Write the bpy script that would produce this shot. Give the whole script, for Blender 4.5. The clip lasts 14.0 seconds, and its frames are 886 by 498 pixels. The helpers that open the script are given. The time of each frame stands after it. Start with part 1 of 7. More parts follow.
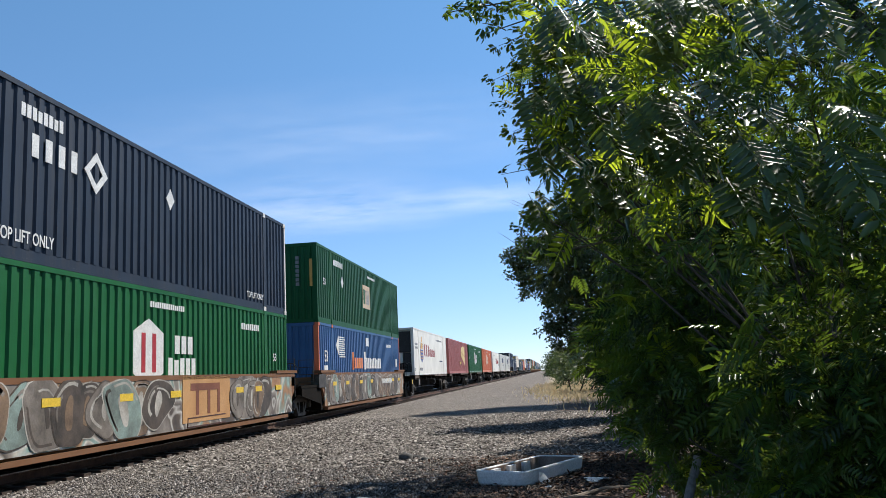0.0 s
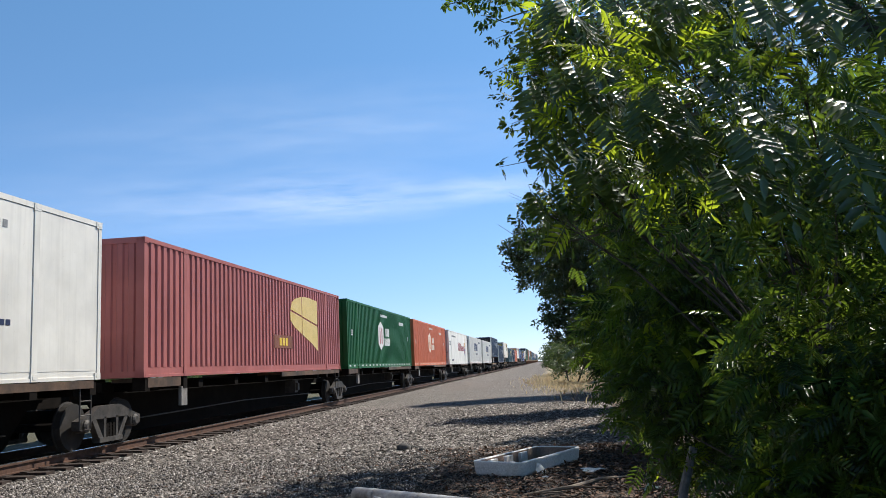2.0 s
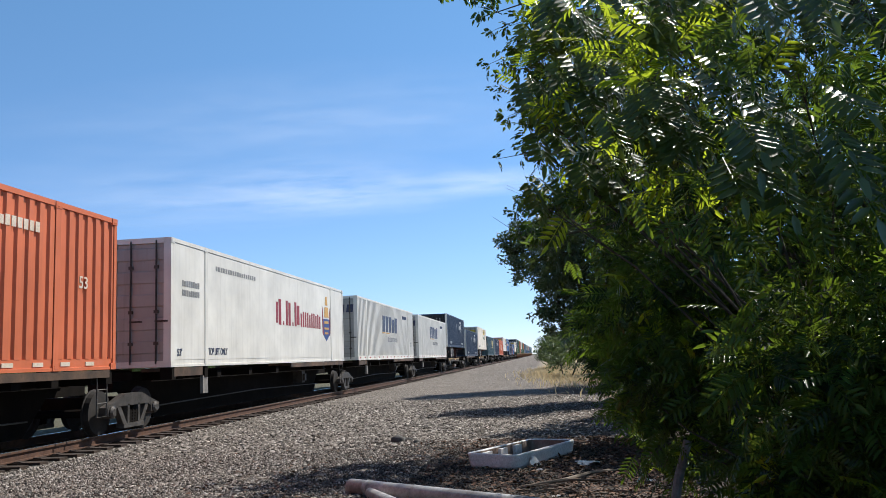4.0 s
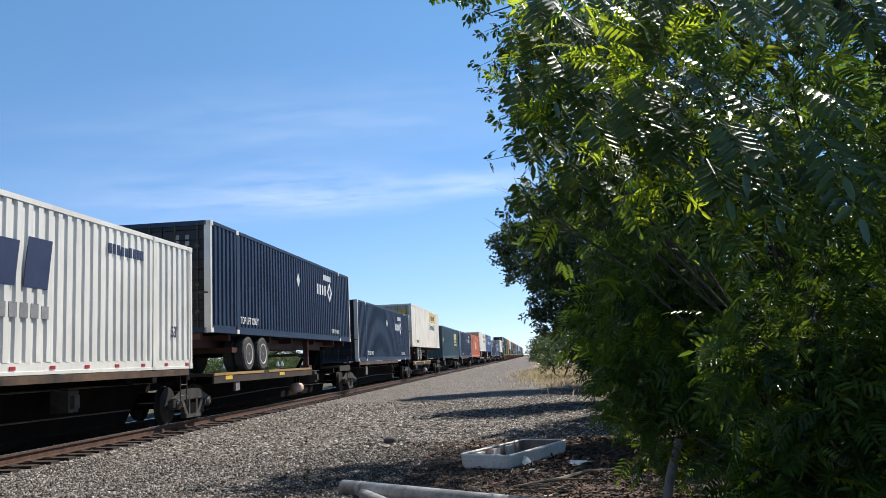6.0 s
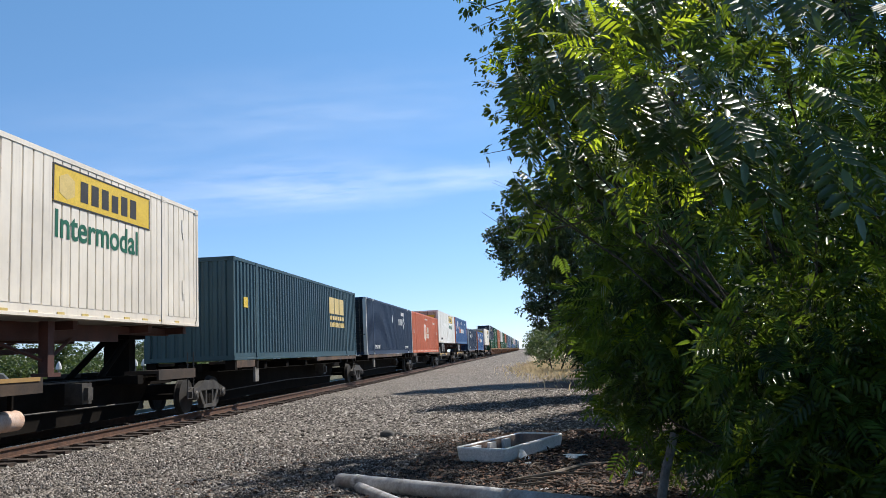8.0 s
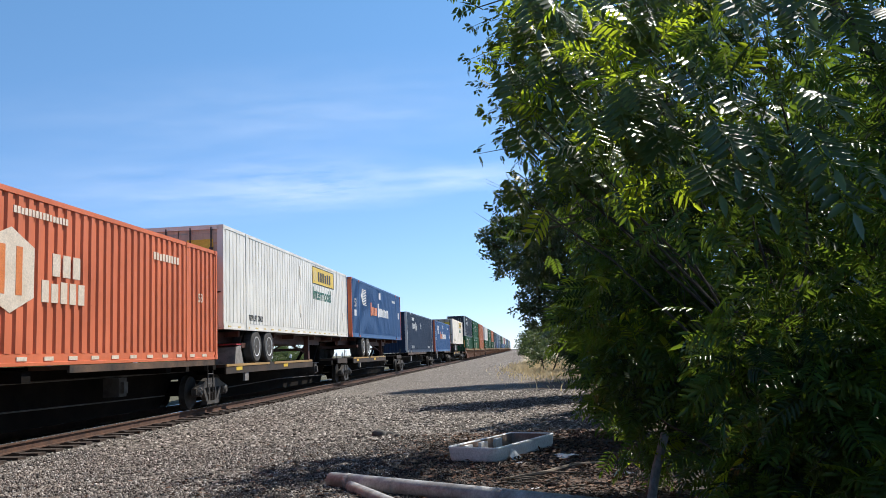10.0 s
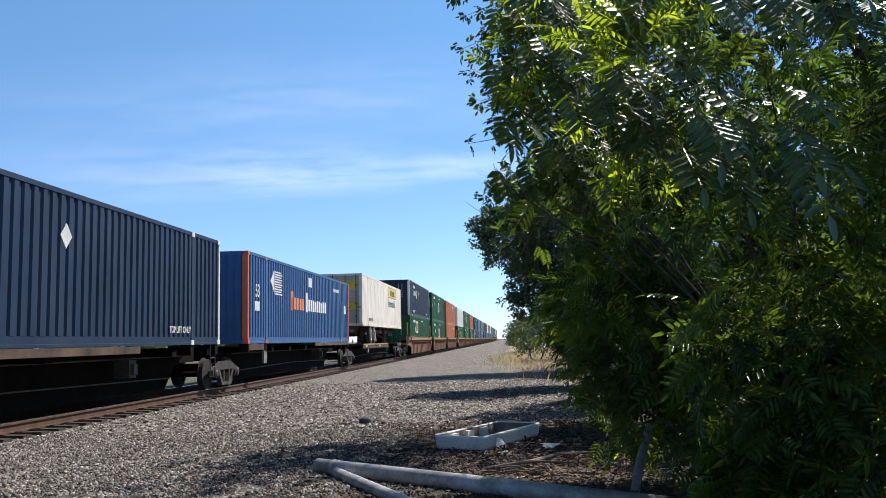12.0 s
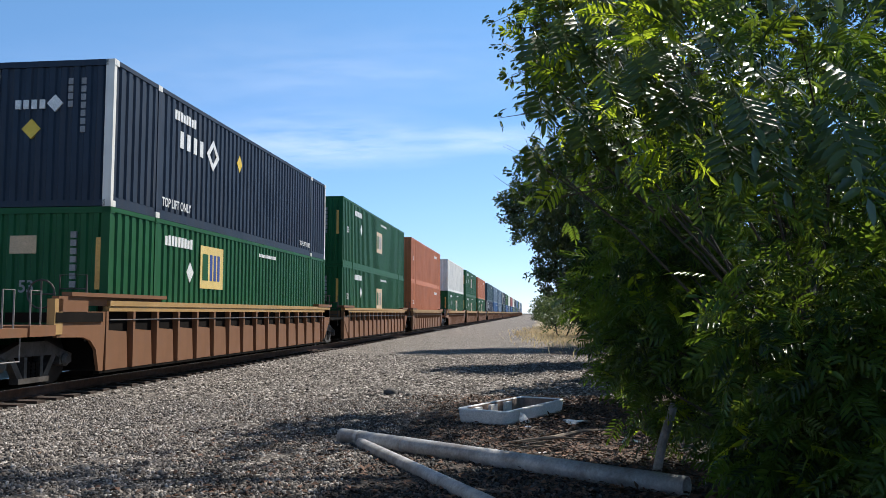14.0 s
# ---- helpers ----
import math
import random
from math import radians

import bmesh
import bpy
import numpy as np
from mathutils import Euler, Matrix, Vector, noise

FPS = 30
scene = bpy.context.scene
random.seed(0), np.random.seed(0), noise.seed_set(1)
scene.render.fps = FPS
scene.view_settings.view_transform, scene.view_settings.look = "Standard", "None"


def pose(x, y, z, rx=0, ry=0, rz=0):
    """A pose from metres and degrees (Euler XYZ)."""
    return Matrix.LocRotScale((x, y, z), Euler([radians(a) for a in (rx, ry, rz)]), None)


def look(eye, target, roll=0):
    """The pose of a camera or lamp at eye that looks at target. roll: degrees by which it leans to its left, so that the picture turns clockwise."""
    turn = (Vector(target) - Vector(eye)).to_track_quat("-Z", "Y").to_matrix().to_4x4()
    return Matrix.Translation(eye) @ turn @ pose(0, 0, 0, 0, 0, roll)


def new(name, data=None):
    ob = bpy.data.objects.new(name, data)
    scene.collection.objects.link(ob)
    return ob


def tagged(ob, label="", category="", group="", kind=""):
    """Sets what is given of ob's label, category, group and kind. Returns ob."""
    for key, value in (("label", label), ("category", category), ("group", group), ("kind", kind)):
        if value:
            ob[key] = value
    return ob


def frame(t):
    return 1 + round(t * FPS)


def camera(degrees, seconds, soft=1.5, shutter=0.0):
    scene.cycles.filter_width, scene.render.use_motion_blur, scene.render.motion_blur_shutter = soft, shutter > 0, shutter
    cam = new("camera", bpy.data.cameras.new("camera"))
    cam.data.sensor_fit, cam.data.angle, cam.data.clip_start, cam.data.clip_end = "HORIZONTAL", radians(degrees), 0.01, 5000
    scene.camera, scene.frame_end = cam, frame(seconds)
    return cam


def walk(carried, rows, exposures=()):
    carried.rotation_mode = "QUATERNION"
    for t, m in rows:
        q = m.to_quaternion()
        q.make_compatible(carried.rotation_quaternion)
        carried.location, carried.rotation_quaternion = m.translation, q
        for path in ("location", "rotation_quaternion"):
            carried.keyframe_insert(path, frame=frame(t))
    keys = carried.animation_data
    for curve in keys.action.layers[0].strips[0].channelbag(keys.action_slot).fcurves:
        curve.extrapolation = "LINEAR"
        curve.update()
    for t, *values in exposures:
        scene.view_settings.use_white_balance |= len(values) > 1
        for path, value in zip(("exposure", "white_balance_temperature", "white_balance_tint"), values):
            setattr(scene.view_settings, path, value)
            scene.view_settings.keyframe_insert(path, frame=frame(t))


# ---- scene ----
cam = camera(56.44, 14.0, soft=0.8)
PATH = [
    (0.0, (-0.011, 0.041, 1.505, 98.609, 2.607, 7.266)),
    (0.5, (-0.016, 0.027, 1.498, 98.435, 2.502, 7.724)),
    (1.0, (-0.012, 0.020, 1.505, 98.356, 2.401, 7.600)),
    (1.5, (-0.008, 0.009, 1.509, 98.149, 2.354, 7.335)),
    (2.0, (-0.001, 0.006, 1.510, 97.979, 2.523, 7.135)),
    (2.5, (-0.010, 0.009, 1.504, 97.851, 2.346, 7.039)),
    (3.0, (-0.014, 0.024, 1.509, 97.611, 2.068, 6.889)),
    (5.5, (0.004, 0.013, 1.499, 97.440, 2.568, 6.470)),
    (6.0, (-0.004, 0.001, 1.499, 97.535, 2.499, 6.256)),
    (6.5, (0.002, 0.009, 1.503, 97.357, 2.541, 6.042)),
    (7.0, (0.015, 0.009, 1.494, 97.239, 2.942, 6.014)),
    (7.5, (0.004, 0.011, 1.496, 97.143, 2.652, 6.035)),
    (8.0, (0.001, 0.002, 1.502, 97.088, 2.496, 6.028)),
    (10.5, (0.010, -0.019, 1.492, 97.058, 2.132, 5.371)),
    (11.0, (0.011, -0.030, 1.498, 96.818, 1.913, 5.246)),
    (11.5, (0.006, -0.029, 1.500, 96.520, 1.570, 4.915)),
    (12.0, (0.009, -0.027, 1.492, 96.275, 1.374, 4.689)),
    (12.5, (0.018, -0.019, 1.489, 95.837, 1.400, 4.820)),
    (13.0, (0.019, -0.025, 1.478, 94.903, 0.615, 5.571)),
    (13.5, (0.030, -0.020, 1.493, 94.342, 0.243, 5.730)),
    (14.0, (0.021, -0.017, 1.507, 94.439, 0.011, 6.516)),
]
walk(cam, [(t, pose(*p)) for t, p in PATH], exposures=[(0.0, 0.46, 5800, 4), (6.5, 0.49, 5800, 4), (12.5, 0.6, 5800, 4), (14.0, 0.6, 5800, 4)])

# ---- light ----
SUN = Vector((0.56, 0.68, 1.0)).normalized()  # towards the sun
world = bpy.data.worlds.new("sky")
scene.world = world
world.use_nodes = True
wn = world.node_tree.nodes
sky = wn.new("ShaderNodeTexSky")
sky.sky_type, sky.sun_disc = "NISHITA", False
sky.sun_elevation = math.asin(SUN.z)
sky.sun_rotation = math.atan2(SUN.x, SUN.y)
sky.air_density, sky.dust_density, sky.ozone_density, sky.altitude = 0.56, 0.0, 0.3, 50
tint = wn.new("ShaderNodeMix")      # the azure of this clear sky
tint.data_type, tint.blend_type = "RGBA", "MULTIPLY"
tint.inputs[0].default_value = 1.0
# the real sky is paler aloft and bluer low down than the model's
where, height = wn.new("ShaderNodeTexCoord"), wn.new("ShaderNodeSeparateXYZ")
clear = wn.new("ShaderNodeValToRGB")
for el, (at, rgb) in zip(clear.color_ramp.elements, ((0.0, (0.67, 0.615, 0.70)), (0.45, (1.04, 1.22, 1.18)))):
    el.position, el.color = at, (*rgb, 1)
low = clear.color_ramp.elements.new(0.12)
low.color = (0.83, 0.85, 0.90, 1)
# darkened above the view, to cut the skylight in the shade
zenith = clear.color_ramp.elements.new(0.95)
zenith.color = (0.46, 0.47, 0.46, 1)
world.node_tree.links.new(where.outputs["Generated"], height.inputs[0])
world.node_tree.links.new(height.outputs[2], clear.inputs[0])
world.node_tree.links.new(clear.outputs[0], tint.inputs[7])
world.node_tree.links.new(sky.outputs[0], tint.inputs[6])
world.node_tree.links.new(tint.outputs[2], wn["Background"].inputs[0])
wn["Background"].inputs[1].default_value = 0.124
sun = new("sun", bpy.data.lights.new("sun", "SUN"))
sun.data.energy, sun.data.angle, sun.data.color = 5.0, radians(0.53), (1.0, 0.852, 0.71)
sun.matrix_world = look(SUN * 100, (0, 0, 0))

# ---- plan ----
TRACK = -9.414          # the track's middle line
RAIL = 0.25             # top of the rails
SPEED = 25.9416         # metres a second, towards the camera
FLAT = 1.52             # underside of a container on a spine car
STACK = 3.56            # underside of an upper container
LONG, WIDE, TALL = 16.15, 2.59, 2.896
rng = random.Random(7)
nrng = np.random.default_rng(11)


# ---- materials ----
def nodes(name):
    m = bpy.data.materials.new(name)
    m.use_nodes = True
    t = m.node_tree
    return m, t.nodes, t.links.new, t.nodes["Principled BSDF"]


def ramp(nd, stops):
    r = nd.new("ShaderNodeValToRGB")
    e = r.color_ramp.elements
    while len(e) < len(stops):
        e.new(0.5)
    for el, (p, c) in zip(e, stops):
        el.position, el.color = p, (*c, 1)
    return r


def noise_node(nd, ln, scale, detail=4.0, stretch=None, rough=0.6):
    tc = nd.new("ShaderNodeTexCoord")
    n = nd.new("ShaderNodeTexNoise")
    n.inputs["Scale"].default_value, n.inputs["Detail"].default_value = scale, detail
    n.inputs["Roughness"].default_value = rough
    if stretch:
        mp = nd.new("ShaderNodeMapping")
        mp.inputs["Scale"].default_value = stretch
        ln(tc.outputs["Object"], mp.inputs["Vector"])
        ln(mp.outputs[0], n.inputs["Vector"])
    else:
        ln(tc.outputs["Object"], n.inputs["Vector"])
    return n


def mix(nd, ln, fac, a, b, mode="MIX"):
    m = nd.new("ShaderNodeMix")
    m.data_type, m.blend_type = "RGBA", mode
    for i, v in ((0, fac), (6, a), (7, b)):
        if isinstance(v, (int, float)):
            m.inputs[i].default_value = v
        elif isinstance(v, tuple):
            m.inputs[i].default_value = (*v, 1)
        else:
            ln(v, m.inputs[i])
    return m.outputs[2]


def bump(nd, ln, height, strength, dist, bsdf):
    b = nd.new("ShaderNodeBump")
    b.inputs["Strength"].default_value, b.inputs["Distance"].default_value = strength, dist
    ln(height, b.inputs["Height"])
    ln(b.outputs[0], bsdf.inputs["Normal"])


def rough_mat(name, c1, c2, scale=3.0, rough=0.6, metal=0.0, grain=40.0, strength=0.2, dist=0.01, stretch=None):
    """Two-tone surface: broad stains, fine grain and relief."""
    m, nd, ln, p = nodes(name)
    a = noise_node(nd, ln, scale, 5, stretch)
    g = noise_node(nd, ln, grain, 3)
    r = ramp(nd, [(0.3, c1), (0.7, c2)])
    ln(a.outputs[0], r.inputs[0])
    gr = ramp(nd, [(0.25, (0.72, 0.72, 0.72)), (0.75, (1.15, 1.15, 1.15))])
    ln(g.outputs[0], gr.inputs[0])
    ln(mix(nd, ln, 1.0, r.outputs[0], gr.outputs[0], "MULTIPLY"), p.inputs["Base Color"])
    p.inputs["Roughness"].default_value, p.inputs["Metallic"].default_value = rough, metal
    bump(nd, ln, g.outputs[0], strength, dist, p)
    return m


def paint(name, rgb, dirt=0.35, rough=0.5, rust=0.5):
    """Road-worn container paint: fading, rain streaks, grime low down the ribs, small rust specks."""
    m, nd, ln, p = nodes(name)
    fade = noise_node(nd, ln, 0.7, 5)
    streak = noise_node(nd, ln, 1.0, 6, (9.0, 9.0, 0.35))
    speck = noise_node(nd, ln, 26.0, 3)
    f = ramp(nd, [(0.3, tuple(c * 0.82 for c in rgb)), (0.72, tuple(min(0.95, c * 1.12 + 0.006) for c in rgb))])
    ln(fade.outputs[0], f.inputs[0])
    sr = ramp(nd, [(0.5, (0, 0, 0)), (0.78, (dirt, dirt, dirt))])
    ln(streak.outputs[0], sr.inputs[0])
    grime = tuple(0.45 * c + 0.55 * g for c, g in zip(rgb, (0.13, 0.11, 0.09)))
    c = mix(nd, ln, sr.outputs[0], f.outputs[0], grime)
    kr = ramp(nd, [(0.70, (0, 0, 0)), (0.76, (rust, rust, rust))])
    ln(speck.outputs[0], kr.inputs[0])
    c = mix(nd, ln, kr.outputs[0], c, (0.13, 0.06, 0.03))
    ln(c, p.inputs["Base Color"])
    rr = nd.new("ShaderNodeMapRange")
    rr.inputs[3].default_value, rr.inputs[4].default_value = rough - 0.08, rough + 0.22
    ln(streak.outputs[0], rr.inputs[0])
    ln(rr.outputs[0], p.inputs["Roughness"])
    p.inputs["Specular IOR Level"].default_value = 0.3
    bump(nd, ln, fade.outputs[0], 0.12, 0.02, p)
    return m


NAVY = paint("navy_paint", (0.009, 0.021, 0.043))
DKBLUE = paint("dark_blue_paint", (0.009, 0.027, 0.068))
GREEN = paint("green_paint", (0.002, 0.1, 0.02), 0.1)
DKGREEN = paint("dark_green_paint", (0.002, 0.075, 0.016), 0.12)
BLUE = paint("blue_paint", (0.044, 0.118, 0.28), 0.3)
ORANGE = paint("orange_paint", (0.62, 0.165, 0.07), 0.25)
TAN = paint("faded_orange_paint", (0.45, 0.15, 0.058), 0.3)
MAROON = paint("maroon_paint", (0.38, 0.125, 0.115), 0.3)
WHITE = paint("white_paint", (0.76, 0.74, 0.68), 0.3, 0.4, 0.35)
CREAM = paint("aged_white_paint", (0.8, 0.735, 0.63), 0.35, 0.45, 0.4)
TEAL = paint("slate_blue_paint", (0.032, 0.075, 0.098), 0.4)
GREYBLUE = paint("grey_blue_paint", (0.13, 0.19, 0.26), 0.4)
# grey and near-black doors hold the end's shade in their colour
DOORGREY = paint("shade_grey_door_paint", (0.36, 0.36, 0.34), 0.6)
DOORSTAIN = paint("rust_stained_door_paint", (0.5, 0.42, 0.33), 0.75, 0.6, 0.9)
DOORDARK = paint("shade_black_door_paint", (0.008, 0.011, 0.017), 0.4)
BROWN = paint("railcar_brown_paint", (0.185, 0.086, 0.037), 0.55, 0.6, 0.8)
YELLOWTOP = paint("railcar_yellow_paint", (0.38, 0.235, 0.085), 0.5, 0.55, 0.8)
# grimy steel, taken near black to hold the shade under the cars too
CARGREY = rough_mat("grimy_shade_steel", (0.005, 0.0045, 0.004), (0.014, 0.011, 0.009), 2.0, 0.95)
DECKDARK = rough_mat("grimy_deck_edge", (0.014, 0.01, 0.008), (0.16, 0.092, 0.05), 1.3, 0.75)
DECKRUST = rough_mat("worn_deck_edge", (0.014, 0.01, 0.008), (0.06, 0.036, 0.02), 1.2, 0.8)
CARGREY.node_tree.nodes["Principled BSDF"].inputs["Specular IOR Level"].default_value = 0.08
TTPANEL = rough_mat("rust_orange_panel", (0.44, 0.23, 0.085), (0.56, 0.32, 0.13), 1.5, 0.6)
RUSTMARK = rough_mat("rust_red_mark", (0.13, 0.04, 0.02), (0.22, 0.075, 0.04), 2.0, 0.7)
CHASSIS = rough_mat("oxide_red_chassis", (0.045, 0.016, 0.011), (0.1, 0.034, 0.022), 2.0, 0.65)
CASTING = rough_mat("cast_steel", (0.022, 0.019, 0.016), (0.11, 0.098, 0.086), 4.0, 0.6, 0.3)
WHEELSTEEL = rough_mat("wheel_steel", (0.008, 0.007, 0.006), (0.03, 0.024, 0.02), 4.0, 0.8, 0.1)
TANK = rough_mat("rusty_pale_tank", (0.42, 0.2, 0.09), (0.58, 0.5, 0.44), 1.6, 0.6, strength=0.1)
RUBBER = rough_mat("tyre_rubber", (0.035, 0.034, 0.033), (0.075, 0.072, 0.068), 6.0, 0.85)
CARPAINT = rough_mat("silver_car_paint", (0.36, 0.38, 0.4), (0.44, 0.46, 0.48), 2.0, 0.3, 0.6, strength=0.02)
RIM = rough_mat("pale_wheel_rim", (0.58, 0.57, 0.55), (0.78, 0.77, 0.75), 7.0, 0.4, 0.1)
BLACK = rough_mat("black_grille", (0.012, 0.012, 0.012), (0.03, 0.03, 0.03), 5.0, 0.6)
MARKWHITE = rough_mat("white_marking", (0.62, 0.62, 0.6), (0.8, 0.8, 0.77), 4.0, 0.5, strength=0.03)
MARKRED = rough_mat("red_marking", (0.34, 0.02, 0.03), (0.42, 0.03, 0.04), 3.0, 0.5, strength=0.03)
MARKMAROON = rough_mat("dark_red_marking", (0.25, 0.015, 0.02), (0.32, 0.02, 0.03), 3.0, 0.5, strength=0.03)
MARKBLUE = rough_mat("blue_marking", (0.02, 0.05, 0.22), (0.03, 0.07, 0.28), 3.0, 0.5, strength=0.03)
MARKNAVY = rough_mat("navy_marking", (0.015, 0.025, 0.07), (0.03, 0.04, 0.1), 3.0, 0.5, strength=0.03)
MARKGOLD = rough_mat("gold_marking", (0.6, 0.33, 0.06), (0.7, 0.42, 0.1), 3.0, 0.5, strength=0.03)
MARKYELLOW = rough_mat("yellow_marking", (0.68, 0.46, 0.03), (0.78, 0.55, 0.05), 3.0, 0.5, strength=0.03)
MARKPALE = rough_mat("pale_yellow_marking", (0.62, 0.46, 0.13), (0.72, 0.55, 0.2), 3.0, 0.5, strength=0.03)
MARKCREAM = rough_mat("cream_marking", (0.66, 0.55, 0.42), (0.78, 0.68, 0.55), 3.0, 0.5, strength=0.03)
MARKORANGE = rough_mat("orange_marking", (0.62, 0.18, 0.04), (0.72, 0.24, 0.06), 3.0, 0.5, strength=0.03)
MARKGREEN = rough_mat("green_marking", (0.01, 0.1, 0.05), (0.02, 0.14, 0.07), 3.0, 0.5, strength=0.03)
MARKTAN = rough_mat("tan_marking", (0.5, 0.36, 0.2), (0.62, 0.46, 0.28), 3.0, 0.5, strength=0.03)
MARKGREY = rough_mat("grey_marking", (0.2, 0.2, 0.2), (0.3, 0.3, 0.3), 3.0, 0.5, strength=0.03)
RAILTOP = rough_mat("polished_rail_head", (0.35, 0.34, 0.33), (0.5, 0.49, 0.47), 3.0, 0.25, 0.9, strength=0.05)
RAILRUST = rough_mat("rusty_rail", (0.055, 0.026, 0.015), (0.13, 0.062, 0.034), 5.0, 0.85)
TIE = rough_mat("creosote_tie", (0.022, 0.014, 0.01), (0.065, 0.04, 0.027), 2.0, 0.9, stretch=(0.6, 6, 6), strength=0.5)
PIPE = rough_mat("galvanised_pipe", (0.2, 0.18, 0.165), (0.62, 0.62, 0.62), 3.4, 0.55, 0.25, strength=0.12)
PLASTIC = rough_mat("weathered_white_plastic", (0.72, 0.71, 0.69), (0.88, 0.87, 0.85), 3.5, 0.45, strength=0.06)
TRAYIN = rough_mat("stained_lining", (0.13, 0.08, 0.058), (0.34, 0.26, 0.21), 3.0, 0.7)
BARK = rough_mat("bark", (0.03, 0.024, 0.018), (0.09, 0.075, 0.058), 6.0, 0.95, stretch=(5, 5, 0.8), strength=0.8, dist=0.02)
TWIG = rough_mat("twig", (0.07, 0.06, 0.035), (0.14, 0.12, 0.07), 8.0, 0.8)
DEADWOOD = rough_mat("dead_wood", (0.1, 0.075, 0.055), (0.22, 0.18, 0.14), 6.0, 0.9)
STONE = rough_mat("dark_stone", (0.05, 0.047, 0.043), (0.1, 0.095, 0.09), 9.0, 0.9)
POSTMAT = rough_mat("weathered_post", (0.15, 0.14, 0.13), (0.3, 0.28, 0.26), 5.0, 0.8)


def graffiti_mat(name, seed):
    """Sprayed swirls in grey, white, aqua and brown over an oxide base."""
    m, nd, ln, p = nodes(name)
    tc = nd.new("ShaderNodeTexCoord")
    mp = nd.new("ShaderNodeMapping")
    mp.inputs["Location"].default_value = (seed * 3.1, seed * 7.7, seed)
    ln(tc.outputs["Object"], mp.inputs[0])
    wob = nd.new("ShaderNodeTexNoise")
    wob.inputs["Scale"].default_value, wob.inputs["Detail"].default_value = 0.9, 1.0
    ln(mp.outputs[0], wob.inputs["Vector"])
    add = nd.new("ShaderNodeVectorMath")
    add.operation = "MULTIPLY_ADD"
    ln(wob.outputs["Color"], add.inputs[0])
    add.inputs[1].default_value = (2.2, 2.2, 2.2)
    ln(mp.outputs[0], add.inputs[2])
    vor = nd.new("ShaderNodeTexVoronoi")
    vor.feature = "SMOOTH_F1"
    vor.inputs["Scale"].default_value = 0.95
    vor.inputs["Smoothness"].default_value = 0.35
    ln(add.outputs[0], vor.inputs["Vector"])
    r = ramp(nd, [(0.0, (0.06, 0.05, 0.045)), (0.22, (0.1, 0.075, 0.06)), (0.3, (0.62, 0.6, 0.56)), (0.35, (0.12, 0.095, 0.08)),
                  (0.5, (0.3, 0.27, 0.24)), (0.56, (0.6, 0.58, 0.52)), (0.6, (0.24, 0.36, 0.33)), (0.68, (0.36, 0.2, 0.1))])
    ln(vor.outputs["Distance"], r.inputs[0])
    d = noise_node(nd, ln, 5.0, 5)
    dr = ramp(nd, [(0.3, (0.6, 0.58, 0.55)), (0.7, (1.1, 1.1, 1.1))])
    ln(d.outputs[0], dr.inputs[0])
    ln(mix(nd, ln, 1.0, r.outputs[0], dr.outputs[0], "MULTIPLY"), p.inputs["Base Color"])
    p.inputs["Roughness"].default_value = 0.55
    return m


SPRAYWHITE = rough_mat("pale_spray", (0.22, 0.2, 0.17), (0.56, 0.53, 0.47), 2.2, 0.6)
SPRAYGREY = rough_mat("grey_spray", (0.075, 0.062, 0.05), (0.27, 0.235, 0.2), 2.4, 0.6)
SPRAYDARK = rough_mat("dark_spray", (0.03, 0.025, 0.02), (0.12, 0.09, 0.07), 2.4, 0.6)
SPRAYBROWN = rough_mat("brown_spray", (0.09, 0.06, 0.038), (0.27, 0.18, 0.11), 2.4, 0.6)
SPRAYAQUA = rough_mat("aqua_spray", (0.11, 0.13, 0.115), (0.28, 0.37, 0.33), 2.4, 0.6)
GRAFFITI = [graffiti_mat("graffiti_side", 1.0), graffiti_mat("graffiti_side_two", 4.0)]


def leaf_mat(name, dark, light, trans=0.4, rough=0.33, glow=(0.22, 0.34, 0.02), gloss=0.5):
    """Leaf: waxy face, light through the blade, each leaf a shade of its own."""
    m, nd, ln, p = nodes(name)
    geo = nd.new("ShaderNodeNewGeometry")
    r = ramp(nd, [(0.0, dark), (0.6, tuple((a + b) / 2 for a, b in zip(dark, light))), (1.0, light)])
    ln(geo.outputs["Random Per Island"], r.inputs[0])
    ln(r.outputs[0], p.inputs["Base Color"])
    p.inputs["Roughness"].default_value, p.inputs["Specular IOR Level"].default_value = rough, gloss
    tr = nd.new("ShaderNodeBsdfTranslucent")
    tr.inputs[0].default_value = (*glow, 1)
    mx = nd.new("ShaderNodeMixShader")
    mx.inputs[0].default_value = trans
    ln(p.outputs[0], mx.inputs[1])
    ln(tr.outputs[0], mx.inputs[2])
    ln(mx.outputs[0], nd["Material Output"].inputs[0])
    return m


LEAF = leaf_mat("glossy_leaf", (0.014, 0.032, 0.009), (0.06, 0.115, 0.022), 0.3, 0.3, (0.27, 0.4, 0.03), 0.28)
LEAFFINE = leaf_mat("small_leaf", (0.012, 0.026, 0.008), (0.06, 0.1, 0.024), 0.2, 0.26, (0.26, 0.36, 0.03), 0.35)
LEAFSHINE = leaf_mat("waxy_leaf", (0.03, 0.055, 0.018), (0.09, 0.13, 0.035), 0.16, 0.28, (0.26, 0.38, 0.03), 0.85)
# paler yellow-green copy, for clumps that should look sunlit
LEAFSUNLIT = leaf_mat("young_leaf", (0.09, 0.13, 0.012), (0.18, 0.22, 0.02), 0.6, 0.35, (0.5, 0.62, 0.03), 0.25)
# darker copy of the leaf: shade inside the crowns is in its colour
LEAFSHADE = leaf_mat("shade_dark_leaf", (0.01, 0.026, 0.01), (0.032, 0.058, 0.018), 0.18, 0.45, (0.08, 0.14, 0.02), 0.2)
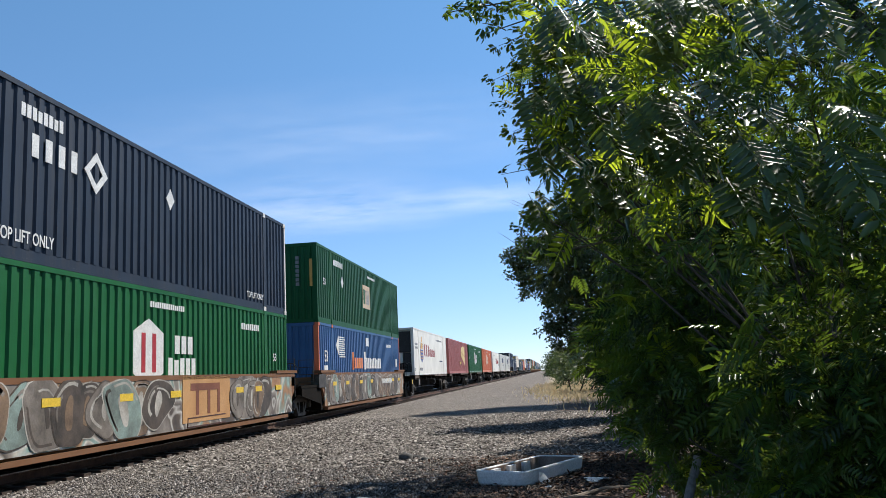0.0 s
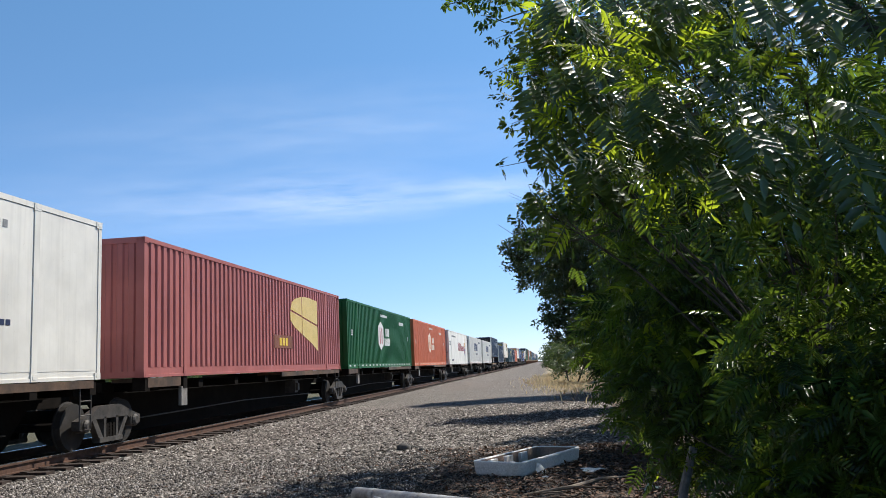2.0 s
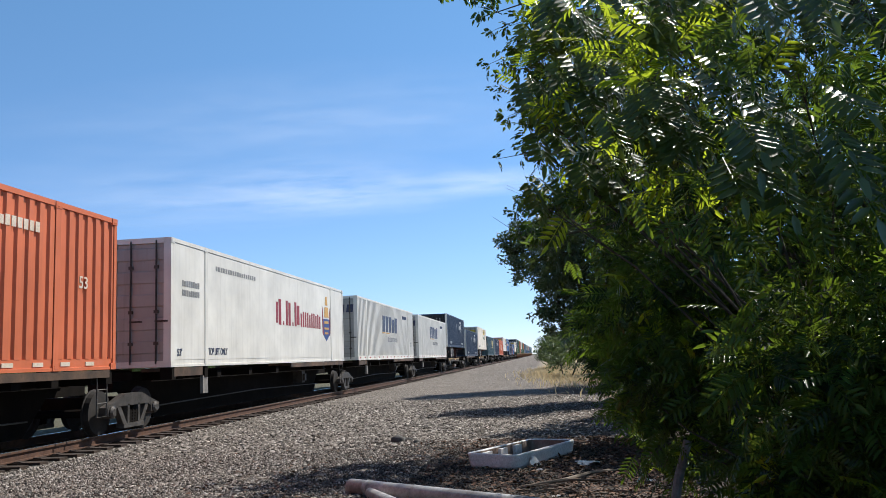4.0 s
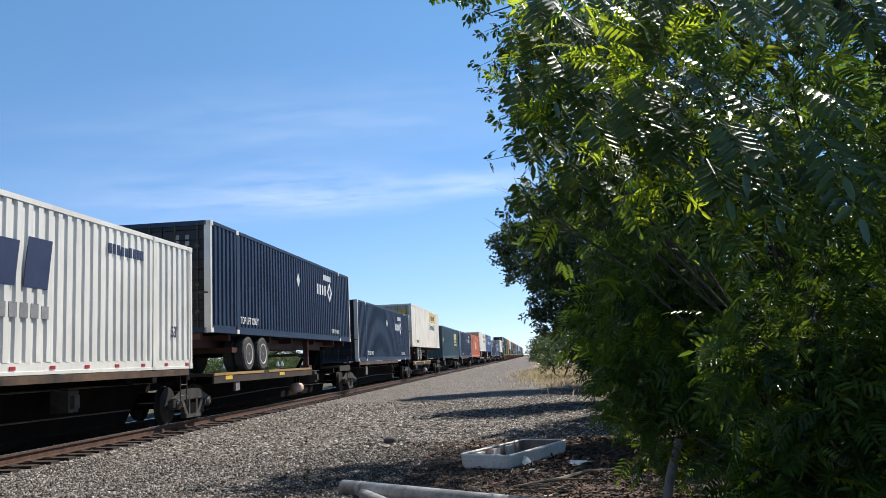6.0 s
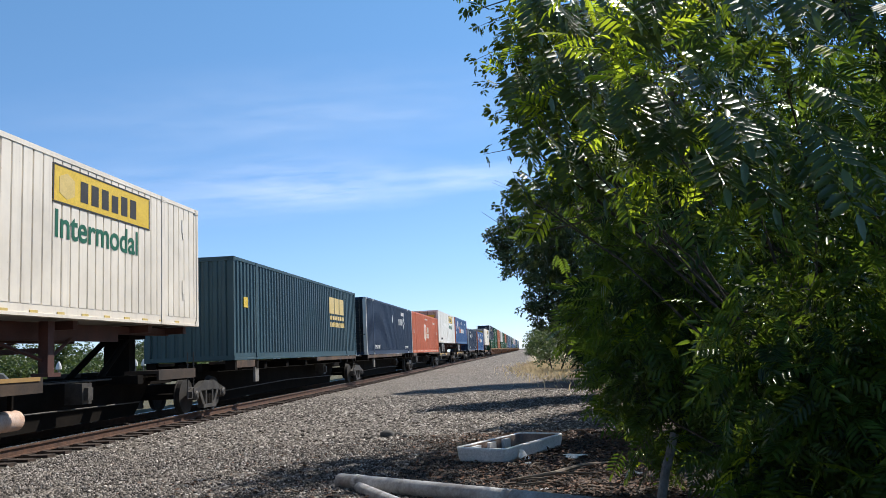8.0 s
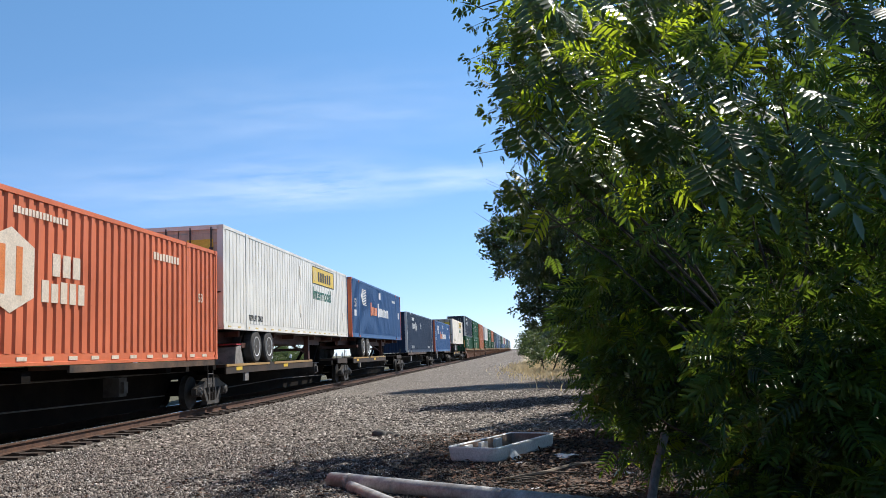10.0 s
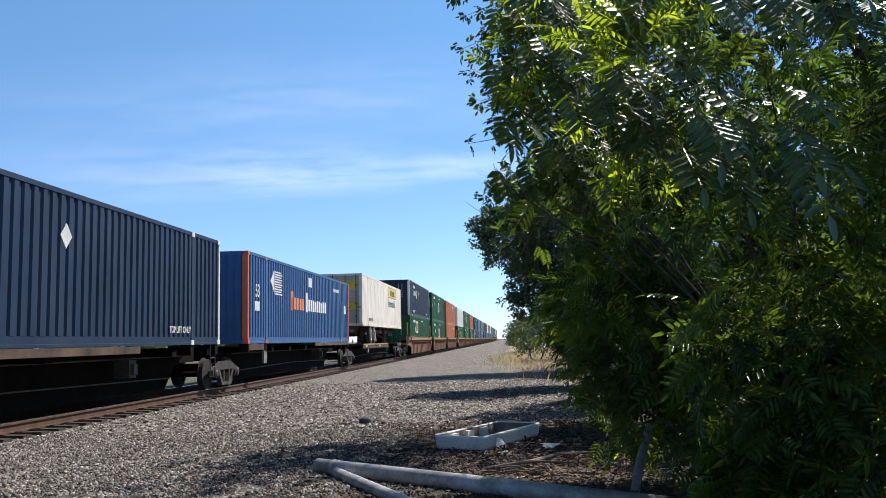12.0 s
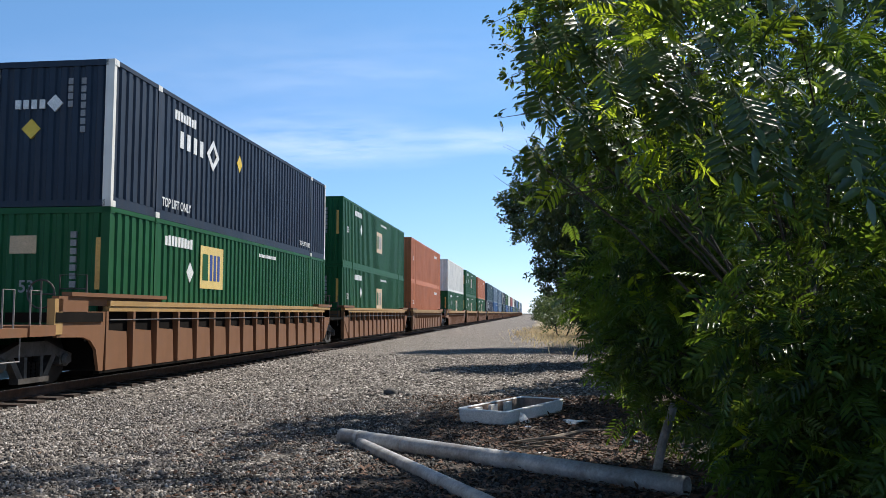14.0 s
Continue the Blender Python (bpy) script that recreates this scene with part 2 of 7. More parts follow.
LEAFMID = leaf_mat("grey_green_leaf", (0.022, 0.036, 0.016), (0.07, 0.095, 0.04), 0.22, 0.4, (0.12, 0.17, 0.03), 0.4)
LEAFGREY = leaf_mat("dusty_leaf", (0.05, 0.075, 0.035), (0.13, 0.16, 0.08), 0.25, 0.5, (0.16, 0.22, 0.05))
LEAFFAR = leaf_mat("far_leaf", (0.03, 0.06, 0.02), (0.09, 0.13, 0.05), 0.25, 0.55, (0.14, 0.2, 0.04))
DRY = leaf_mat("dry_grass", (0.42, 0.33, 0.17), (0.68, 0.56, 0.36), 0.35, 0.7, (0.62, 0.5, 0.3))
LITTER = leaf_mat("leaf_litter", (0.03, 0.017, 0.011), (0.19, 0.1, 0.06), 0.05, 0.8, (0.1, 0.06, 0.03))


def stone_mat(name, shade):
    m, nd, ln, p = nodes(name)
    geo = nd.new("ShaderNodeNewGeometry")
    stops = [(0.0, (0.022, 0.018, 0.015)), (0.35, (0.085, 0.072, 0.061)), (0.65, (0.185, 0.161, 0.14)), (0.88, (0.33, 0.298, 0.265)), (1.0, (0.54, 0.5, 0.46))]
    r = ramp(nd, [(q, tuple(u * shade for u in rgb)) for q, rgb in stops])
    ln(geo.outputs["Random Per Island"], r.inputs[0])
    n = noise_node(nd, ln, 60, 3)
    gr = ramp(nd, [(0.25, (0.7, 0.7, 0.7)), (0.75, (1.2, 1.2, 1.2))])
    ln(n.outputs[0], gr.inputs[0])
    ln(mix(nd, ln, 1.0, r.outputs[0], gr.outputs[0], "MULTIPLY"), p.inputs["Base Color"])
    p.inputs["Roughness"].default_value = 0.85
    bump(nd, ln, n.outputs[0], 0.4, 0.01, p)
    return m


def ground_mat():
    """Crushed stone, turning to dark soil, leaf litter and painted tree shade beneath the trees and to dry grass far
    off.
    """
    m, nd, ln, p = nodes("gravel_ground")
    tc = nd.new("ShaderNodeTexCoord")
    vor = nd.new("ShaderNodeTexVoronoi")
    vor.inputs["Scale"].default_value = 26.0
    ln(tc.outputs["Object"], vor.inputs["Vector"])
    sep = nd.new("ShaderNodeSeparateColor")
    ln(vor.outputs["Color"], sep.inputs[0])
    gravel = ramp(nd, [(0.0, (0.03, 0.026, 0.022)), (0.45, (0.112, 0.096, 0.082)), (0.8, (0.22, 0.195, 0.17)), (1.0, (0.46, 0.425, 0.385))])
    ln(sep.outputs[0], gravel.inputs[0])
    broad = noise_node(nd, ln, 0.35, 5)
    br = ramp(nd, [(0.3, (0.78, 0.76, 0.74)), (0.7, (1.12, 1.1, 1.07))])
    ln(broad.outputs[0], br.inputs[0])
    g = mix(nd, ln, 1.0, gravel.outputs[0], br.outputs[0], "MULTIPLY")
    fine = noise_node(nd, ln, 14, 5)
    soil = ramp(nd, [(0.3, (0.05, 0.034, 0.024)), (0.55, (0.1, 0.066, 0.046)), (0.8, (0.2, 0.14, 0.1))])
    ln(fine.outputs[0], soil.inputs[0])
    grass = ramp(nd, [(0.3, (0.26, 0.21, 0.13)), (0.7, (0.52, 0.44, 0.29))])
    ln(fine.outputs[0], grass.inputs[0])
    xyz = nd.new("ShaderNodeSeparateXYZ")
    ln(tc.outputs["Object"], xyz.inputs[0])

    def above(sock, edge, soft):
        r = nd.new("ShaderNodeMapRange")
        r.inputs[1].default_value, r.inputs[2].default_value = edge - soft, edge + soft
        ln(sock, r.inputs[0])
        return r.outputs[0]
    wob = nd.new("ShaderNodeMath")
    wob.operation = "MULTIPLY_ADD"
    ln(broad.outputs[0], wob.inputs[0])
    wob.inputs[1].default_value = 2.5
    ln(xyz.outputs[0], wob.inputs[2])
    c = mix(nd, ln, above(wob.outputs[0], 1.6, 0.6), g, soil.outputs[0])
    # second, darker dirt: litter and tree shade together in one colour
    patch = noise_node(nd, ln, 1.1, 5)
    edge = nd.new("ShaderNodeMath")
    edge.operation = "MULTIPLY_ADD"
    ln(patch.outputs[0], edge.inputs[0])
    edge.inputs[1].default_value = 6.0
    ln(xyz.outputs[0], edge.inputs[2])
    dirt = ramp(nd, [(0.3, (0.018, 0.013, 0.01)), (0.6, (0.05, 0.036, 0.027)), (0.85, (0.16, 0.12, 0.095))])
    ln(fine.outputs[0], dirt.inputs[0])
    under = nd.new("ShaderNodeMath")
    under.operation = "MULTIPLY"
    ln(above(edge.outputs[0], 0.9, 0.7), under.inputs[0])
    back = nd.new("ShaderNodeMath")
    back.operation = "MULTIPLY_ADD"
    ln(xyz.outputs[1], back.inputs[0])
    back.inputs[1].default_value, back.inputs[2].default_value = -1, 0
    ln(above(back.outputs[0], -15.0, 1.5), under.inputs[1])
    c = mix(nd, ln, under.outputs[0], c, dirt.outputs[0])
    far = nd.new("ShaderNodeMath")
    far.operation = "MULTIPLY"
    ln(above(wob.outputs[0], 1.1, 0.5), far.inputs[0])
    ln(above(xyz.outputs[1], 46, 9), far.inputs[1])
    c = mix(nd, ln, far.outputs[0], c, grass.outputs[0])
    inv = nd.new("ShaderNodeMath")
    inv.operation = "MULTIPLY"
    inv.inputs[1].default_value = -1
    ln(xyz.outputs[0], inv.inputs[0])
    weeds = ramp(nd, [(0.3, (0.035, 0.034, 0.02)), (0.7, (0.13, 0.12, 0.06))])
    ln(fine.outputs[0], weeds.inputs[0])
    c = mix(nd, ln, above(inv.outputs[0], 11.6, 0.8), c, weeds.outputs[0])
    ln(c, p.inputs["Base Color"])
    p.inputs["Roughness"].default_value = 0.92
    bump(nd, ln, vor.outputs["Distance"], 0.9, 0.03, p)
    return m


# the last stone tone is soil-stained and also darkened for tree shade
GRAVEL, BALLAST, DIRTYSHADE = ground_mat(), stone_mat("ballast_stone", 1.0), stone_mat("soil_and_shade_stone", 0.3)


# ---- building helpers ----
class Geo:
    """Collects boxes, prisms, tubes and turned shapes into one mesh."""

    def __init__(self):
        self.v, self.f = [], []

    def add(self, verts, faces):
        n = len(self.v)
        self.v += [tuple(q) for q in verts]
        self.f += [tuple(i + n for i in q) for q in faces]
        return self

    def box(self, x0, x1, y0, y1, z0, z1):
        return self.add([(x, y, z) for z in (z0, z1) for y in (y0, y1) for x in (x0, x1)],
                        [(0, 2, 3, 1), (4, 5, 7, 6), (0, 1, 5, 4), (2, 6, 7, 3), (0, 4, 6, 2), (1, 3, 7, 5)])

    def prism_x(self, poly, x0, x1):
        """A (y, z) outline, counter-clockwise seen from +x, drawn out along x."""
        n = len(poly)
        verts = [(x0, y, z) for y, z in poly] + [(x1, y, z) for y, z in poly]
        return self.add(verts, [tuple(range(n))[::-1], tuple(range(n, 2 * n))] + [(i, (i + 1) % n, n + (i + 1) % n, n + i) for i in range(n)])

    def turned_x(self, rings, cy, cz, n=20):
        """A shape turned about an axle along x: rings of (x, radius)."""
        verts, faces = [], []
        for x, r in rings:
            verts += [(x, cy + r * math.cos(2 * math.pi * i / n), cz + r * math.sin(2 * math.pi * i / n)) for i in range(n)]
        for k in range(len(rings) - 1):
            faces += [(k * n + i, k * n + (i + 1) % n, (k + 1) * n + (i + 1) % n, (k + 1) * n + i) for i in range(n)]
        faces += [tuple(range(n))[::-1], tuple(range((len(rings) - 1) * n, len(rings) * n))]
        return self.add(verts, faces)

    def tube(self, pts, radii, n=8):
        verts, faces = [], []
        pts = [Vector(q) for q in pts]
        for k, q in enumerate(pts):
            d = (pts[min(k + 1, len(pts) - 1)] - pts[max(k - 1, 0)]).normalized()
            side = d.cross(Vector((0, 0, 1)) if abs(d.z) < 0.9 else Vector((1, 0, 0))).normalized()
            up = side.cross(d)
            verts += [q + radii[k] * (side * math.cos(2 * math.pi * i / n) + up * math.sin(2 * math.pi * i / n)) for i in range(n)]
        for k in range(len(pts) - 1):
            faces += [(k * n + i, k * n + (i + 1) % n, (k + 1) * n + (i + 1) % n, (k + 1) * n + i) for i in range(n)]
        faces += [tuple(range(n))[::-1], tuple(range((len(pts) - 1) * n, len(pts) * n))]
        return self.add(verts, faces)

    def mesh(self, name, material, smooth=False):
        me = bpy.data.meshes.new(name)
        me.from_pydata(self.v, [], self.f)
        me.materials.append(material)
        if smooth:
            me.shade_smooth()
        me.update()
        return me


def array_mesh(name, verts, faces, material):
    """A mesh from numpy arrays, all faces with the same number of corners."""
    me = bpy.data.meshes.new(name)
    k = faces.shape[1]
    me.vertices.add(len(verts))
    me.vertices.foreach_set("co", verts.astype(np.float32).ravel())
    me.loops.add(faces.size)
    me.loops.foreach_set("vertex_index", faces.astype(np.int32).ravel())
    me.polygons.add(len(faces))
    me.polygons.foreach_set("loop_start", np.arange(0, faces.size, k, dtype=np.int32))
    me.materials.append(material)
    me.update(calc_edges=True)
    me.validate()
    return me


def part(name, me, parent, label=""):
    ob = new(name, me)
    ob.parent = parent
    return tagged(ob, label)


def root(name, label, category, group="", m=None):
    ob = new(name)
    ob.empty_display_size = 0.3
    if m is not None:
        ob.matrix_world = m
    return tagged(ob, label, category, group)


CACHE = {}


def cached(key, make):
    if key not in CACHE:
        CACHE[key] = make()
    return CACHE[key]


RIDES = []      # (thing, place along the train at 0 s, height)


def rides(ob, s, z):
    ob.location = (TRACK, s, z)
    RIDES.append((ob, s, z))
    return ob


# ---- setting ----
def axis(stops):
    out = []
    for a, b, step in stops:
        out += list(np.arange(a, b, step))
    return np.array(out + [stops[-1][1]])


def make_ground():
    xs = axis([(-900, -60, 60), (-60, -14, 4), (-14, 8, 0.25), (8, 60, 4), (60, 900, 60)])
    ys = axis([(-300, -20, 40), (-20, 4, 3), (4, 34, 0.25), (34, 120, 2), (120, 400, 20), (400, 3000, 200)])
    X, Y = np.meshgrid(xs, ys)
    Z = np.zeros_like(X)
    near = (X > -14) & (X < 8) & (Y > 4) & (Y < 34)
    Z[near] += nrng.normal(0, 0.012, near.sum())
    Z += 0.03 * np.exp(-((X - TRACK) / 1.9) ** 4)
    Z += 0.02 * np.sin(X * 0.9 + 0.3 * Y) * (np.abs(X) < 30) * (np.abs(X - TRACK) > 2.2)
    nx = len(xs)
    i = (np.arange(len(ys) - 1)[:, None] * nx + np.arange(nx - 1)).ravel()
    faces = np.stack([i, i + 1, i + nx + 1, i + nx], 1)
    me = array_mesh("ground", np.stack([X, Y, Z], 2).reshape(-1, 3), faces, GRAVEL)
    tagged(new("ground", me), "grey crushed-stone trackside ground with soil under the trees", "ground", kind="structure")


ICO_V = np.array([(0, 0, 1), (0.89, 0, 0.45), (0.28, 0.85, 0.45), (-0.72, 0.53, 0.45), (-0.72, -0.53, 0.45), (0.28, -0.85, 0.45),
                  (0.72, 0.53, -0.45), (-0.28, 0.85, -0.45), (-0.89, 0, -0.45), (-0.28, -0.85, -0.45), (0.72, -0.53, -0.45)])
ICO_F = np.array([(0, 1, 2), (0, 2, 3), (0, 3, 4), (0, 4, 5), (0, 5, 1), (1, 6, 2), (2, 6, 7), (2, 7, 3), (3, 7, 8), (3, 8, 4), (4, 8, 9), (4, 9, 5),
                  (5, 9, 10), (5, 10, 1), (1, 10, 6)])


def stones(name, x0, x1, y0, y1, count, size, label, material=None, coarse=False):
    """Loose broken stones, half sunk, each turned and squashed in its own way."""
    c = np.stack([nrng.uniform(x0, x1, count), nrng.uniform(y0, y1, count), np.zeros(count)], 1)
    sc = size * nrng.uniform(0.5, 1.25, (count, 1)) * nrng.uniform(0.5, 1.4, (count, 3))
    c[:, 2] = 0.03 * np.exp(-((c[:, 0] - TRACK) / 1.9) ** 4) + 0.02 * np.sin(c[:, 0] * 0.9 + 0.3 * c[:, 1]) * (np.abs(c[:, 0] - TRACK) > 2.2)
    c[:, 2] += sc[:, 2] * 0.2
    a, b = nrng.uniform(0, 6.28, count), nrng.uniform(-0.6, 0.6, count)
    body, sides = (ICO_V[:6] * (1.1, 1.1, 1.0) - (0, 0, 0.35), ICO_F[:5]) if coarse else (ICO_V, ICO_F)
    v = body[None] * sc[:, None] * nrng.uniform(0.55, 1.3, (count, len(body), 1))
    y, z = v[..., 1] * np.cos(b)[:, None] - v[..., 2] * np.sin(b)[:, None], v[..., 1] * np.sin(b)[:, None] + v[..., 2] * np.cos(b)[:, None]
    x = v[..., 0]
    v = np.stack([x * np.cos(a)[:, None] - y * np.sin(a)[:, None], x * np.sin(a)[:, None] + y * np.cos(a)[:, None], z], 2) + c[:, None]
    faces = (sides[None] + (np.arange(count) * len(body))[:, None, None]).reshape(-1, 3)
    me = array_mesh(name, v.reshape(-1, 3), faces, material or BALLAST)
    tagged(new(name, me), label, "gravel", kind="stuff")


def make_track():
    y0, y1 = -60.0, 1200.0
    for name, side in (("rail", 1), ("rail", -1)):
        x = TRACK + side * 0.7535
        r = root(name, "worn steel rail with polished head and rusty web", "rail", "rails of the track")
        r.location = (x, 0, 0)
        web = Geo().box(-0.075, 0.075, y0, y1, RAIL - 0.17, RAIL - 0.15).box(-0.011, 0.011, y0, y1, RAIL - 0.15, RAIL - 0.04).box(-0.036, 0.036, y0, y1, RAIL - 0.04, RAIL - 0.006)
        part("rail_web", web.mesh("rail_web", RAILRUST), r)
        part("rail_head", Geo().box(-0.034, 0.034, y0, y1, RAIL - 0.006, RAIL).mesh("rail_head", RAILTOP), r, "polished running surface")
    tie = Geo()
    tie.box(-1.3, 1.3, -0.115, 0.115, -0.12, RAIL - 0.172)
    for sx in (-1, 1):
        tie.box(sx * 0.7535 - 0.19, sx * 0.7535 + 0.19, -0.09, 0.09, RAIL - 0.172, RAIL - 0.158)
    me = tie.mesh("railroad_tie", TIE)
    for k in range(150):
        ob = new("railroad_tie", me)
        ob.matrix_world = pose(TRACK + rng.uniform(-0.03, 0.03), 6 + k * 0.53, rng.uniform(-0.008, 0.004), 0, 0, rng.uniform(-0.6, 0.6))
        tagged(ob, "dark creosoted wooden tie under the rails", "railroad tie", "ties of the track")
    rest = Geo()
    for k in range(500):
        y = 6 + 150 * 0.53 + k * 0.53
        rest.box(TRACK - 1.3, TRACK + 1.3, y - 0.115, y + 0.115, -0.12, RAIL - 0.172)
    tagged(new("far_ties", rest.mesh("far_ties", TIE)), "far run of dark wooden ties", "railroad tie", kind="stuff")


# ---- containers ----
def side_wall(g, x, y0, y1, z0, z1, pitch=0.29, depth=0.036, lined=False):
    """Pressed steel wall: flats parted by grooves, or by narrow seams when lined."""
    sx = 1 if x > 0 else -1
    n = max(1, round((y1 - y0) / pitch))
    p = (y1 - y0) / n
    prof = [(y0, 0)]
    for k in range(n):
        a = y0 + k * p
        cuts = (0.42, 0.46, 0.54, 0.58) if lined else (0.24, 0.40, 0.62, 0.78)
        prof += [(a + cuts[0] * p, 0), (a + cuts[1] * p, depth), (a + cuts[2] * p, depth), (a + cuts[3] * p, 0)]
    prof.append((y1, 0))
    verts = [(x - sx * d, y, z) for z in (z0, z1) for y, d in prof]
    m = len(prof)
    faces = [(i, i + 1, m + i + 1, m + i) if sx > 0 else (i + 1, i, m + i, m + i + 1) for i in range(m - 1)]
    g.add(verts, faces)


HALF = WIDE / 2
P40 = (1.90, 2.05, LONG - 2.05, LONG - 1.90)


def wall_mesh(mat, smooth_side, sx):
    g = Geo()
    x = sx * (HALF - 0.012)
    if smooth_side is True:
        g.box(min(x, x - sx * 0.04), max(x, x - sx * 0.04), 0.1, LONG - 0.1, 0.16, TALL - 0.1)
    else:
        side_wall(g, x, 0.1, LONG - 0.1, 0.2, TALL - 0.09, lined=smooth_side == "lined")
    return g.mesh("side_wall", mat)


def bottom_rail_mesh(mat, sx):
    """Channel with a projecting lower flange."""
    x0, x1 = HALF, HALF - 0.018
    out = [(x0, 0.0), (x0, 0.055), (x1, 0.06), (x1, 0.2), (HALF - 0.09, 0.2), (HALF - 0.09, 0.0)]
    n = len(out)
    verts = [(sx * x, y, z) for y in (0.1, LONG - 0.1) for x, z in out]
    faces = [tuple(range(n)), tuple(range(n, 2 * n))[::-1]] + [(i, n + i, n + (i + 1) % n, (i + 1) % n) for i in range(n)]
    if sx < 0:
        faces = [f[::-1] for f in faces]
    return Geo().add(verts, faces).mesh("bottom_rail", mat)


def shell(c, mat, smooth_side):
    """Walls, roof, floor, rails, posts and end beams, each a part."""
    n = mat.name
    for sx in (-1, 1):
        x0, x1 = sorted((sx * HALF, sx * (HALF - 0.09)))
        part("side_wall", cached(("wall", n, smooth_side, sx), lambda: wall_mesh(mat, smooth_side, sx)), c)
        part("top_rail", cached(("trail", n, sx), lambda: Geo().box(x0, x1, 0.1, LONG - 0.1, TALL - 0.09, TALL).mesh("top_rail", mat)), c)
        part("bottom_rail", cached(("brail", n, sx), lambda: bottom_rail_mesh(mat, sx)), c)
        for y in (P40[0], P40[2]):
            q = part("lift_post", cached(("lpost", n, sx), lambda: Geo().box(x0 - 0.004 * (sx < 0), x1 + 0.004 * (sx > 0), 0, 0.15, 0.056, TALL - 0.091).mesh("lift_post", mat)), c)
            q.location = (0, y, 0)
    part("roof", cached(("roof", n), lambda: Geo().box(-HALF + 0.02, HALF - 0.02, 0.05, LONG - 0.05, TALL - 0.07, TALL - 0.02).mesh("roof", mat)), c)
    part("floor_frame", cached(("floor", n), lambda: Geo().box(-HALF + 0.092, HALF - 0.092, 0.06, LONG - 0.06, 0.05, 0.19).mesh("floor_frame", mat)), c)
    part("rear_wall", cached(("rear", n), lambda: Geo().box(-HALF + 0.112, HALF - 0.112, LONG - 0.07, LONG - 0.03, 0.145, TALL - 0.125).mesh("rear_wall", mat)), c)
    beam = cached(("beam", n), lambda: Geo().box(-HALF + 0.112, HALF - 0.112, 0, 0.115, 0, 0.12).mesh("end_beam", mat))
    for y in (0.0, LONG - 0.115):
        for z in (0.01, TALL - 0.12):
            q = part("end_beam", beam, c)
            q.location = (0, y, z)


def post_mesh(mat):
    return Geo().box(HALF - 0.17, HALF + 0.002, 0.0, 0.1, 0.0, TALL).mesh("end_post", mat)


def casting_mesh(mat):
    g = Geo()
    g.box(-0.085, 0.005, -0.09, 0.09, -0.06, 0.06).box(-0.005, 0.009, -0.05, 0.05, -0.03, 0.03)
    return g.mesh("corner_casting", mat)


def door_leaf_mesh(mat):
    """One door leaf with pressed horizontal ribs."""
    w0, w1 = 0.012, HALF - 0.175
    prof = [(0.05, 0.145)]
    for k in range(5):
        z = 0.3 + k * 0.52
        prof += [(0.05, z), (0.022, z + 0.03), (0.022, z + 0.27), (0.05, z + 0.3)]
    prof += [(0.05, TALL - 0.125), (0.08, TALL - 0.125), (0.08, 0.145)]
    n = len(prof)
    verts = [(x, y, z) for x in (w0, w1) for y, z in prof]
    faces = [tuple(range(n)), tuple(range(n, 2 * n))[::-1]] + [(i, n + i, n + (i + 1) % n, (i + 1) % n) for i in range(n)]
    return Geo().add(verts, faces).mesh("door", mat)


def rod_mesh():
    g = Geo()
    g.tube([(0, 0.0, 0.08), (0, 0.0, TALL - 0.06)], [0.02, 0.02], 6)
    for z in (0.5, 1.2, 2.2):
        g.box(-0.05, 0.05, -0.015, 0.03, z, z + 0.07)
    g.box(-0.02, 0.28, -0.03, -0.008, 1.0, 1.04)
    return g.mesh("lock_rod", CASTING)


def front_end_mesh(mat):
    """Pressed front wall with upright ribs, in one sheet."""
    n, x0, x1 = 9, -HALF + 0.17, HALF - 0.17
    w = (x1 - x0) / n
    prof = [(x0, 0.055)]
    for k in range(n):
        a = x0 + k * w
        prof += [(a + 0.04, 0.055), (a + 0.07, 0.022), (a + w - 0.07, 0.022), (a + w - 0.04, 0.055)]
    prof += [(x1, 0.055)]
    m = len(prof)
    verts = [(x, y, z) for z in (0.13, TALL - 0.12) for x, y in prof]
    return Geo().add(verts, [(i, i + 1, m + i + 1, m + i) for i in range(m - 1)]).mesh("front_wall", mat)


FACE = HALF - 0.009


def shapes(polys, depth=0.004, x=FACE):
    g = Geo()
    for poly in polys:
        g.prism_x(poly, x - 0.012, x + depth)
    return g


def rect(y0, y1, z0, z1):
    return [(y0, z0), (y1, z0), (y1, z1), (y0, z1)]


def bars(y0, y1, z0, z1, n, slant=0.0, gap=0.28, seed=1):
    """A row of plain upright bars, one for each character of a marking."""
    r = random.Random(seed)
    w = (y1 - y0) / n
    out = []
    for k in range(n):
        a, b = y0 + k * w, y0 + (k + 1) * w - gap * w
        top = z1 - r.choice((0, 0, 0.0, 0.12)) * (z1 - z0)
        out.append([(a, z0), (b, z0), (b + slant * (top - z0), top), (a + slant * (top - z0), top)])
    return out


def diamond(y, z, r, q=None):
    q = q or r
    return [(y - r, z), (y, z - q), (y + r, z), (y, z + q)]


SMALL = ("reporting_mark", "small_marking", "reflector", "notice", "small_name", "maker_mark")


def mark(parent, name, polys, mat, label="", key=None, depth=0.004):
    if name not in SMALL and 1 < len(polys) < 20:
        for k, poly in enumerate(polys):
            me = cached((key, k), lambda: shapes([poly], depth).mesh(name, mat))
            part(name, me, parent, label)
        return None
    me = cached(key, lambda: shapes(polys, depth).mesh(name, mat)) if key else shapes(polys, depth).mesh(name, mat)
    return tagged(part(name, me, parent, label), kind="stuff" if len(polys) > 1 else "")


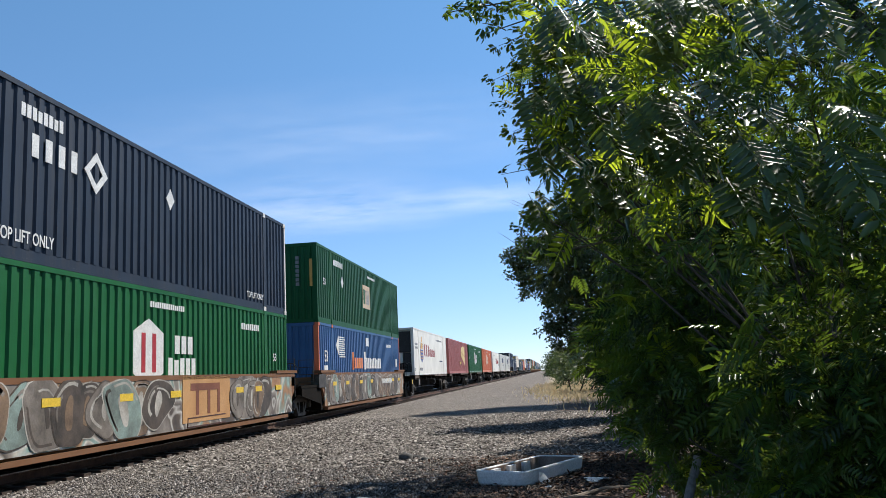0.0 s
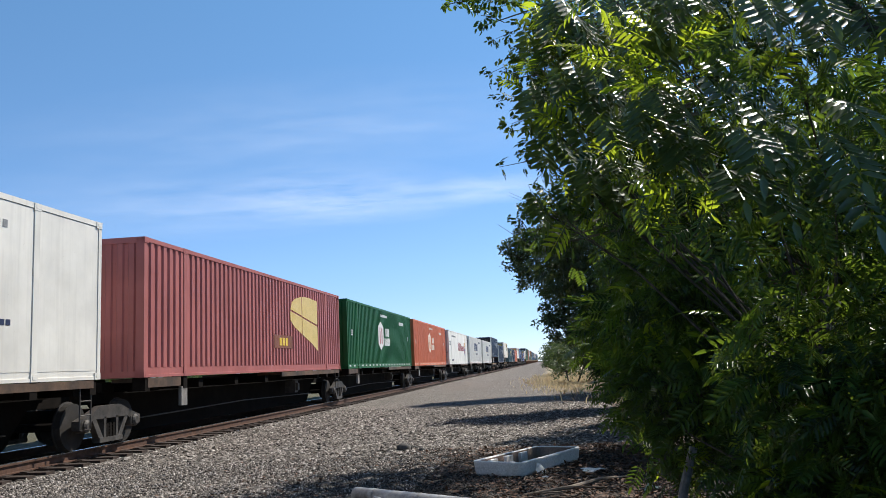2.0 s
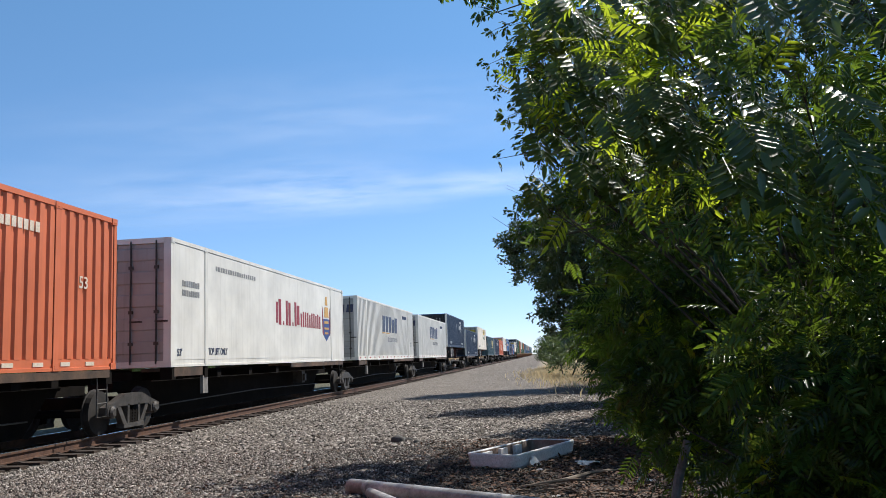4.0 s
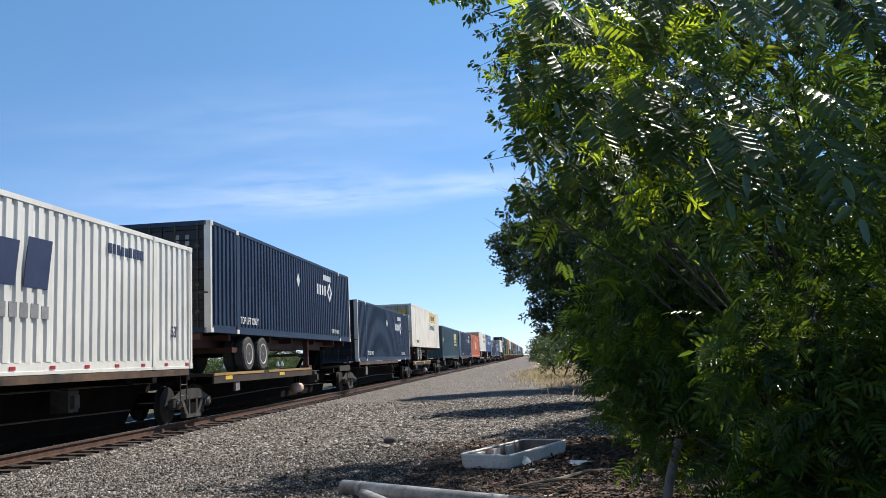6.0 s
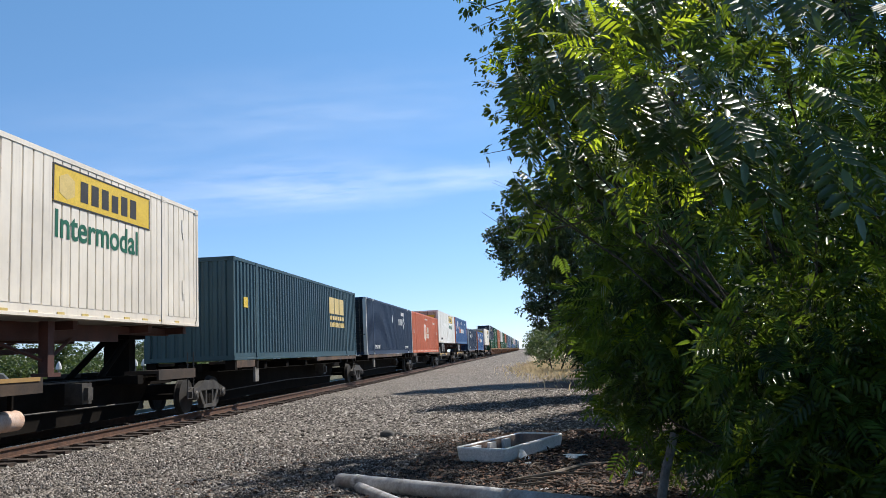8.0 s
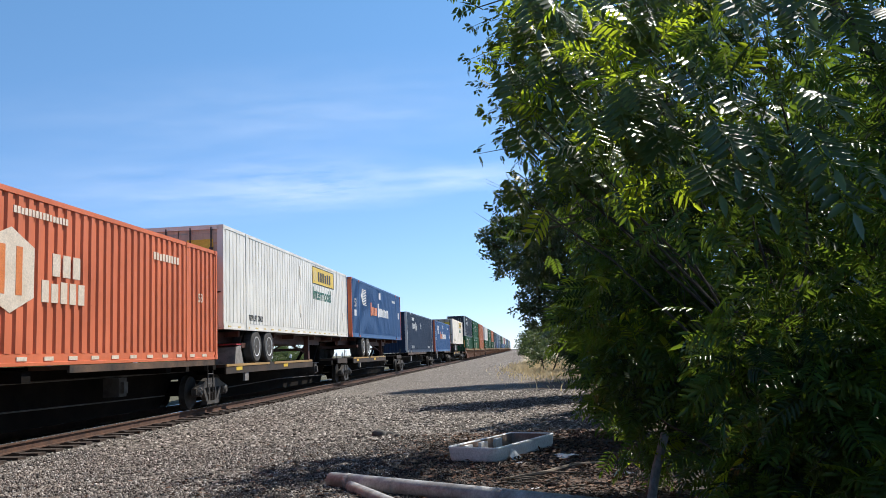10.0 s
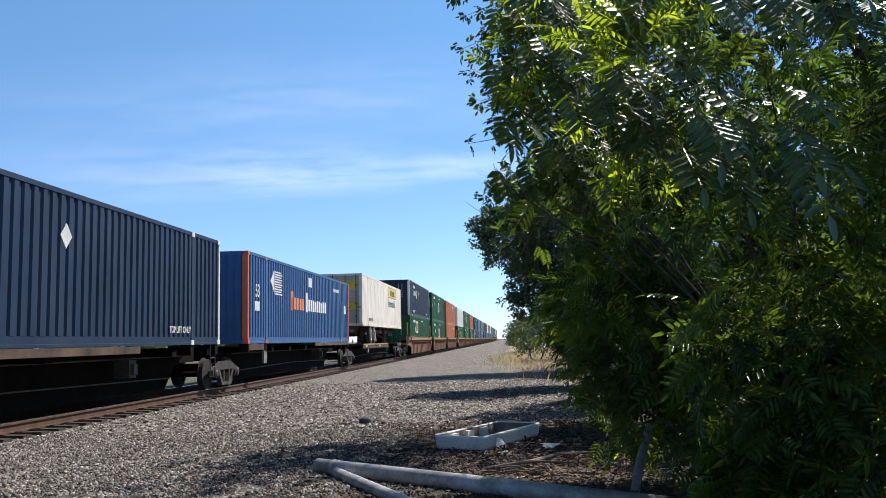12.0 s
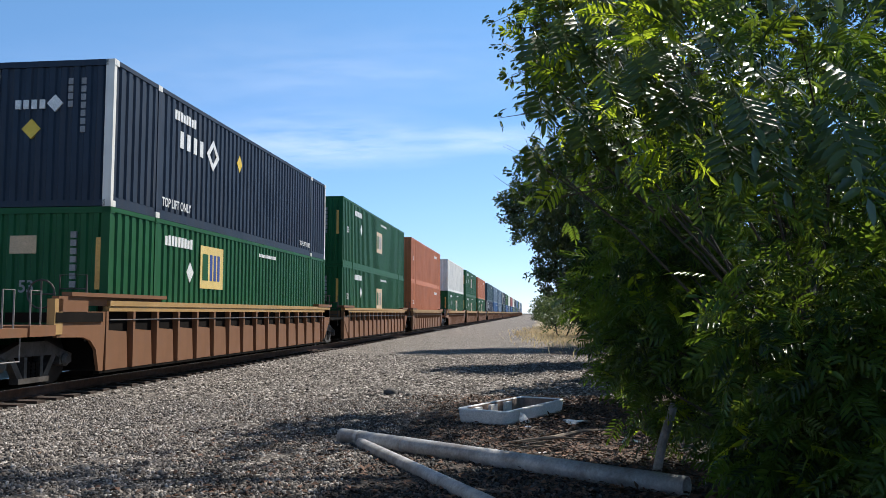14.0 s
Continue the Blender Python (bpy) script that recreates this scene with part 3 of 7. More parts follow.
def words(parent, text, y0, z0, size, mat, squeeze=1.0, end=False):
    """Lettering on a side (or on the end wall) with the built-in font."""
    def make():
        cu = bpy.data.curves.new("lettering", "FONT")
        cu.body, cu.size, cu.extrude, cu.offset = text, size / 0.72, 0.002, size * 0.022
        ob = bpy.data.objects.new("lettering", cu)
        me = bpy.data.meshes.new_from_object(ob)
        bpy.data.objects.remove(ob)
        me.materials.clear()
        me.materials.append(mat)
        for v in me.vertices:
            x, y, z = v.co
            v.co = (x * squeeze, z - 0.0, y) if end else (z, x * squeeze, y)
        if end:
            me.flip_normals()
        me.update()
        return me
    me = cached(("words", text, size, mat.name, squeeze, end), make)
    ob = part("lettering", me, parent)
    ob.location = (y0, 0.012, z0) if end else (FACE + 0.003, y0, z0)
    return ob


def end_marks(parent, polys, mat, key):
    def make(poly):
        n = len(poly)
        return Geo().add([(x, 0.05, z) for x, z in poly] + [(x, 0.008, z) for x, z in poly],
                         [tuple(range(n)), tuple(range(n, 2 * n))[::-1]] + [(i, n + i, n + (i + 1) % n, (i + 1) % n) for i in range(n)]).mesh("end_marking", mat)
    for k, poly in enumerate(polys):
        part("end_marking", cached((key, k), lambda: make(poly)), parent)


def hexagon(y0, y1, z0, z1):
    m, h = (y0 + y1) / 2, (z1 - z0) * 0.2
    return [(m, z0), (y1, z0 + h), (y1, z1 - h), (m, z1), (y0, z1 - h), (y0, z0 + h)]


def ring_diamond(y, z, r):
    out = []
    for k in range(4):
        a, b = math.pi / 2 * k, math.pi / 2 * (k + 1)
        p = [(y + r * math.cos(a), z + r * math.sin(a)), (y + r * math.cos(b), z + r * math.sin(b)),
             (y + 0.55 * r * math.cos(b), z + 0.55 * r * math.sin(b)), (y + 0.55 * r * math.cos(a), z + 0.55 * r * math.sin(a))]
        out.append(p)
    return out


def livery_umax(c, at=3.05, dia=8.05, yellow=False):
    mark(c, "logo", bars(at, at + 1.5, 1.75, 2.14, 4, gap=0.5, seed=2) + ring_diamond(at + 1.95, 1.92, 0.4), MARKWHITE, "white bar-and-diamond logo", ("umax", at))
    mark(c, "reporting_mark", bars(at + 1.0 if at > 8 else at - 0.3, at + 2.2 if at > 8 else at + 0.9, 2.36, 2.58, 8, seed=3), MARKWHITE, key=("umaxn", at))
    mark(c, "hazard_diamond", [diamond(dia, 2.05, 0.2, 0.24)], MARKYELLOW if yellow else MARKWHITE, key=("umaxd", dia, yellow))
    words(c, "TOP LIFT ONLY", 2.2, 0.3, 0.2, MARKWHITE, 0.78)
    words(c, "TOP LIFT ONLY", 12.75, 0.3, 0.16, MARKWHITE, 0.85)
    end_marks(c, [[(-0.75 + k * 0.17, 1.95), (-0.64 + k * 0.17, 1.95), (-0.64 + k * 0.17, 2.13), (-0.75 + k * 0.17, 2.13)] for k in range(4)] + [diamond(0.08, 2.05, 0.17)], MARKWHITE, "umaxend")
    end_marks(c, [[(0.35, 2.42 - k * 0.15), (0.45, 2.42 - k * 0.15), (0.45, 2.54 - k * 0.15), (0.35, 2.54 - k * 0.15)] for k in range(4)]
              + [[(0.62, 2.42 - k * 0.16), (0.72, 2.42 - k * 0.16), (0.72, 2.54 - k * 0.16), (0.62, 2.54 - k * 0.16)] for k in range(7)], MARKGREY, "umaxendn")
    end_marks(c, [diamond(-0.4, 1.55, 0.2)], MARKYELLOW, "umaxendd")


def livery_hub(c, mat2=MARKRED, pale=MARKWHITE):
    k = pale.name + mat2.name
    mark(c, "logo_panel", [hexagon(6.45, 7.75, 0.85, 2.25)], pale, "pale hexagon logo", ("hubh", k))
    mark(c, "logo_mark", [rect(6.78, 6.95, 1.15, 1.95), rect(7.24, 7.41, 1.15, 1.95)], mat2, "", ("hubi", k), 0.008)
    mark(c, "name_mark", bars(8.3, 9.3, 1.55, 1.95, 3, seed=5) + bars(7.98, 9.45, 1.08, 1.46, 5, seed=6), pale, "pale bars of the name", ("hubn", k))
    mark(c, "small_marking", bars(7.15, 8.8, 2.5, 2.62, 16, seed=7), pale, "", ("hubs", k))
    mark(c, "reporting_mark", bars(12.3, 13.7, 2.28, 2.45, 9, seed=8), pale, "", ("hubr", k))
    mark(c, "reflector", [rect(0.3 + 0.78 * k, 0.58 + 0.78 * k, 0.08, 0.15) for k in range(20)], pale, "", ("hubf", k))
    words(c, "53", 14.85, 1.46, 0.22, pale)
    words(c, "53", 0.7, 1.4, 0.24, pale)


def livery_emp(c, at=7.5, low=1.05, vivid=False):
    z = low
    k = (at, z, vivid)
    mark(c, "logo_panel", [rect(at, at + 1.45, z, z + 1.05)], MARKPALE if vivid else MARKTAN, "tan square logo panel", ("emp",) + k)
    mark(c, "logo_mark", [rect(at + 0.12, at + 0.46, z + 0.2, z + 0.85)], DKGREEN, "", ("emp1",) + k, 0.008)
    mark(c, "logo_mark", bars(at + 0.58, at + 1.3, z + 0.2, z + 0.85, 3, gap=0.35), MARKBLUE if vivid else MARKGREY, "", ("emp2",) + k, 0.008)
    mark(c, "hazard_diamond", [diamond(3.75, 1.8, 0.2, 0.24)], MARKWHITE, "", "empd")
    mark(c, "reporting_mark", bars(2.4, 3.9, 2.35, 2.58, 9, seed=9), MARKWHITE, "", "empr")
    mark(c, "small_marking", bars(8.6, 10.2, 2.5, 2.6, 14, seed=4), MARKWHITE, "", "emps")
    words(c, "53", 0.85, 0.9 if vivid else 1.45, 0.25, MARKWHITE)
    end_marks(c, [[(-0.75, 2.0), (-0.2, 2.0), (-0.2, 2.35), (-0.75, 2.35)]], MARKTAN, "empe")
    end_marks(c, [[(0.5, 2.3 - q * 0.16), (0.62, 2.3 - q * 0.16), (0.62, 2.42 - q * 0.16), (0.5, 2.42 - q * 0.16)] for q in range(7)], MARKGREY, "empe2")
    end_marks(c, [[(1.02, 1.3), (1.12, 1.3), (1.12, 2.3), (1.02, 2.3)]], MARKGOLD, "empe3")
    words(c, "53", -0.55, 1.25, 0.24, MARKGREY, 1.0, True)


def livery_pacer(c):
    mark(c, "logo_burst", [[(2.5, 2.12), (2.95, 1.72), (2.95, 2.52)]] + [rect(3.0, 3.95 - 0.12 * (k % 2), 1.68 + k * 0.085, 1.725 + k * 0.085) for k in range(10)], MARKWHITE, "white speed-line logo", "pacb")
    mark(c, "name_mark", bars(5.15, 7.2, 1.25, 1.7, 5, seed=2) + [rect(5.15, 5.45, 1.2, 1.92)], MARKORANGE, "orange bars of the name", "paco")
    mark(c, "name_mark", [rect(7.4, 7.7, 1.2, 1.98)] + bars(7.8, 11.1, 1.25, 1.72, 9, seed=3), MARKWHITE, "white bars of the name", "pacw")
    mark(c, "notice", [rect(7.85, 8.4, 2.24, 2.62)], MARKWHITE, "", "pacn")
    mark(c, "notice", [rect(0.75, 1.25, 1.05, 1.35), rect(15.0, 15.35, 1.35, 1.75)], MARKWHITE, "", "pacm")
    words(c, "53", 0.8, 1.5, 0.42, MARKWHITE, 0.8)
    mark(c, "reporting_mark", bars(12.6, 13.8, 2.3, 2.45, 8, seed=4), MARKWHITE, "", "pacr")


def livery_england(c, mirrored=False):
    a = 12.9 if mirrored else 2.7
    b = 7.4 if mirrored else 4.2
    mark(c, "crest", [[(a + 0.1, 1.0), (a + 0.55, 0.76), (a + 1.0, 1.0), (a + 1.02, 1.6), (a + 0.08, 1.6)]], MARKBLUE, "heraldic crest", ("crs", a))
    mark(c, "crest_border", [[(a, 1.05), (a + 0.12, 0.98), (a + 0.06, 1.9), (a - 0.02, 2.05)], [(a + 1.1, 1.05), (a + 1.0, 0.98), (a + 1.06, 1.9), (a + 1.14, 2.05)]], MARKMAROON, "", ("crb", a), 0.008)
    mark(c, "crest_gold", [rect(a + 0.25, a + 0.85, 1.42, 1.52), rect(a + 0.25, a + 0.85, 1.2, 1.28), rect(a + 0.3, a + 0.8, 1.02, 1.1),
                           [(a + 0.25, 1.66), (a + 0.9, 1.66), (a + 0.8, 2.05), (a + 0.35, 2.05)], [(a + 0.38, 2.12), (a + 0.74, 2.12), (a + 0.66, 2.45), (a + 0.46, 2.45)]], MARKGOLD, "", ("crg", a), 0.009)
    mark(c, "name_mark", [rect(b, b + 0.18, 1.25, 1.9), rect(b + 0.26, b + 0.5, 1.2, 2.0), rect(b + 0.7, b + 0.8, 1.2, 1.32), rect(b + 1.0, b + 1.2, 1.2, 2.0), rect(b + 1.28, b + 1.5, 1.2, 1.95), rect(b + 1.7, b + 1.8, 1.2, 1.32),
          rect(b + 1.95, b + 2.15, 1.2, 2.0), rect(b + 2.22, b + 2.5, 1.25, 1.9)] + bars(b + 2.65, b + 5.3, 1.2, 1.72, 10, gap=0.42, seed=12), MARKMAROON, "dark red bars of the name", ("crn", b))
    mark(c, "maker_mark", bars(10.3, 13.5, 2.38, 2.5, 18, gap=0.4, seed=2), MARKGREY, "", "crm") if not mirrored else mark(c, "maker_mark", bars(2.6, 5.6, 2.38, 2.5, 18, gap=0.4, seed=2), MARKGREY, "", "crm2")
    mark(c, "small_marking", bars(11.9, 13.6, 0.88, 0.98, 12, seed=3), MARKNAVY, "", "crs2") if not mirrored else None
    mark(c, "notice", bars(0.6, 1.6, 1.62, 1.76, 8, seed=5) + bars(0.6, 1.6, 1.84, 1.98, 8, seed=6), MARKGREY, "", "crt")
    words(c, "TOP LIFT ONLY", 2.12, 0.27, 0.17, MARKNAVY, 0.75)
    words(c, "53'", 0.35, 0.25, 0.16, MARKNAVY)


def livery_swift(c):
    mark(c, "name_mark", bars(5.9, 10.4, 1.42, 2.26, 5, slant=0.15, gap=0.25, seed=3), MARKNAVY, "dark slanted bars of the name", "swi")
    mark(c, "name_shadow", [rect(5.86, 6.7, 1.34, 1.4), rect(7.0, 7.9, 1.34, 1.4)], MARKGOLD, "", "swg")
    mark(c, "small_name", bars(7.4, 10.3, 0.92, 1.16, 10, seed=4), MARKGREY, "", "sws")
    mark(c, "reporting_mark", bars(12.2, 13.7, 2.3, 2.5, 9, seed=4), MARKNAVY, "", "swr")
    mark(c, "reflector", [rect(0.4 + 1.1 * k, 0.55 + 1.1 * k, 0.08, 0.14) for k in range(15)], MARKRED, "", "swk")
    words(c, "53'", 15.0, 0.72, 0.25, MARKNAVY, 0.8)
    end_marks(c, [[(-0.9 + 0.42 * k, 2.15), (-0.6 + 0.42 * k, 2.15), (-0.55 + 0.42 * k, 2.5), (-0.85 + 0.42 * k, 2.5)] for k in range(5)], MARKNAVY, "swe")


def livery_hunt(c):
    mark(c, "logo_panel", [rect(9.8, 13.5, 2.02, 2.72)], MARKYELLOW, "yellow logo panel", "jby")
    mark(c, "name_mark", bars(10.7, 13.0, 2.16, 2.55, 6, gap=0.32, seed=3), BLACK, "black bars of the name", "jbn", 0.008)
    mark(c, "panel_border", [rect(9.8, 13.5, 2.02, 2.05), rect(9.8, 13.5, 2.69, 2.72), rect(9.8, 9.84, 2.06, 2.68), rect(13.46, 13.5, 2.06, 2.68)], BLACK, "thin black border", "jbo", 0.009)
    mark(c, "logo_mark", [hexagon(10.0, 10.5, 2.12, 2.6)], MARKPALE, "", "jbp", 0.008)
    for y in (7.9, 15.2):
        for z in (0.75, 2.2):
            part("hinge_plate", cached(("jbh", y, z), lambda: shapes([rect(y, y + 0.16, z, z + 0.32), rect(y + 0.04, y + 0.1, z - 0.14, z)], 0.014).mesh("hinge_plate", CREAM)), c)
    words(c, "Intermodal", 9.85, 1.42, 0.5, MARKGREEN, 1.02)
    words(c, "TOP LIFT ONLY", 2.15, 0.3, 0.18, BLACK, 0.78)
    mark(c, "reflector", [rect(0.4 + 0.8 * k, 0.62 + 0.8 * k, 0.05, 0.1) for k in range(19)], MARKPALE, "", "jbr")
    end_marks(c, [[(0.25, 2.05), (1.0, 2.05), (1.0, 2.5), (0.25, 2.5)], [(0.3, 0.9), (1.0, 0.9), (1.0, 1.25), (0.3, 1.25)]], MARKYELLOW, "jbe")


def livery_csx(c):
    mark(c, "logo", bars(11.1, 13.8, 1.75, 2.42, 3, slant=0.05, gap=0.15, seed=5) + bars(11.2, 13.8, 1.5, 1.66, 6, seed=2), MARKPALE, "yellow block logo", "csx")
    mark(c, "small_name", bars(11.2, 13.8, 1.2, 1.4, 11, seed=6), MARKPALE, "", "csx2")
    mark(c, "notice", [rect(0.85, 1.2, 1.5, 1.8)], MARKYELLOW, "", "csx3")


def livery_maroon(c):
    upper = [(11.15, 1.82), (13.0, 1.6), (13.0, 2.45), (11.9, 2.5), (11.15, 2.48)]
    lower = [(13.0, 0.68), (13.0, 1.54), (11.15, 1.76), (11.15, 1.2), (12.2, 0.95)]
    edge = [(9.85, 1.62), (10.3, 1.42), (11.09, 1.22), (11.09, 1.78), (9.85, 1.92)]
    crest = [(9.87, 1.98), (11.09, 1.84), (11.09, 2.47), (10.4, 2.36), (10.0, 2.2)]
    mark(c, "logo", [upper, lower, edge, crest], MARKPALE, "pale yellow half-globe logo", "mar")
    mark(c, "notice", [rect(8.2, 10.0, 0.72, 1.12)], RUSTMARK, "", "mar2")
    mark(c, "notice_mark", bars(8.7, 9.6, 0.8, 1.04, 3), MARKYELLOW, "", "mar3", 0.008)


def livery_plain(c):
    mark(c, "reporting_mark", bars(12.2, 13.7, 2.3, 2.5, 9, seed=4), MARKWHITE, "", "plr")
    words(c, "53", 0.85, 1.45, 0.25, MARKWHITE)


def container(s, z, mat, label, livery, posts=None, door=None, smooth_side=False, reefer=False, detailed=True, **kw):
    c = root("shipping_container", label, "container", "containers of the train")
    shell(c, mat, smooth_side)
    pm = posts or mat
    for x, y in ((0, 0), (0, LONG - 0.1), (-WIDE + 0.168, 0), (-WIDE + 0.168, LONG - 0.1)):
        p = part("end_post", cached(("post", pm.name), lambda: post_mesh(pm)), c, "pale end post" if posts in (WHITE, CREAM) else ("orange end post" if posts else ""))
        p.location = (x, y, 0)
    if reefer:
        reefer_end(c)
    elif door:
        for turn in (0, 1):
            q = part("door", cached(("door", door.name), lambda: door_leaf_mesh(door)), c)
            q.location = (-(HALF - 0.163) * turn, 0, 0)
        for x in (-0.95, -0.35, 0.35, 0.95):
            q = part("lock_rod", cached("rod", rod_mesh), c)
            q.location = (x, 0, 0)
    else:
        part("front_wall", cached(("front", mat.name), lambda: front_end_mesh(mat)), c)
    if detailed:
        for y in (0.09, (P40[0] + P40[1]) / 2, (P40[2] + P40[3]) / 2, LONG - 0.09):
            for zz in (0.06, TALL - 0.06):
                k = part("corner_casting", cached(("casting", pm.name), lambda: casting_mesh(pm)), c)
                k.location = (HALF + 0.006, y, zz)
    if livery:
        livery(c, **kw)
    return rides(c, s, z)


def reefer_end(c):
    """Cooling unit with its black grilles, in an open frame with braces."""
    part("front_wall", cached("reefwall", lambda: Geo().box(-HALF + 0.11, HALF - 0.11, 0.55, 0.6, 0.14, TALL - 0.12).mesh("front_wall", WHITE)), c)
    u = part("cooling_unit", cached("reefunit", lambda: Geo().box(-1.0, 1.0, 0.2, 0.55, 1.45, 2.72).box(-0.95, 0.55, 0.25, 0.55, 0.75, 1.42).mesh("cooling_unit", WHITE)), c, "white cooling unit with black grilles")

    def grille():
        g = Geo()
        for x0, x1 in ((-1.08, -0.42), (0.2, 1.08)):
            g.box(x0, x1, 0.17, 0.21, 1.4, 2.68)
            for k in range(8):
                g.box(x0 + 0.03, x1 - 0.03, 0.15, 0.17, 1.62 + k * 0.12, 1.66 + k * 0.12)
        return g.mesh("grille", BLACK)
    part("grille", cached("reefgr", grille), u)
    part("machinery", cached("reefmach", lambda: Geo().box(-1.15, 1.15, 0.3, 0.548, 0.15, 0.74).box(0.62, 1.12, 0.22, 0.548, 0.75, 1.38).box(-0.8, 0.3, 0.22, 0.3, 0.3, 0.62).box(-1.15, -0.99, 0.3, 0.548, 0.75, 1.42).mesh("machinery", BLACK)), u, "black machinery under the cooling unit")
    part("control_window", cached("reefwin", lambda: Geo().box(-0.2, 0.02, 0.185, 0.2, 1.95, 2.2).box(-0.3, 0.1, 0.19, 0.2, 2.56, 2.62).mesh("control_window", BLACK)), u)

    def brace():
        g = Geo()
        for sx in (-1, 1):
            g.tube([(sx * 1.22, 0.05, 0.3), (sx * 1.22, 0.05, 2.75)], [0.025, 0.025], 6)
            for k in range(4):
                g.tube([(sx * 1.22, 0.05, 0.3 + k * 0.6), (sx * 1.22, 0.5, 0.9 + k * 0.6 - 0.3)], [0.018, 0.018], 6)
        return g.mesh("brace", WHITE)
    part("brace", cached("reefbr", brace), c)


# ---- railcars ----
def wheel_mesh():
    return Geo().turned_x([(-0.07, 0.10), (-0.07, 0.33), (-0.065, 0.42), (0.04, 0.435), (0.05, 0.46), (0.07, 0.46), (0.07, 0.36), (0.02, 0.33), (0.03, 0.14), (0.08, 0.12)], 0, 0, 24).mesh("wheel", WHEELSTEEL, False)


def side_frame_mesh():
    """Cast truck side frame: arched top, sloping struts, journal boxes and spring nest."""
    g = Geo()
    top = [(-1.12, 0.36), (-1.12, 0.52), (-0.75, 0.62), (-0.35, 0.76), (0.35, 0.76), (0.75, 0.62), (1.12, 0.52), (1.12, 0.36), (0.85, 0.40), (0.62, 0.52), (-0.62, 0.52), (-0.85, 0.40)]
    g.prism_x(top, -0.07, 0.07)
    g.prism_x([(-0.66, 0.52), (-0.52, 0.52), (-0.26, 0.16), (-0.40, 0.14)], -0.06, 0.06)
    g.prism_x([(0.52, 0.52), (0.66, 0.52), (0.40, 0.14), (0.26, 0.16)], -0.06, 0.06)
    g.prism_x([(-0.42, 0.08), (0.42, 0.08), (0.42, 0.17), (-0.42, 0.17)], -0.08, 0.08)
    g.prism_x([(-0.26, 0.17), (-0.18, 0.17), (-0.18, 0.55), (-0.26, 0.55)], -0.07, 0.07)
    g.prism_x([(0.18, 0.17), (0.26, 0.17), (0.26, 0.55), (0.18, 0.55)], -0.07, 0.07)
    for y in (-0.89, 0.89):
        g.turned_x([(-0.1, 0.12), (0.1, 0.12), (0.13, 0.07)], y, 0.42, 12)
        g.box(-0.08, 0.08, y - 0.16, y + 0.16, 0.34, 0.5)
    return g.mesh("side_frame", CASTING)


def springs_mesh():
    g = Geo()
    for y in (-0.12, 0.0, 0.12):
        g.tube([(0, y, 0.17), (0, y, 0.42)], [0.05, 0.05], 8)
        for k in range(4):
            g.turned_x([(-0.062, 0.01), (-0.062, 0.055), (0.062, 0.055), (0.062, 0.01)], y, 0.2 + k * 0.06, 6)
    return g.mesh("spring_nest", CARGREY)


def truck(parent, y):
    """A freight truck under a car's end; its origin on the rail."""
    b = cached("bolster", lambda: Geo().box(-0.95, 0.95, -0.17, 0.17, 0.42, 0.72).turned_x([(-0.72, 0.08), (0.72, 0.08)], -0.89, 0.44, 10).turned_x([(-0.72, 0.08), (0.72, 0.08)], 0.89, 0.44, 10).mesh("truck", CARGREY))
    t = part("truck", b, parent, "four-wheel freight truck")
    t.location = (0, y, 0)
    for sx in (-1, 1):
        f = part("side_frame", cached("sideframe", side_frame_mesh), t)
        f.location = (sx * 1.0, 0, 0.02)
        q = tagged(part("spring_nest", cached("springs", springs_mesh), t), kind="stuff")
        q.location = (sx * 1.0, 0, 0.02)
        for y2 in (-0.89, 0.89):
            w = part("wheel", cached("wheel", wheel_mesh), t)
            w.matrix_local = pose(sx * 0.76, y2, 0.436, 0, 0, 0 if sx < 0 else 180)
    return t


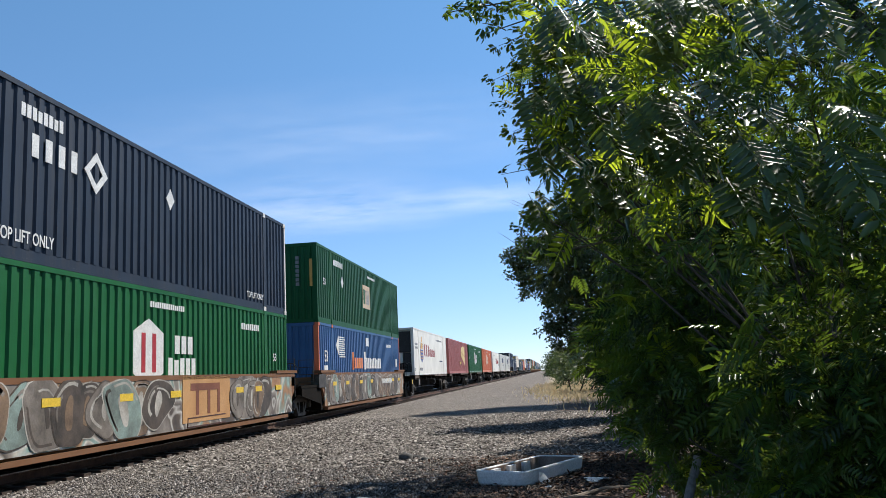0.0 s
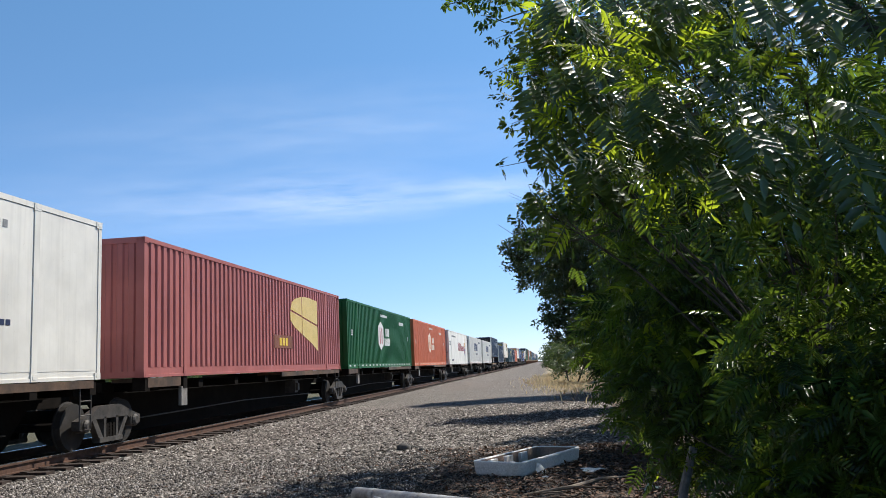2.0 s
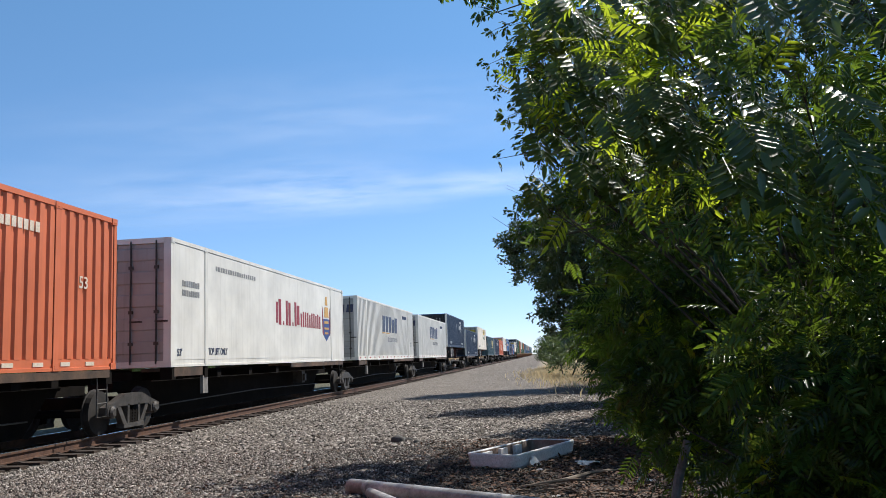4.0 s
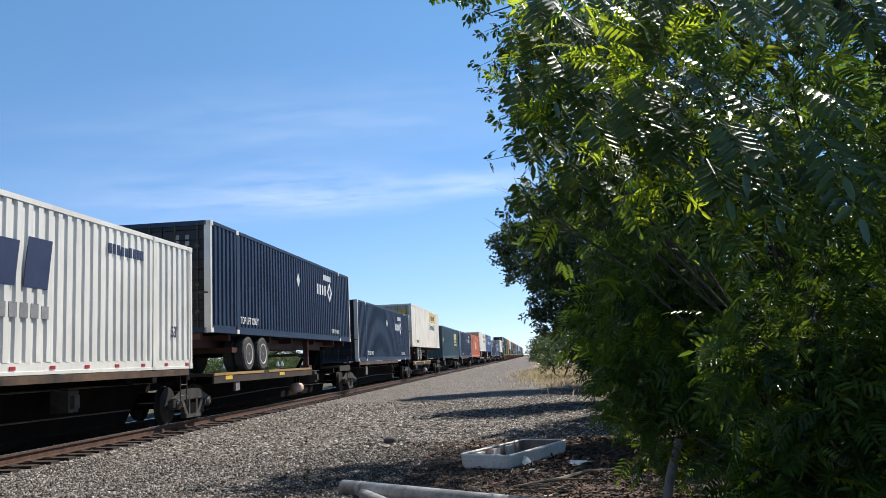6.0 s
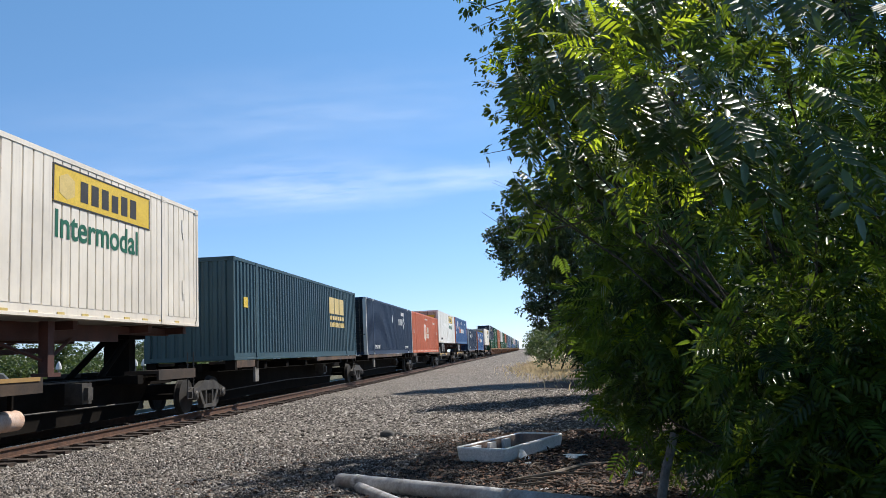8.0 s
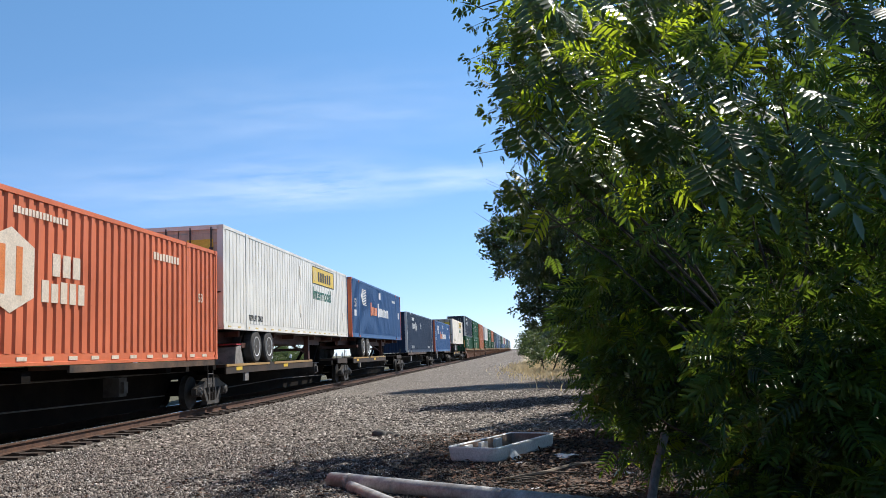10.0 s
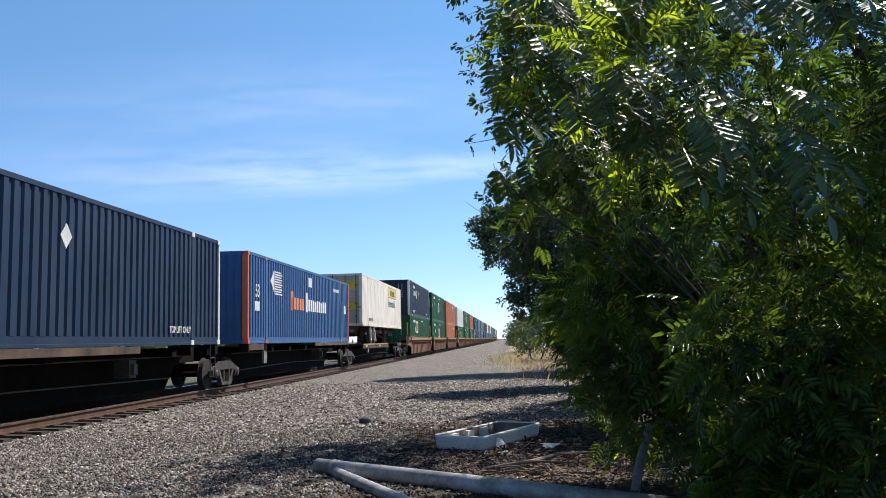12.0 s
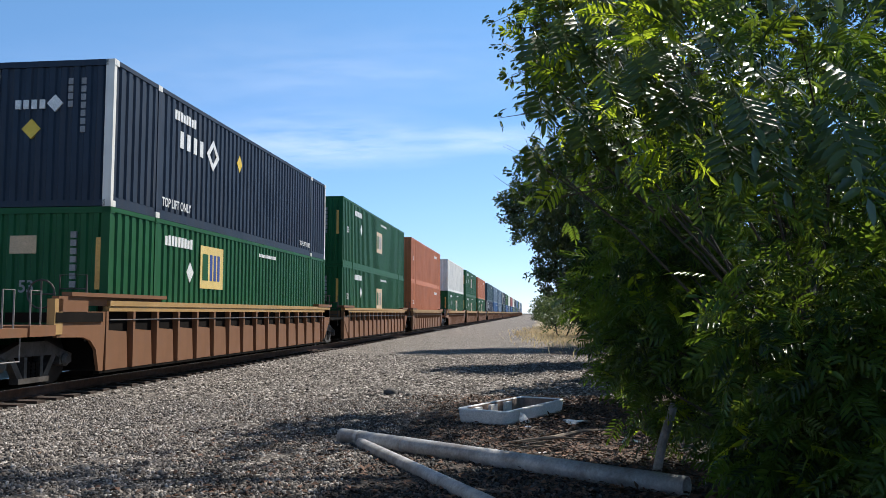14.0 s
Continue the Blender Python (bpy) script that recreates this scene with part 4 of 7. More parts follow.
def spray_letters(c, x, seed, panel):
    """Fat sprayed letters with pale outlines along a car's side."""
    r = random.Random(seed)
    tones = (SPRAYGREY, SPRAYGREY, SPRAYGREY, SPRAYDARK, SPRAYDARK, SPRAYBROWN, SPRAYBROWN, SPRAYAQUA)
    y, count = 0.35, 0
    while y < 13.4:
        w = r.uniform(0.75, 1.25)
        if panel and y + w > 8.2 and y < 11.05:
            y = 11.1
            continue
        cz, hz, lean, power = r.uniform(0.8, 0.95), r.uniform(0.48, 0.62), r.uniform(-0.35, 0.4), r.uniform(0.6, 1.15)

        def outline(k, flat=1.0, n=26):
            out = []
            for q in range(n):
                a = 2 * math.pi * q / n
                ca, sa = math.cos(a), math.sin(a)
                grow = 1 + 0.16 * math.sin(2 * a + seed * y) + 0.1 * math.sin(3 * a + 5 * y)
                dy = math.copysign(abs(ca) ** power, ca) * w * 0.55 * k * flat * grow
                dz = math.copysign(abs(sa) ** power, sa) * hz * k * (1 + 0.08 * math.sin(3 * a + y))
                out.append((y + w / 2 + dy + lean * dz, min(1.44, max(0.34, cz + dz))))
            return out
        big, fill, hole = outline(1.0), outline(0.95), outline(r.uniform(0.35, 0.6), r.uniform(0.25, 0.5))
        a, b = r.choice(tones), r.choice((SPRAYDARK, SPRAYDARK, SPRAYWHITE, SPRAYBROWN))
        lift = 0.005 * (count % 3)
        count += 1
        part("spray_outline", shapes([big], 0.004 + lift, x).mesh("spray_outline", SPRAYWHITE if count % 2 else SPRAYDARK), c, "sprayed outline")
        part("spray_fill", shapes([fill], 0.006 + lift, x).mesh("spray_fill", a), c, "sprayed letter body")
        part("spray_counter", shapes([hole], 0.008 + lift, x).mesh("spray_counter", b), c)
        for first, wide, mat in ((r.randrange(0, 6), 8, SPRAYWHITE), (r.randrange(9, 14), 9, r.choice((SPRAYDARK, SPRAYDARK, SPRAYWHITE))), (r.randrange(3, 12), 6, SPRAYGREY)):
            k = r.uniform(0.62, 0.88)
            arc, inner = outline(k)[first:first + wide], outline(k - r.uniform(0.05, 0.14))[first:first + wide]
            part("spray_highlight", shapes([arc + inner[::-1]], 0.007 + lift, x).mesh("spray_highlight", mat), c)
        y += w * r.uniform(0.5, 0.8)


def well_car(s, graffiti=None, first=False, last=False, detailed=True):
    """One well of an articulated stack car; s is where its container starts; origin on the rail."""
    c = root("well_car", "graffiti-covered brown stack railcar well on steel trucks" if graffiti else "brown stack railcar well with stake-ribbed sides", "railcar", "cars of the train")
    a, b = -0.2, LONG + 0.2
    W = 1.47
    zt, zb = 1.49, 0.20

    def sides():
        g = Geo()
        for sx in (-1, 1):
            x0, x1 = sorted((sx * (W - 0.01), sx * (W - 0.05)))
            g.box(x0, x1, a + 0.3, b - 0.3, zb + 0.12, zt - 0.02)
        return g.mesh("car_side", graffiti)
    if graffiti:
        part("car_side", cached(("wside", graffiti.name), sides), c, "sprayed graffiti in grey, white and aqua")
    else:
        n, w, y0 = 15, 1.035, -0.26

        def pan(sx):
            q = [(sx * (W - 0.14), 0.03, zb), (sx * (W - 0.14), w - 0.17, zb), (sx * (W - 0.14), w - 0.24, 0.9), (sx * (W - 0.14), 0.06, 0.94)]
            q += [(sx * (W - 0.04), y + (0.02 if k in (0, 3) else -0.02), z) for k, (x, y, z) in enumerate(q)]
            return Geo().add(q, [(4, 5, 6, 7) if sx > 0 else (7, 6, 5, 4), (0, 1, 5, 4), (1, 2, 6, 5), (2, 3, 7, 6), (3, 0, 4, 7)]).mesh("side_pan", BROWN)
        for k in range(n):
            for sx in (-1, 1):
                q = part("side_pan", cached(("pan", sx), lambda: pan(sx)), c)
                q.location = (0, y0 + k * w, 0)
        for sx in (-1, 1):
            x0, x1 = sorted((sx * (W - 0.15), sx * (W - 0.165)))
            # near-black backing: the shade of the recess is in its colour
            part("recess_shade_plate", cached(("recess", sx), lambda: Geo().box(x0, x1, -0.35, b - 0.3, zb + 0.05, zt - 0.1).mesh("recess_shade_plate", CARGREY)), c, "dark recessed side plate")
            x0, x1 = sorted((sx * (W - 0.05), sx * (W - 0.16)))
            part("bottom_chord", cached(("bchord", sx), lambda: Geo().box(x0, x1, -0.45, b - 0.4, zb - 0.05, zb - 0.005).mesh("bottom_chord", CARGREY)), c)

    def chord():
        g = Geo()
        for sx in (-1, 1):
            x0, x1 = sorted((sx * W, sx * (W - 0.16)))
            g.box(x0, x1, a, b, zt - 0.1, zt)
            if graffiti:
                y0, y1 = sorted((sx * (W - 0.005), sx * (W - 0.15)))
                g.box(y0, y1, a + 0.7, b - 0.7, zb - 0.02, zb + 0.07)
            else:
                y0, y1 = sorted((sx * (W - 0.02), sx * (W - 0.16)))
                g.box(y0, y1, a, b, zt - 0.2, zt - 0.104)
        return g.mesh("top_chord", YELLOWTOP if not graffiti else BROWN)
    part("top_chord", cached(("wchord", bool(graffiti)), chord), c, "faded yellow top chord" if not graffiti else "")
    if not graffiti:
        def stake():
            g = Geo()
            g.prism_x([(-0.03, zb), (0.03, zb), (0.045, zt - 0.2), (-0.045, zt - 0.2)], W - 0.145, W - 0.015)
            return g.mesh("stake", BROWN)
        for k in range(n + 1):
            o = part("stake", cached("stake", stake), c)
            o.location = (0, y0 + k * w, 0)

        def pipes():
            return Geo().tube([(W - 0.005, -0.2, 1.13), (W - 0.005, b - 0.8, 1.13)], [0.014, 0.014], 6).mesh("brake_pipe", CASTING)
        part("brake_pipe", cached("wpipe", pipes), c)
    else:
        if first:
            part("logo_panel", cached("wlogo", lambda: shapes([rect(8.3, 11.0, zb + 0.24, zt - 0.03)], 0.005, W - 0.005).mesh("logo_panel", TTPANEL)), c, "rust-coloured logo panel")
            part("logo_mark", cached("wlogob", lambda: shapes([rect(8.7, 10.35, 1.14, 1.3), rect(8.98, 9.14, 0.6, 1.14), rect(9.62, 9.78, 0.6, 1.14), rect(10.2, 10.35, 0.6, 1.14)], 0.01, W - 0.005).mesh("logo_mark", RUSTMARK)), c)
            part("stencil_frame", cached("wstencil", lambda: shapes([rect(8.55, 10.7, 0.33, 0.36), rect(8.55, 10.7, 0.53, 0.555), rect(8.55, 8.58, 0.36, 0.53)], 0.011, W - 0.005).mesh("stencil_frame", CHASSIS)), c)
        else:
            number = part("car_number", shapes(bars(10.3, 12.8, 0.95, 1.17, 10, seed=5), 0.022, W - 0.004).mesh("car_number", MARKWHITE), c, "white bars of the car number")
            tagged(number, kind="stuff")
        spray_letters(c, W - 0.004, 3 if first else 8, first)
        for y in (1.2, 3.2, 5.6, 7.7, 11.4, 12.8, 14.5):
            part("reflector", cached(("wrefl", y), lambda: shapes([rect(y, y + 0.5, 1.02, 1.16)], 0.02, W - 0.004).mesh("reflector", MARKYELLOW)), c, "yellow reflector strip")

    def ends():
        g = Geo()
        for y0, y1, o in ((a - 1.3, a + 0.75, 1), (b - 0.75, b + 1.3, -1)):
            if big and o > 0:
                g.box(-0.55, 0.55, -4.2, a + 0.75, 0.9, 1.05)
                continue
            g.box(-0.55, 0.55, y0, y1, 0.78, 1.1)
            yy = (a, a + 0.75) if o > 0 else (b - 0.75, b)
            g.box(-W + 0.02, W - 0.02, yy[0], yy[1], 1.1, 1.36)
            for sx in (-1, 1):
                x0, x1 = sorted((sx * (W - 0.02), sx * (W - 0.12)))
                g.prism_x([(yy[0], 0.95), (yy[1], 0.95 if o < 0 else 0.3), (yy[1], 1.38), (yy[0], 1.38)] if o > 0 else [(yy[0], 0.3), (yy[1], 0.95), (yy[1], 1.38), (yy[0], 1.38)], x0, x1)
                k0, k1 = sorted((sx * (W + 0.02), sx * (W - 0.3)))
                g.box(k0, k1, (a - 0.2) if o > 0 else (b - 1.75), (a + 1.75) if o > 0 else (b + 0.2), zt + 0.004, zt + 0.09)
        g.box(-0.9, 0.9, a + 0.75, b - 0.75, 0.2, 0.3)
        return g.mesh("car_end", BROWN)
    big = first and not graffiti
    part("car_end", cached(("wends", big), ends), c)
    if big:
        # arched skirts over the leading truck, the cover plate on the side, platform and steps
        for sx in (-1, 1):
            x0, x1 = sorted((sx * (W - 0.03), sx * (W - 0.09)))
            arch = [(-1.87, 0.85), (-1.05, 0.83), (-0.8, 0.76), (-0.62, 0.6), (-0.5, 0.2), (-0.36, 0.2), (-0.3, 1.285), (-1.87, 1.285)]
            part("arch_skirt", cached(("skirt", sx), lambda: Geo().prism_x(arch, x0, x1).mesh("arch_skirt", BROWN)), c)
            p0, p1 = sorted((sx * (W + 0.03), sx * (W - 0.16)))
            part("cover_plate", cached(("cover", sx), lambda: Geo().box(p0, p1, -1.55, 2.1, zt + 0.06, zt + 0.13).box(p0 + 0.02, p1 - 0.04, -1.87, -0.95, zt - 0.21, zt + 0.056).box(p0 + 0.08, p1 - 0.1, -0.95, 2.05, zt - 0.1, zt + 0.056).mesh("cover_plate", BROWN)), c, "brown plate over the end of the side")
            e0, e1 = sorted((sx * (W - 0.02), sx * (W - 0.14)))
            part("corner_post", cached(("cpost", sx), lambda: Geo().box(e0 - 0.01, e1 + 0.01, -1.98, -1.74, 0.9, 1.5).mesh("corner_post", YELLOWTOP)), c)
            s0, s1 = sorted((sx * W, sx * 0.5))
            part("platform", cached(("wplat", sx), lambda: Geo().box(s0, s1, -3.4, -2.72, 0.88, 1.02).box(s0, s1, -2.66, -1.95, 0.88, 1.06).mesh("platform", BROWN)), c)
            h = [(sx * 1.4, -3.4, 0.88), (sx * 1.4, -3.4, 0.5), (sx * 1.4, -2.8, 0.5), (sx * 1.4, -2.8, 0.88)]
            part("step_loop", cached(("wloop", sx), lambda: Geo().tube(h, [0.016] * 4, 6).mesh("step_loop", POSTMAT)), c)
            for yy in (-3.2, -2.5):
                h = [(sx * 1.36, yy, 1.0), (sx * 1.36, yy, 1.62), (sx * 1.36, yy + 0.28, 1.62), (sx * 1.36, yy + 0.28, 1.0)]
                part("grab_rail", cached(("wgrab", sx, yy), lambda: Geo().tube(h, [0.014] * 4, 6).mesh("grab_rail", POSTMAT)), c)
            # near-black deck and wall keep the wheel arch in shade
            q0, q1 = sorted((sx * W, sx * 0.55))
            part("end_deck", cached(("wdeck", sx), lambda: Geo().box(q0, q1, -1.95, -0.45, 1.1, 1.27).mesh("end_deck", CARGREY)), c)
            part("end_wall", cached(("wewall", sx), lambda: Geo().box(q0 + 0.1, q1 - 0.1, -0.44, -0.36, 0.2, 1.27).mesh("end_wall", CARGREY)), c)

    def rails(x, y):
        g = Geo().tube([(x, y, 0.75), (x, y, 1.95), (x * 0.6, y, 1.95), (x * 0.6, y, 0.95)], [0.018] * 4, 6)
        for z in (0.95, 1.2, 1.45, 1.7):
            g.tube([(x, y, z), (x * 0.6, y, z)], [0.014, 0.014], 6)
        return g.mesh("hand_rail", CASTING)
    for y in (a - 0.55, b + 0.55):
        for x in (-1.3, 1.3):
            part("hand_rail", cached(("wrails", x, y), lambda: rails(x, y)), c)

    def brake_wheel():
        ring = [(0.55 + 0.26 * math.cos(q * math.pi / 8), a - 0.75, 1.6 + 0.26 * math.sin(q * math.pi / 8)) for q in range(17)]
        g = Geo().tube(ring, [0.018] * 17, 6).tube([(0.29, a - 0.75, 1.6), (0.81, a - 0.75, 1.6)], [0.014, 0.014], 6)
        return g.tube([(0.55, a - 0.75, 0.95), (0.55, a - 0.75, 1.86)], [0.016, 0.016], 6).mesh("brake_wheel", CASTING)
    part("brake_wheel", cached("wbrake", brake_wheel), c)
    if not big:
        # near-black deck, walls and skirt added as truck shade; grey box on sprayed cars
        y0 = -1.4 if first else -2.55
        for sx in (-1, 1):
            d0, d1 = sorted((sx * 0.56, sx * (W - 0.06)))
            part("end_deck", cached(("jdeck", sx, y0), lambda: Geo().box(d0, d1, y0, -0.215, 1.0, 1.08).mesh("end_deck", CARGREY)), c)
            part("end_wall", cached(("jwall", sx), lambda: Geo().box(d0, d1 - 0.02, -0.17, -0.06, 0.2, 1.09).mesh("end_wall", CARGREY)), c)
            if graffiti:
                k0, k1 = sorted((sx * (W - 0.07), sx * (W - 0.12)))
                part("shade_skirt", cached(("eskirt", sx, y0), lambda: Geo().prism_x([(y0 + 0.1, 0.75), (-0.2, 0.42), (-0.2, 0.995), (y0 + 0.1, 0.995)], k0, k1).mesh("shade_skirt", CARGREY)), c, "grimy skirt over the truck")
                e0, e1 = sorted((sx * (W + 0.002), sx * (W - 0.3)))
                part("equipment_box", cached(("ebox", sx), lambda: Geo().box(e0, e1, -0.62, 0.26, 0.98, 1.44).mesh("equipment_box", CASTING)), c, "grey equipment box")
    truck(c, -1.45 if not first else (-1.9 if big else -0.9))
    if last:
        truck(c, LONG + 0.9)
    return rides(c, s, RAIL)


def spine_car(s, pitch, trailer=False, first=False, near_deck=False, chocked=False, tanked=False):
    """One unit of a spine car: a deep centre sill, narrow decks, a hitch; origin on the rail."""
    c = root("spine_car", "grimy dark spine railcar with worn yellow deck edges", "railcar", "cars of the train")

    def sill():
        g = Geo()
        g.prism_x([(-0.6, 0.78), (0.6, 0.78), (1.3, 0.12), (LONG - 1.3, 0.12), (LONG - 0.6, 0.78), (LONG + 0.7, 0.78), (LONG + 0.7, 1.0), (-0.6, 1.0)], -0.28, 0.28)
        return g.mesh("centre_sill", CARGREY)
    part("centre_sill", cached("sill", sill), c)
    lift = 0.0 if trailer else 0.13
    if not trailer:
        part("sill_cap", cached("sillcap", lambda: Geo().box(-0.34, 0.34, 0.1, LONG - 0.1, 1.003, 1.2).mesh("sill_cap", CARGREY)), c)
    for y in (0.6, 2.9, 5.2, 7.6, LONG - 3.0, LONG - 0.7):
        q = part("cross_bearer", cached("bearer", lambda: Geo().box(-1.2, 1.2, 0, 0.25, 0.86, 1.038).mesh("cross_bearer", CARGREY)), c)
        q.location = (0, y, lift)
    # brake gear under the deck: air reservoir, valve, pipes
    if tanked:
        tank = Geo().tube([(0.8, 8.9, 0.42), (0.8, 8.96, 0.42), (0.8, 9.62, 0.42), (0.8, 9.68, 0.42)], [0.1, 0.17, 0.17, 0.1], 16)
        part("air_reservoir", cached("tank", lambda: tank.mesh("air_reservoir", TANK, True)), c, "pale and rust-orange air reservoir")
        for y in (9.1, 9.45):
            part("tank_strap", cached(("strap", y), lambda: Geo().box(0.76, 0.84, y, y + 0.05, 0.585, 0.9).mesh("tank_strap", CARGREY)), c)
    part("brake_valve", cached("valve", lambda: Geo().box(0.5, 0.85, 11.6, 11.95, 0.55, 0.95).box(0.85, 0.93, 11.68, 11.86, 0.62, 0.86).mesh("brake_valve", CASTING)), c)
    part("brake_pipe", cached("spipe", lambda: Geo().tube([(0.62, 0.5, 0.98), (0.62, LONG - 0.5, 0.98)], [0.02, 0.02], 6).mesh("brake_pipe", CASTING)), c)
    part("brake_rod", cached("srod", lambda: Geo().tube([(0.45, 1.2, 0.4), (0.6, 7.5, 0.5), (0.5, LONG - 1.5, 0.42)], [0.016] * 3, 6).mesh("brake_rod", CASTING)), c)

    dm = DECKRUST if trailer else DECKDARK
    for sx in (-1, 1):
        for y0, y1, low, top in ((0.2, 9.6, 0.86, 1.12), (LONG - 2.2, LONG - 0.2, 0.9, 1.12)) if trailer else ((0.2, 11.2, 1.1, FLAT - RAIL - 0.012),) if near_deck else ((0.2, 1.75, 1.06, FLAT - RAIL - 0.012), (8.9, LONG - 0.2, 1.12, FLAT - RAIL - 0.012)):
            def deck():
                x0, x1, e = sx * 0.5, sx * 1.24, sx * 1.29
                out = [(x0, top - 0.08), (x1, top - 0.08), (x1, low), (e, low), (e, top), (x0, top)]
                n = len(out)
                verts = [(x, y, z) for y in (y0, y1) for x, z in out]
                faces = [tuple(range(n)), tuple(range(n, 2 * n))[::-1]] + [(i, n + i, n + (i + 1) % n, (i + 1) % n) for i in range(n)]
                return Geo().add(verts, faces if sx > 0 else [f[::-1] for f in faces]).mesh("deck", dm)
            part("deck", cached(("deck", sx, y0, y1, dm.name), deck), c, "rust-brown deck with worn edge")
    if trailer:
        for y0, y1 in ((0.2, 4.1), (4.6, 9.5)):
            part("deck_lip", cached(("lip", y0), lambda: Geo().box(1.27, 1.305, y0, y1, 1.06, 1.128).mesh("deck_lip", YELLOWTOP)), c, "worn yellow lip of the deck")
        part("reflector", cached("srefl", lambda: shapes([rect(y, y + 0.5, 0.94, 1.04) for y in (1.0, 5.7)], 0.006, 1.29).mesh("reflector", MARKYELLOW)), c, "yellow reflector strips")

    def hitch():
        g = Geo()
        for sx in (-1, 1):
            g.tube([(sx * 0.35, LONG - 3.0, 1.0), (sx * 0.25, LONG - 1.6, 1.85)], [0.07, 0.07], 8)
        g.box(-0.45, 0.45, LONG - 1.9, LONG - 1.1, 1.84, 1.95)
        g.box(-0.3, 0.3, LONG - 1.6, LONG - 1.3, 1.0, 1.85)
        return g.mesh("hitch", CARGREY)
    if chocked:
        out = [(1.2, 1.125), (1.95, 1.125), (1.9, 1.2), (1.75, 1.5), (1.7, 1.66), (1.3, 1.6)]
        part("wheel_chock", Geo().prism_x(out, 0.55, 1.18).mesh("wheel_chock", POSTMAT), c, "grey chock plate behind the wheels")
        part("chock_cap", Geo().box(0.54, 1.19, 1.3, 1.72, 1.663, 1.7).mesh("chock_cap", MARKRED), c, "red top of the chock")
    if trailer:
        part("hitch", cached("hitch", hitch), c)
    else:
        for y in (0.1, P40[0], P40[2], LONG - 0.3):
            for x in (-1.28, 1.0):
                q = part("pedestal", cached("pedestal", lambda: Geo().box(0, 0.28, 0, 0.2, 1.0, FLAT - RAIL).mesh("pedestal", CARGREY)), c)
                q.location = (x, y, 0)

    def ladder():
        g = Geo()
        x = 1.24
        g.tube([(x, LONG - 0.55, 1.5), (x, LONG - 0.55, 0.4), (x, LONG - 0.2, 0.4), (x, LONG - 0.2, 1.5)], [0.015] * 4, 6)
        for z in (0.65, 0.9):
            g.tube([(x, LONG - 0.55, z), (x, LONG - 0.2, z)], [0.013, 0.013], 6)
        return g.mesh("ladder", CASTING)
    part("ladder", cached("sladder", ladder), c)
    part("hanging_step", cached("sstep", lambda: Geo().box(1.2, 1.27, 1.82, 2.12, 0.62, 1.04).mesh("hanging_step", POSTMAT)), c)
    truck(c, LONG + (pitch - LONG) / 2)
    if first:
        truck(c, 0.35)
        part("end_platform", Geo().box(-1.25, 1.25, -1.15, -0.2, 0.92, 1.04).box(-0.5, 0.5, -1.6, -1.15, 0.7, 1.0).mesh("end_platform", CARGREY), c)
        ring = [(0.75 + 0.27 * math.cos(q * math.pi / 8), -0.75, 1.75 + 0.27 * math.sin(q * math.pi / 8)) for q in range(17)]
        part("brake_wheel", Geo().tube(ring, [0.022] * 17, 6).tube([(0.48, -0.75, 1.75), (1.02, -0.75, 1.75)], [0.016] * 2, 6).tube([(0.75, -0.75, 1.0), (0.75, -0.75, 2.0)], [0.022] * 2, 6).mesh("brake_wheel", CARGREY), c)
        part("brake_cylinder", Geo().tube([(-0.5, -0.6, 1.6), (0.55, -0.6, 1.6)], [0.16, 0.16], 14).box(-0.3, 0.4, -0.75, -0.45, 1.04, 1.5).mesh("brake_cylinder", CARGREY), c)
        for x in (-1.15, 0.85, 1.2):
            rail = [(x, -1.1, 1.04), (x, -1.1, 1.85), (x, -0.5, 1.85), (x, -0.5, 1.04)]
            part("hand_rail", Geo().tube(rail, [0.018] * 4, 6).mesh("hand_rail", CARGREY), c)
        part("ladder_box", Geo().box(1.15, 1.3, -1.3, -0.9, 0.3, 1.05).mesh("ladder_box", CARGREY), c)
        part("end_notice", Geo().box(1.31, 1.318, -1.25, -0.98, 0.75, 1.0).mesh("end_notice", MARKYELLOW), c, "yellow notice on the car's end")
    return rides(c, s, RAIL)


def tyre_mesh():
    return Geo().turned_x([(-0.14, 0.3), (-0.15, 0.44), (-0.11, 0.5), (0.11, 0.5), (0.15, 0.44), (0.14, 0.3)], 0, 0, 28).mesh("tyre", RUBBER)


def rim_mesh():
    return Geo().turned_x([(0.0, 0.29), (0.152, 0.305), (0.145, 0.27), (0.06, 0.22), (0.05, 0.12), (0.13, 0.1), (0.14, 0.04)], 0, 0, 20).mesh("rim", RIM)


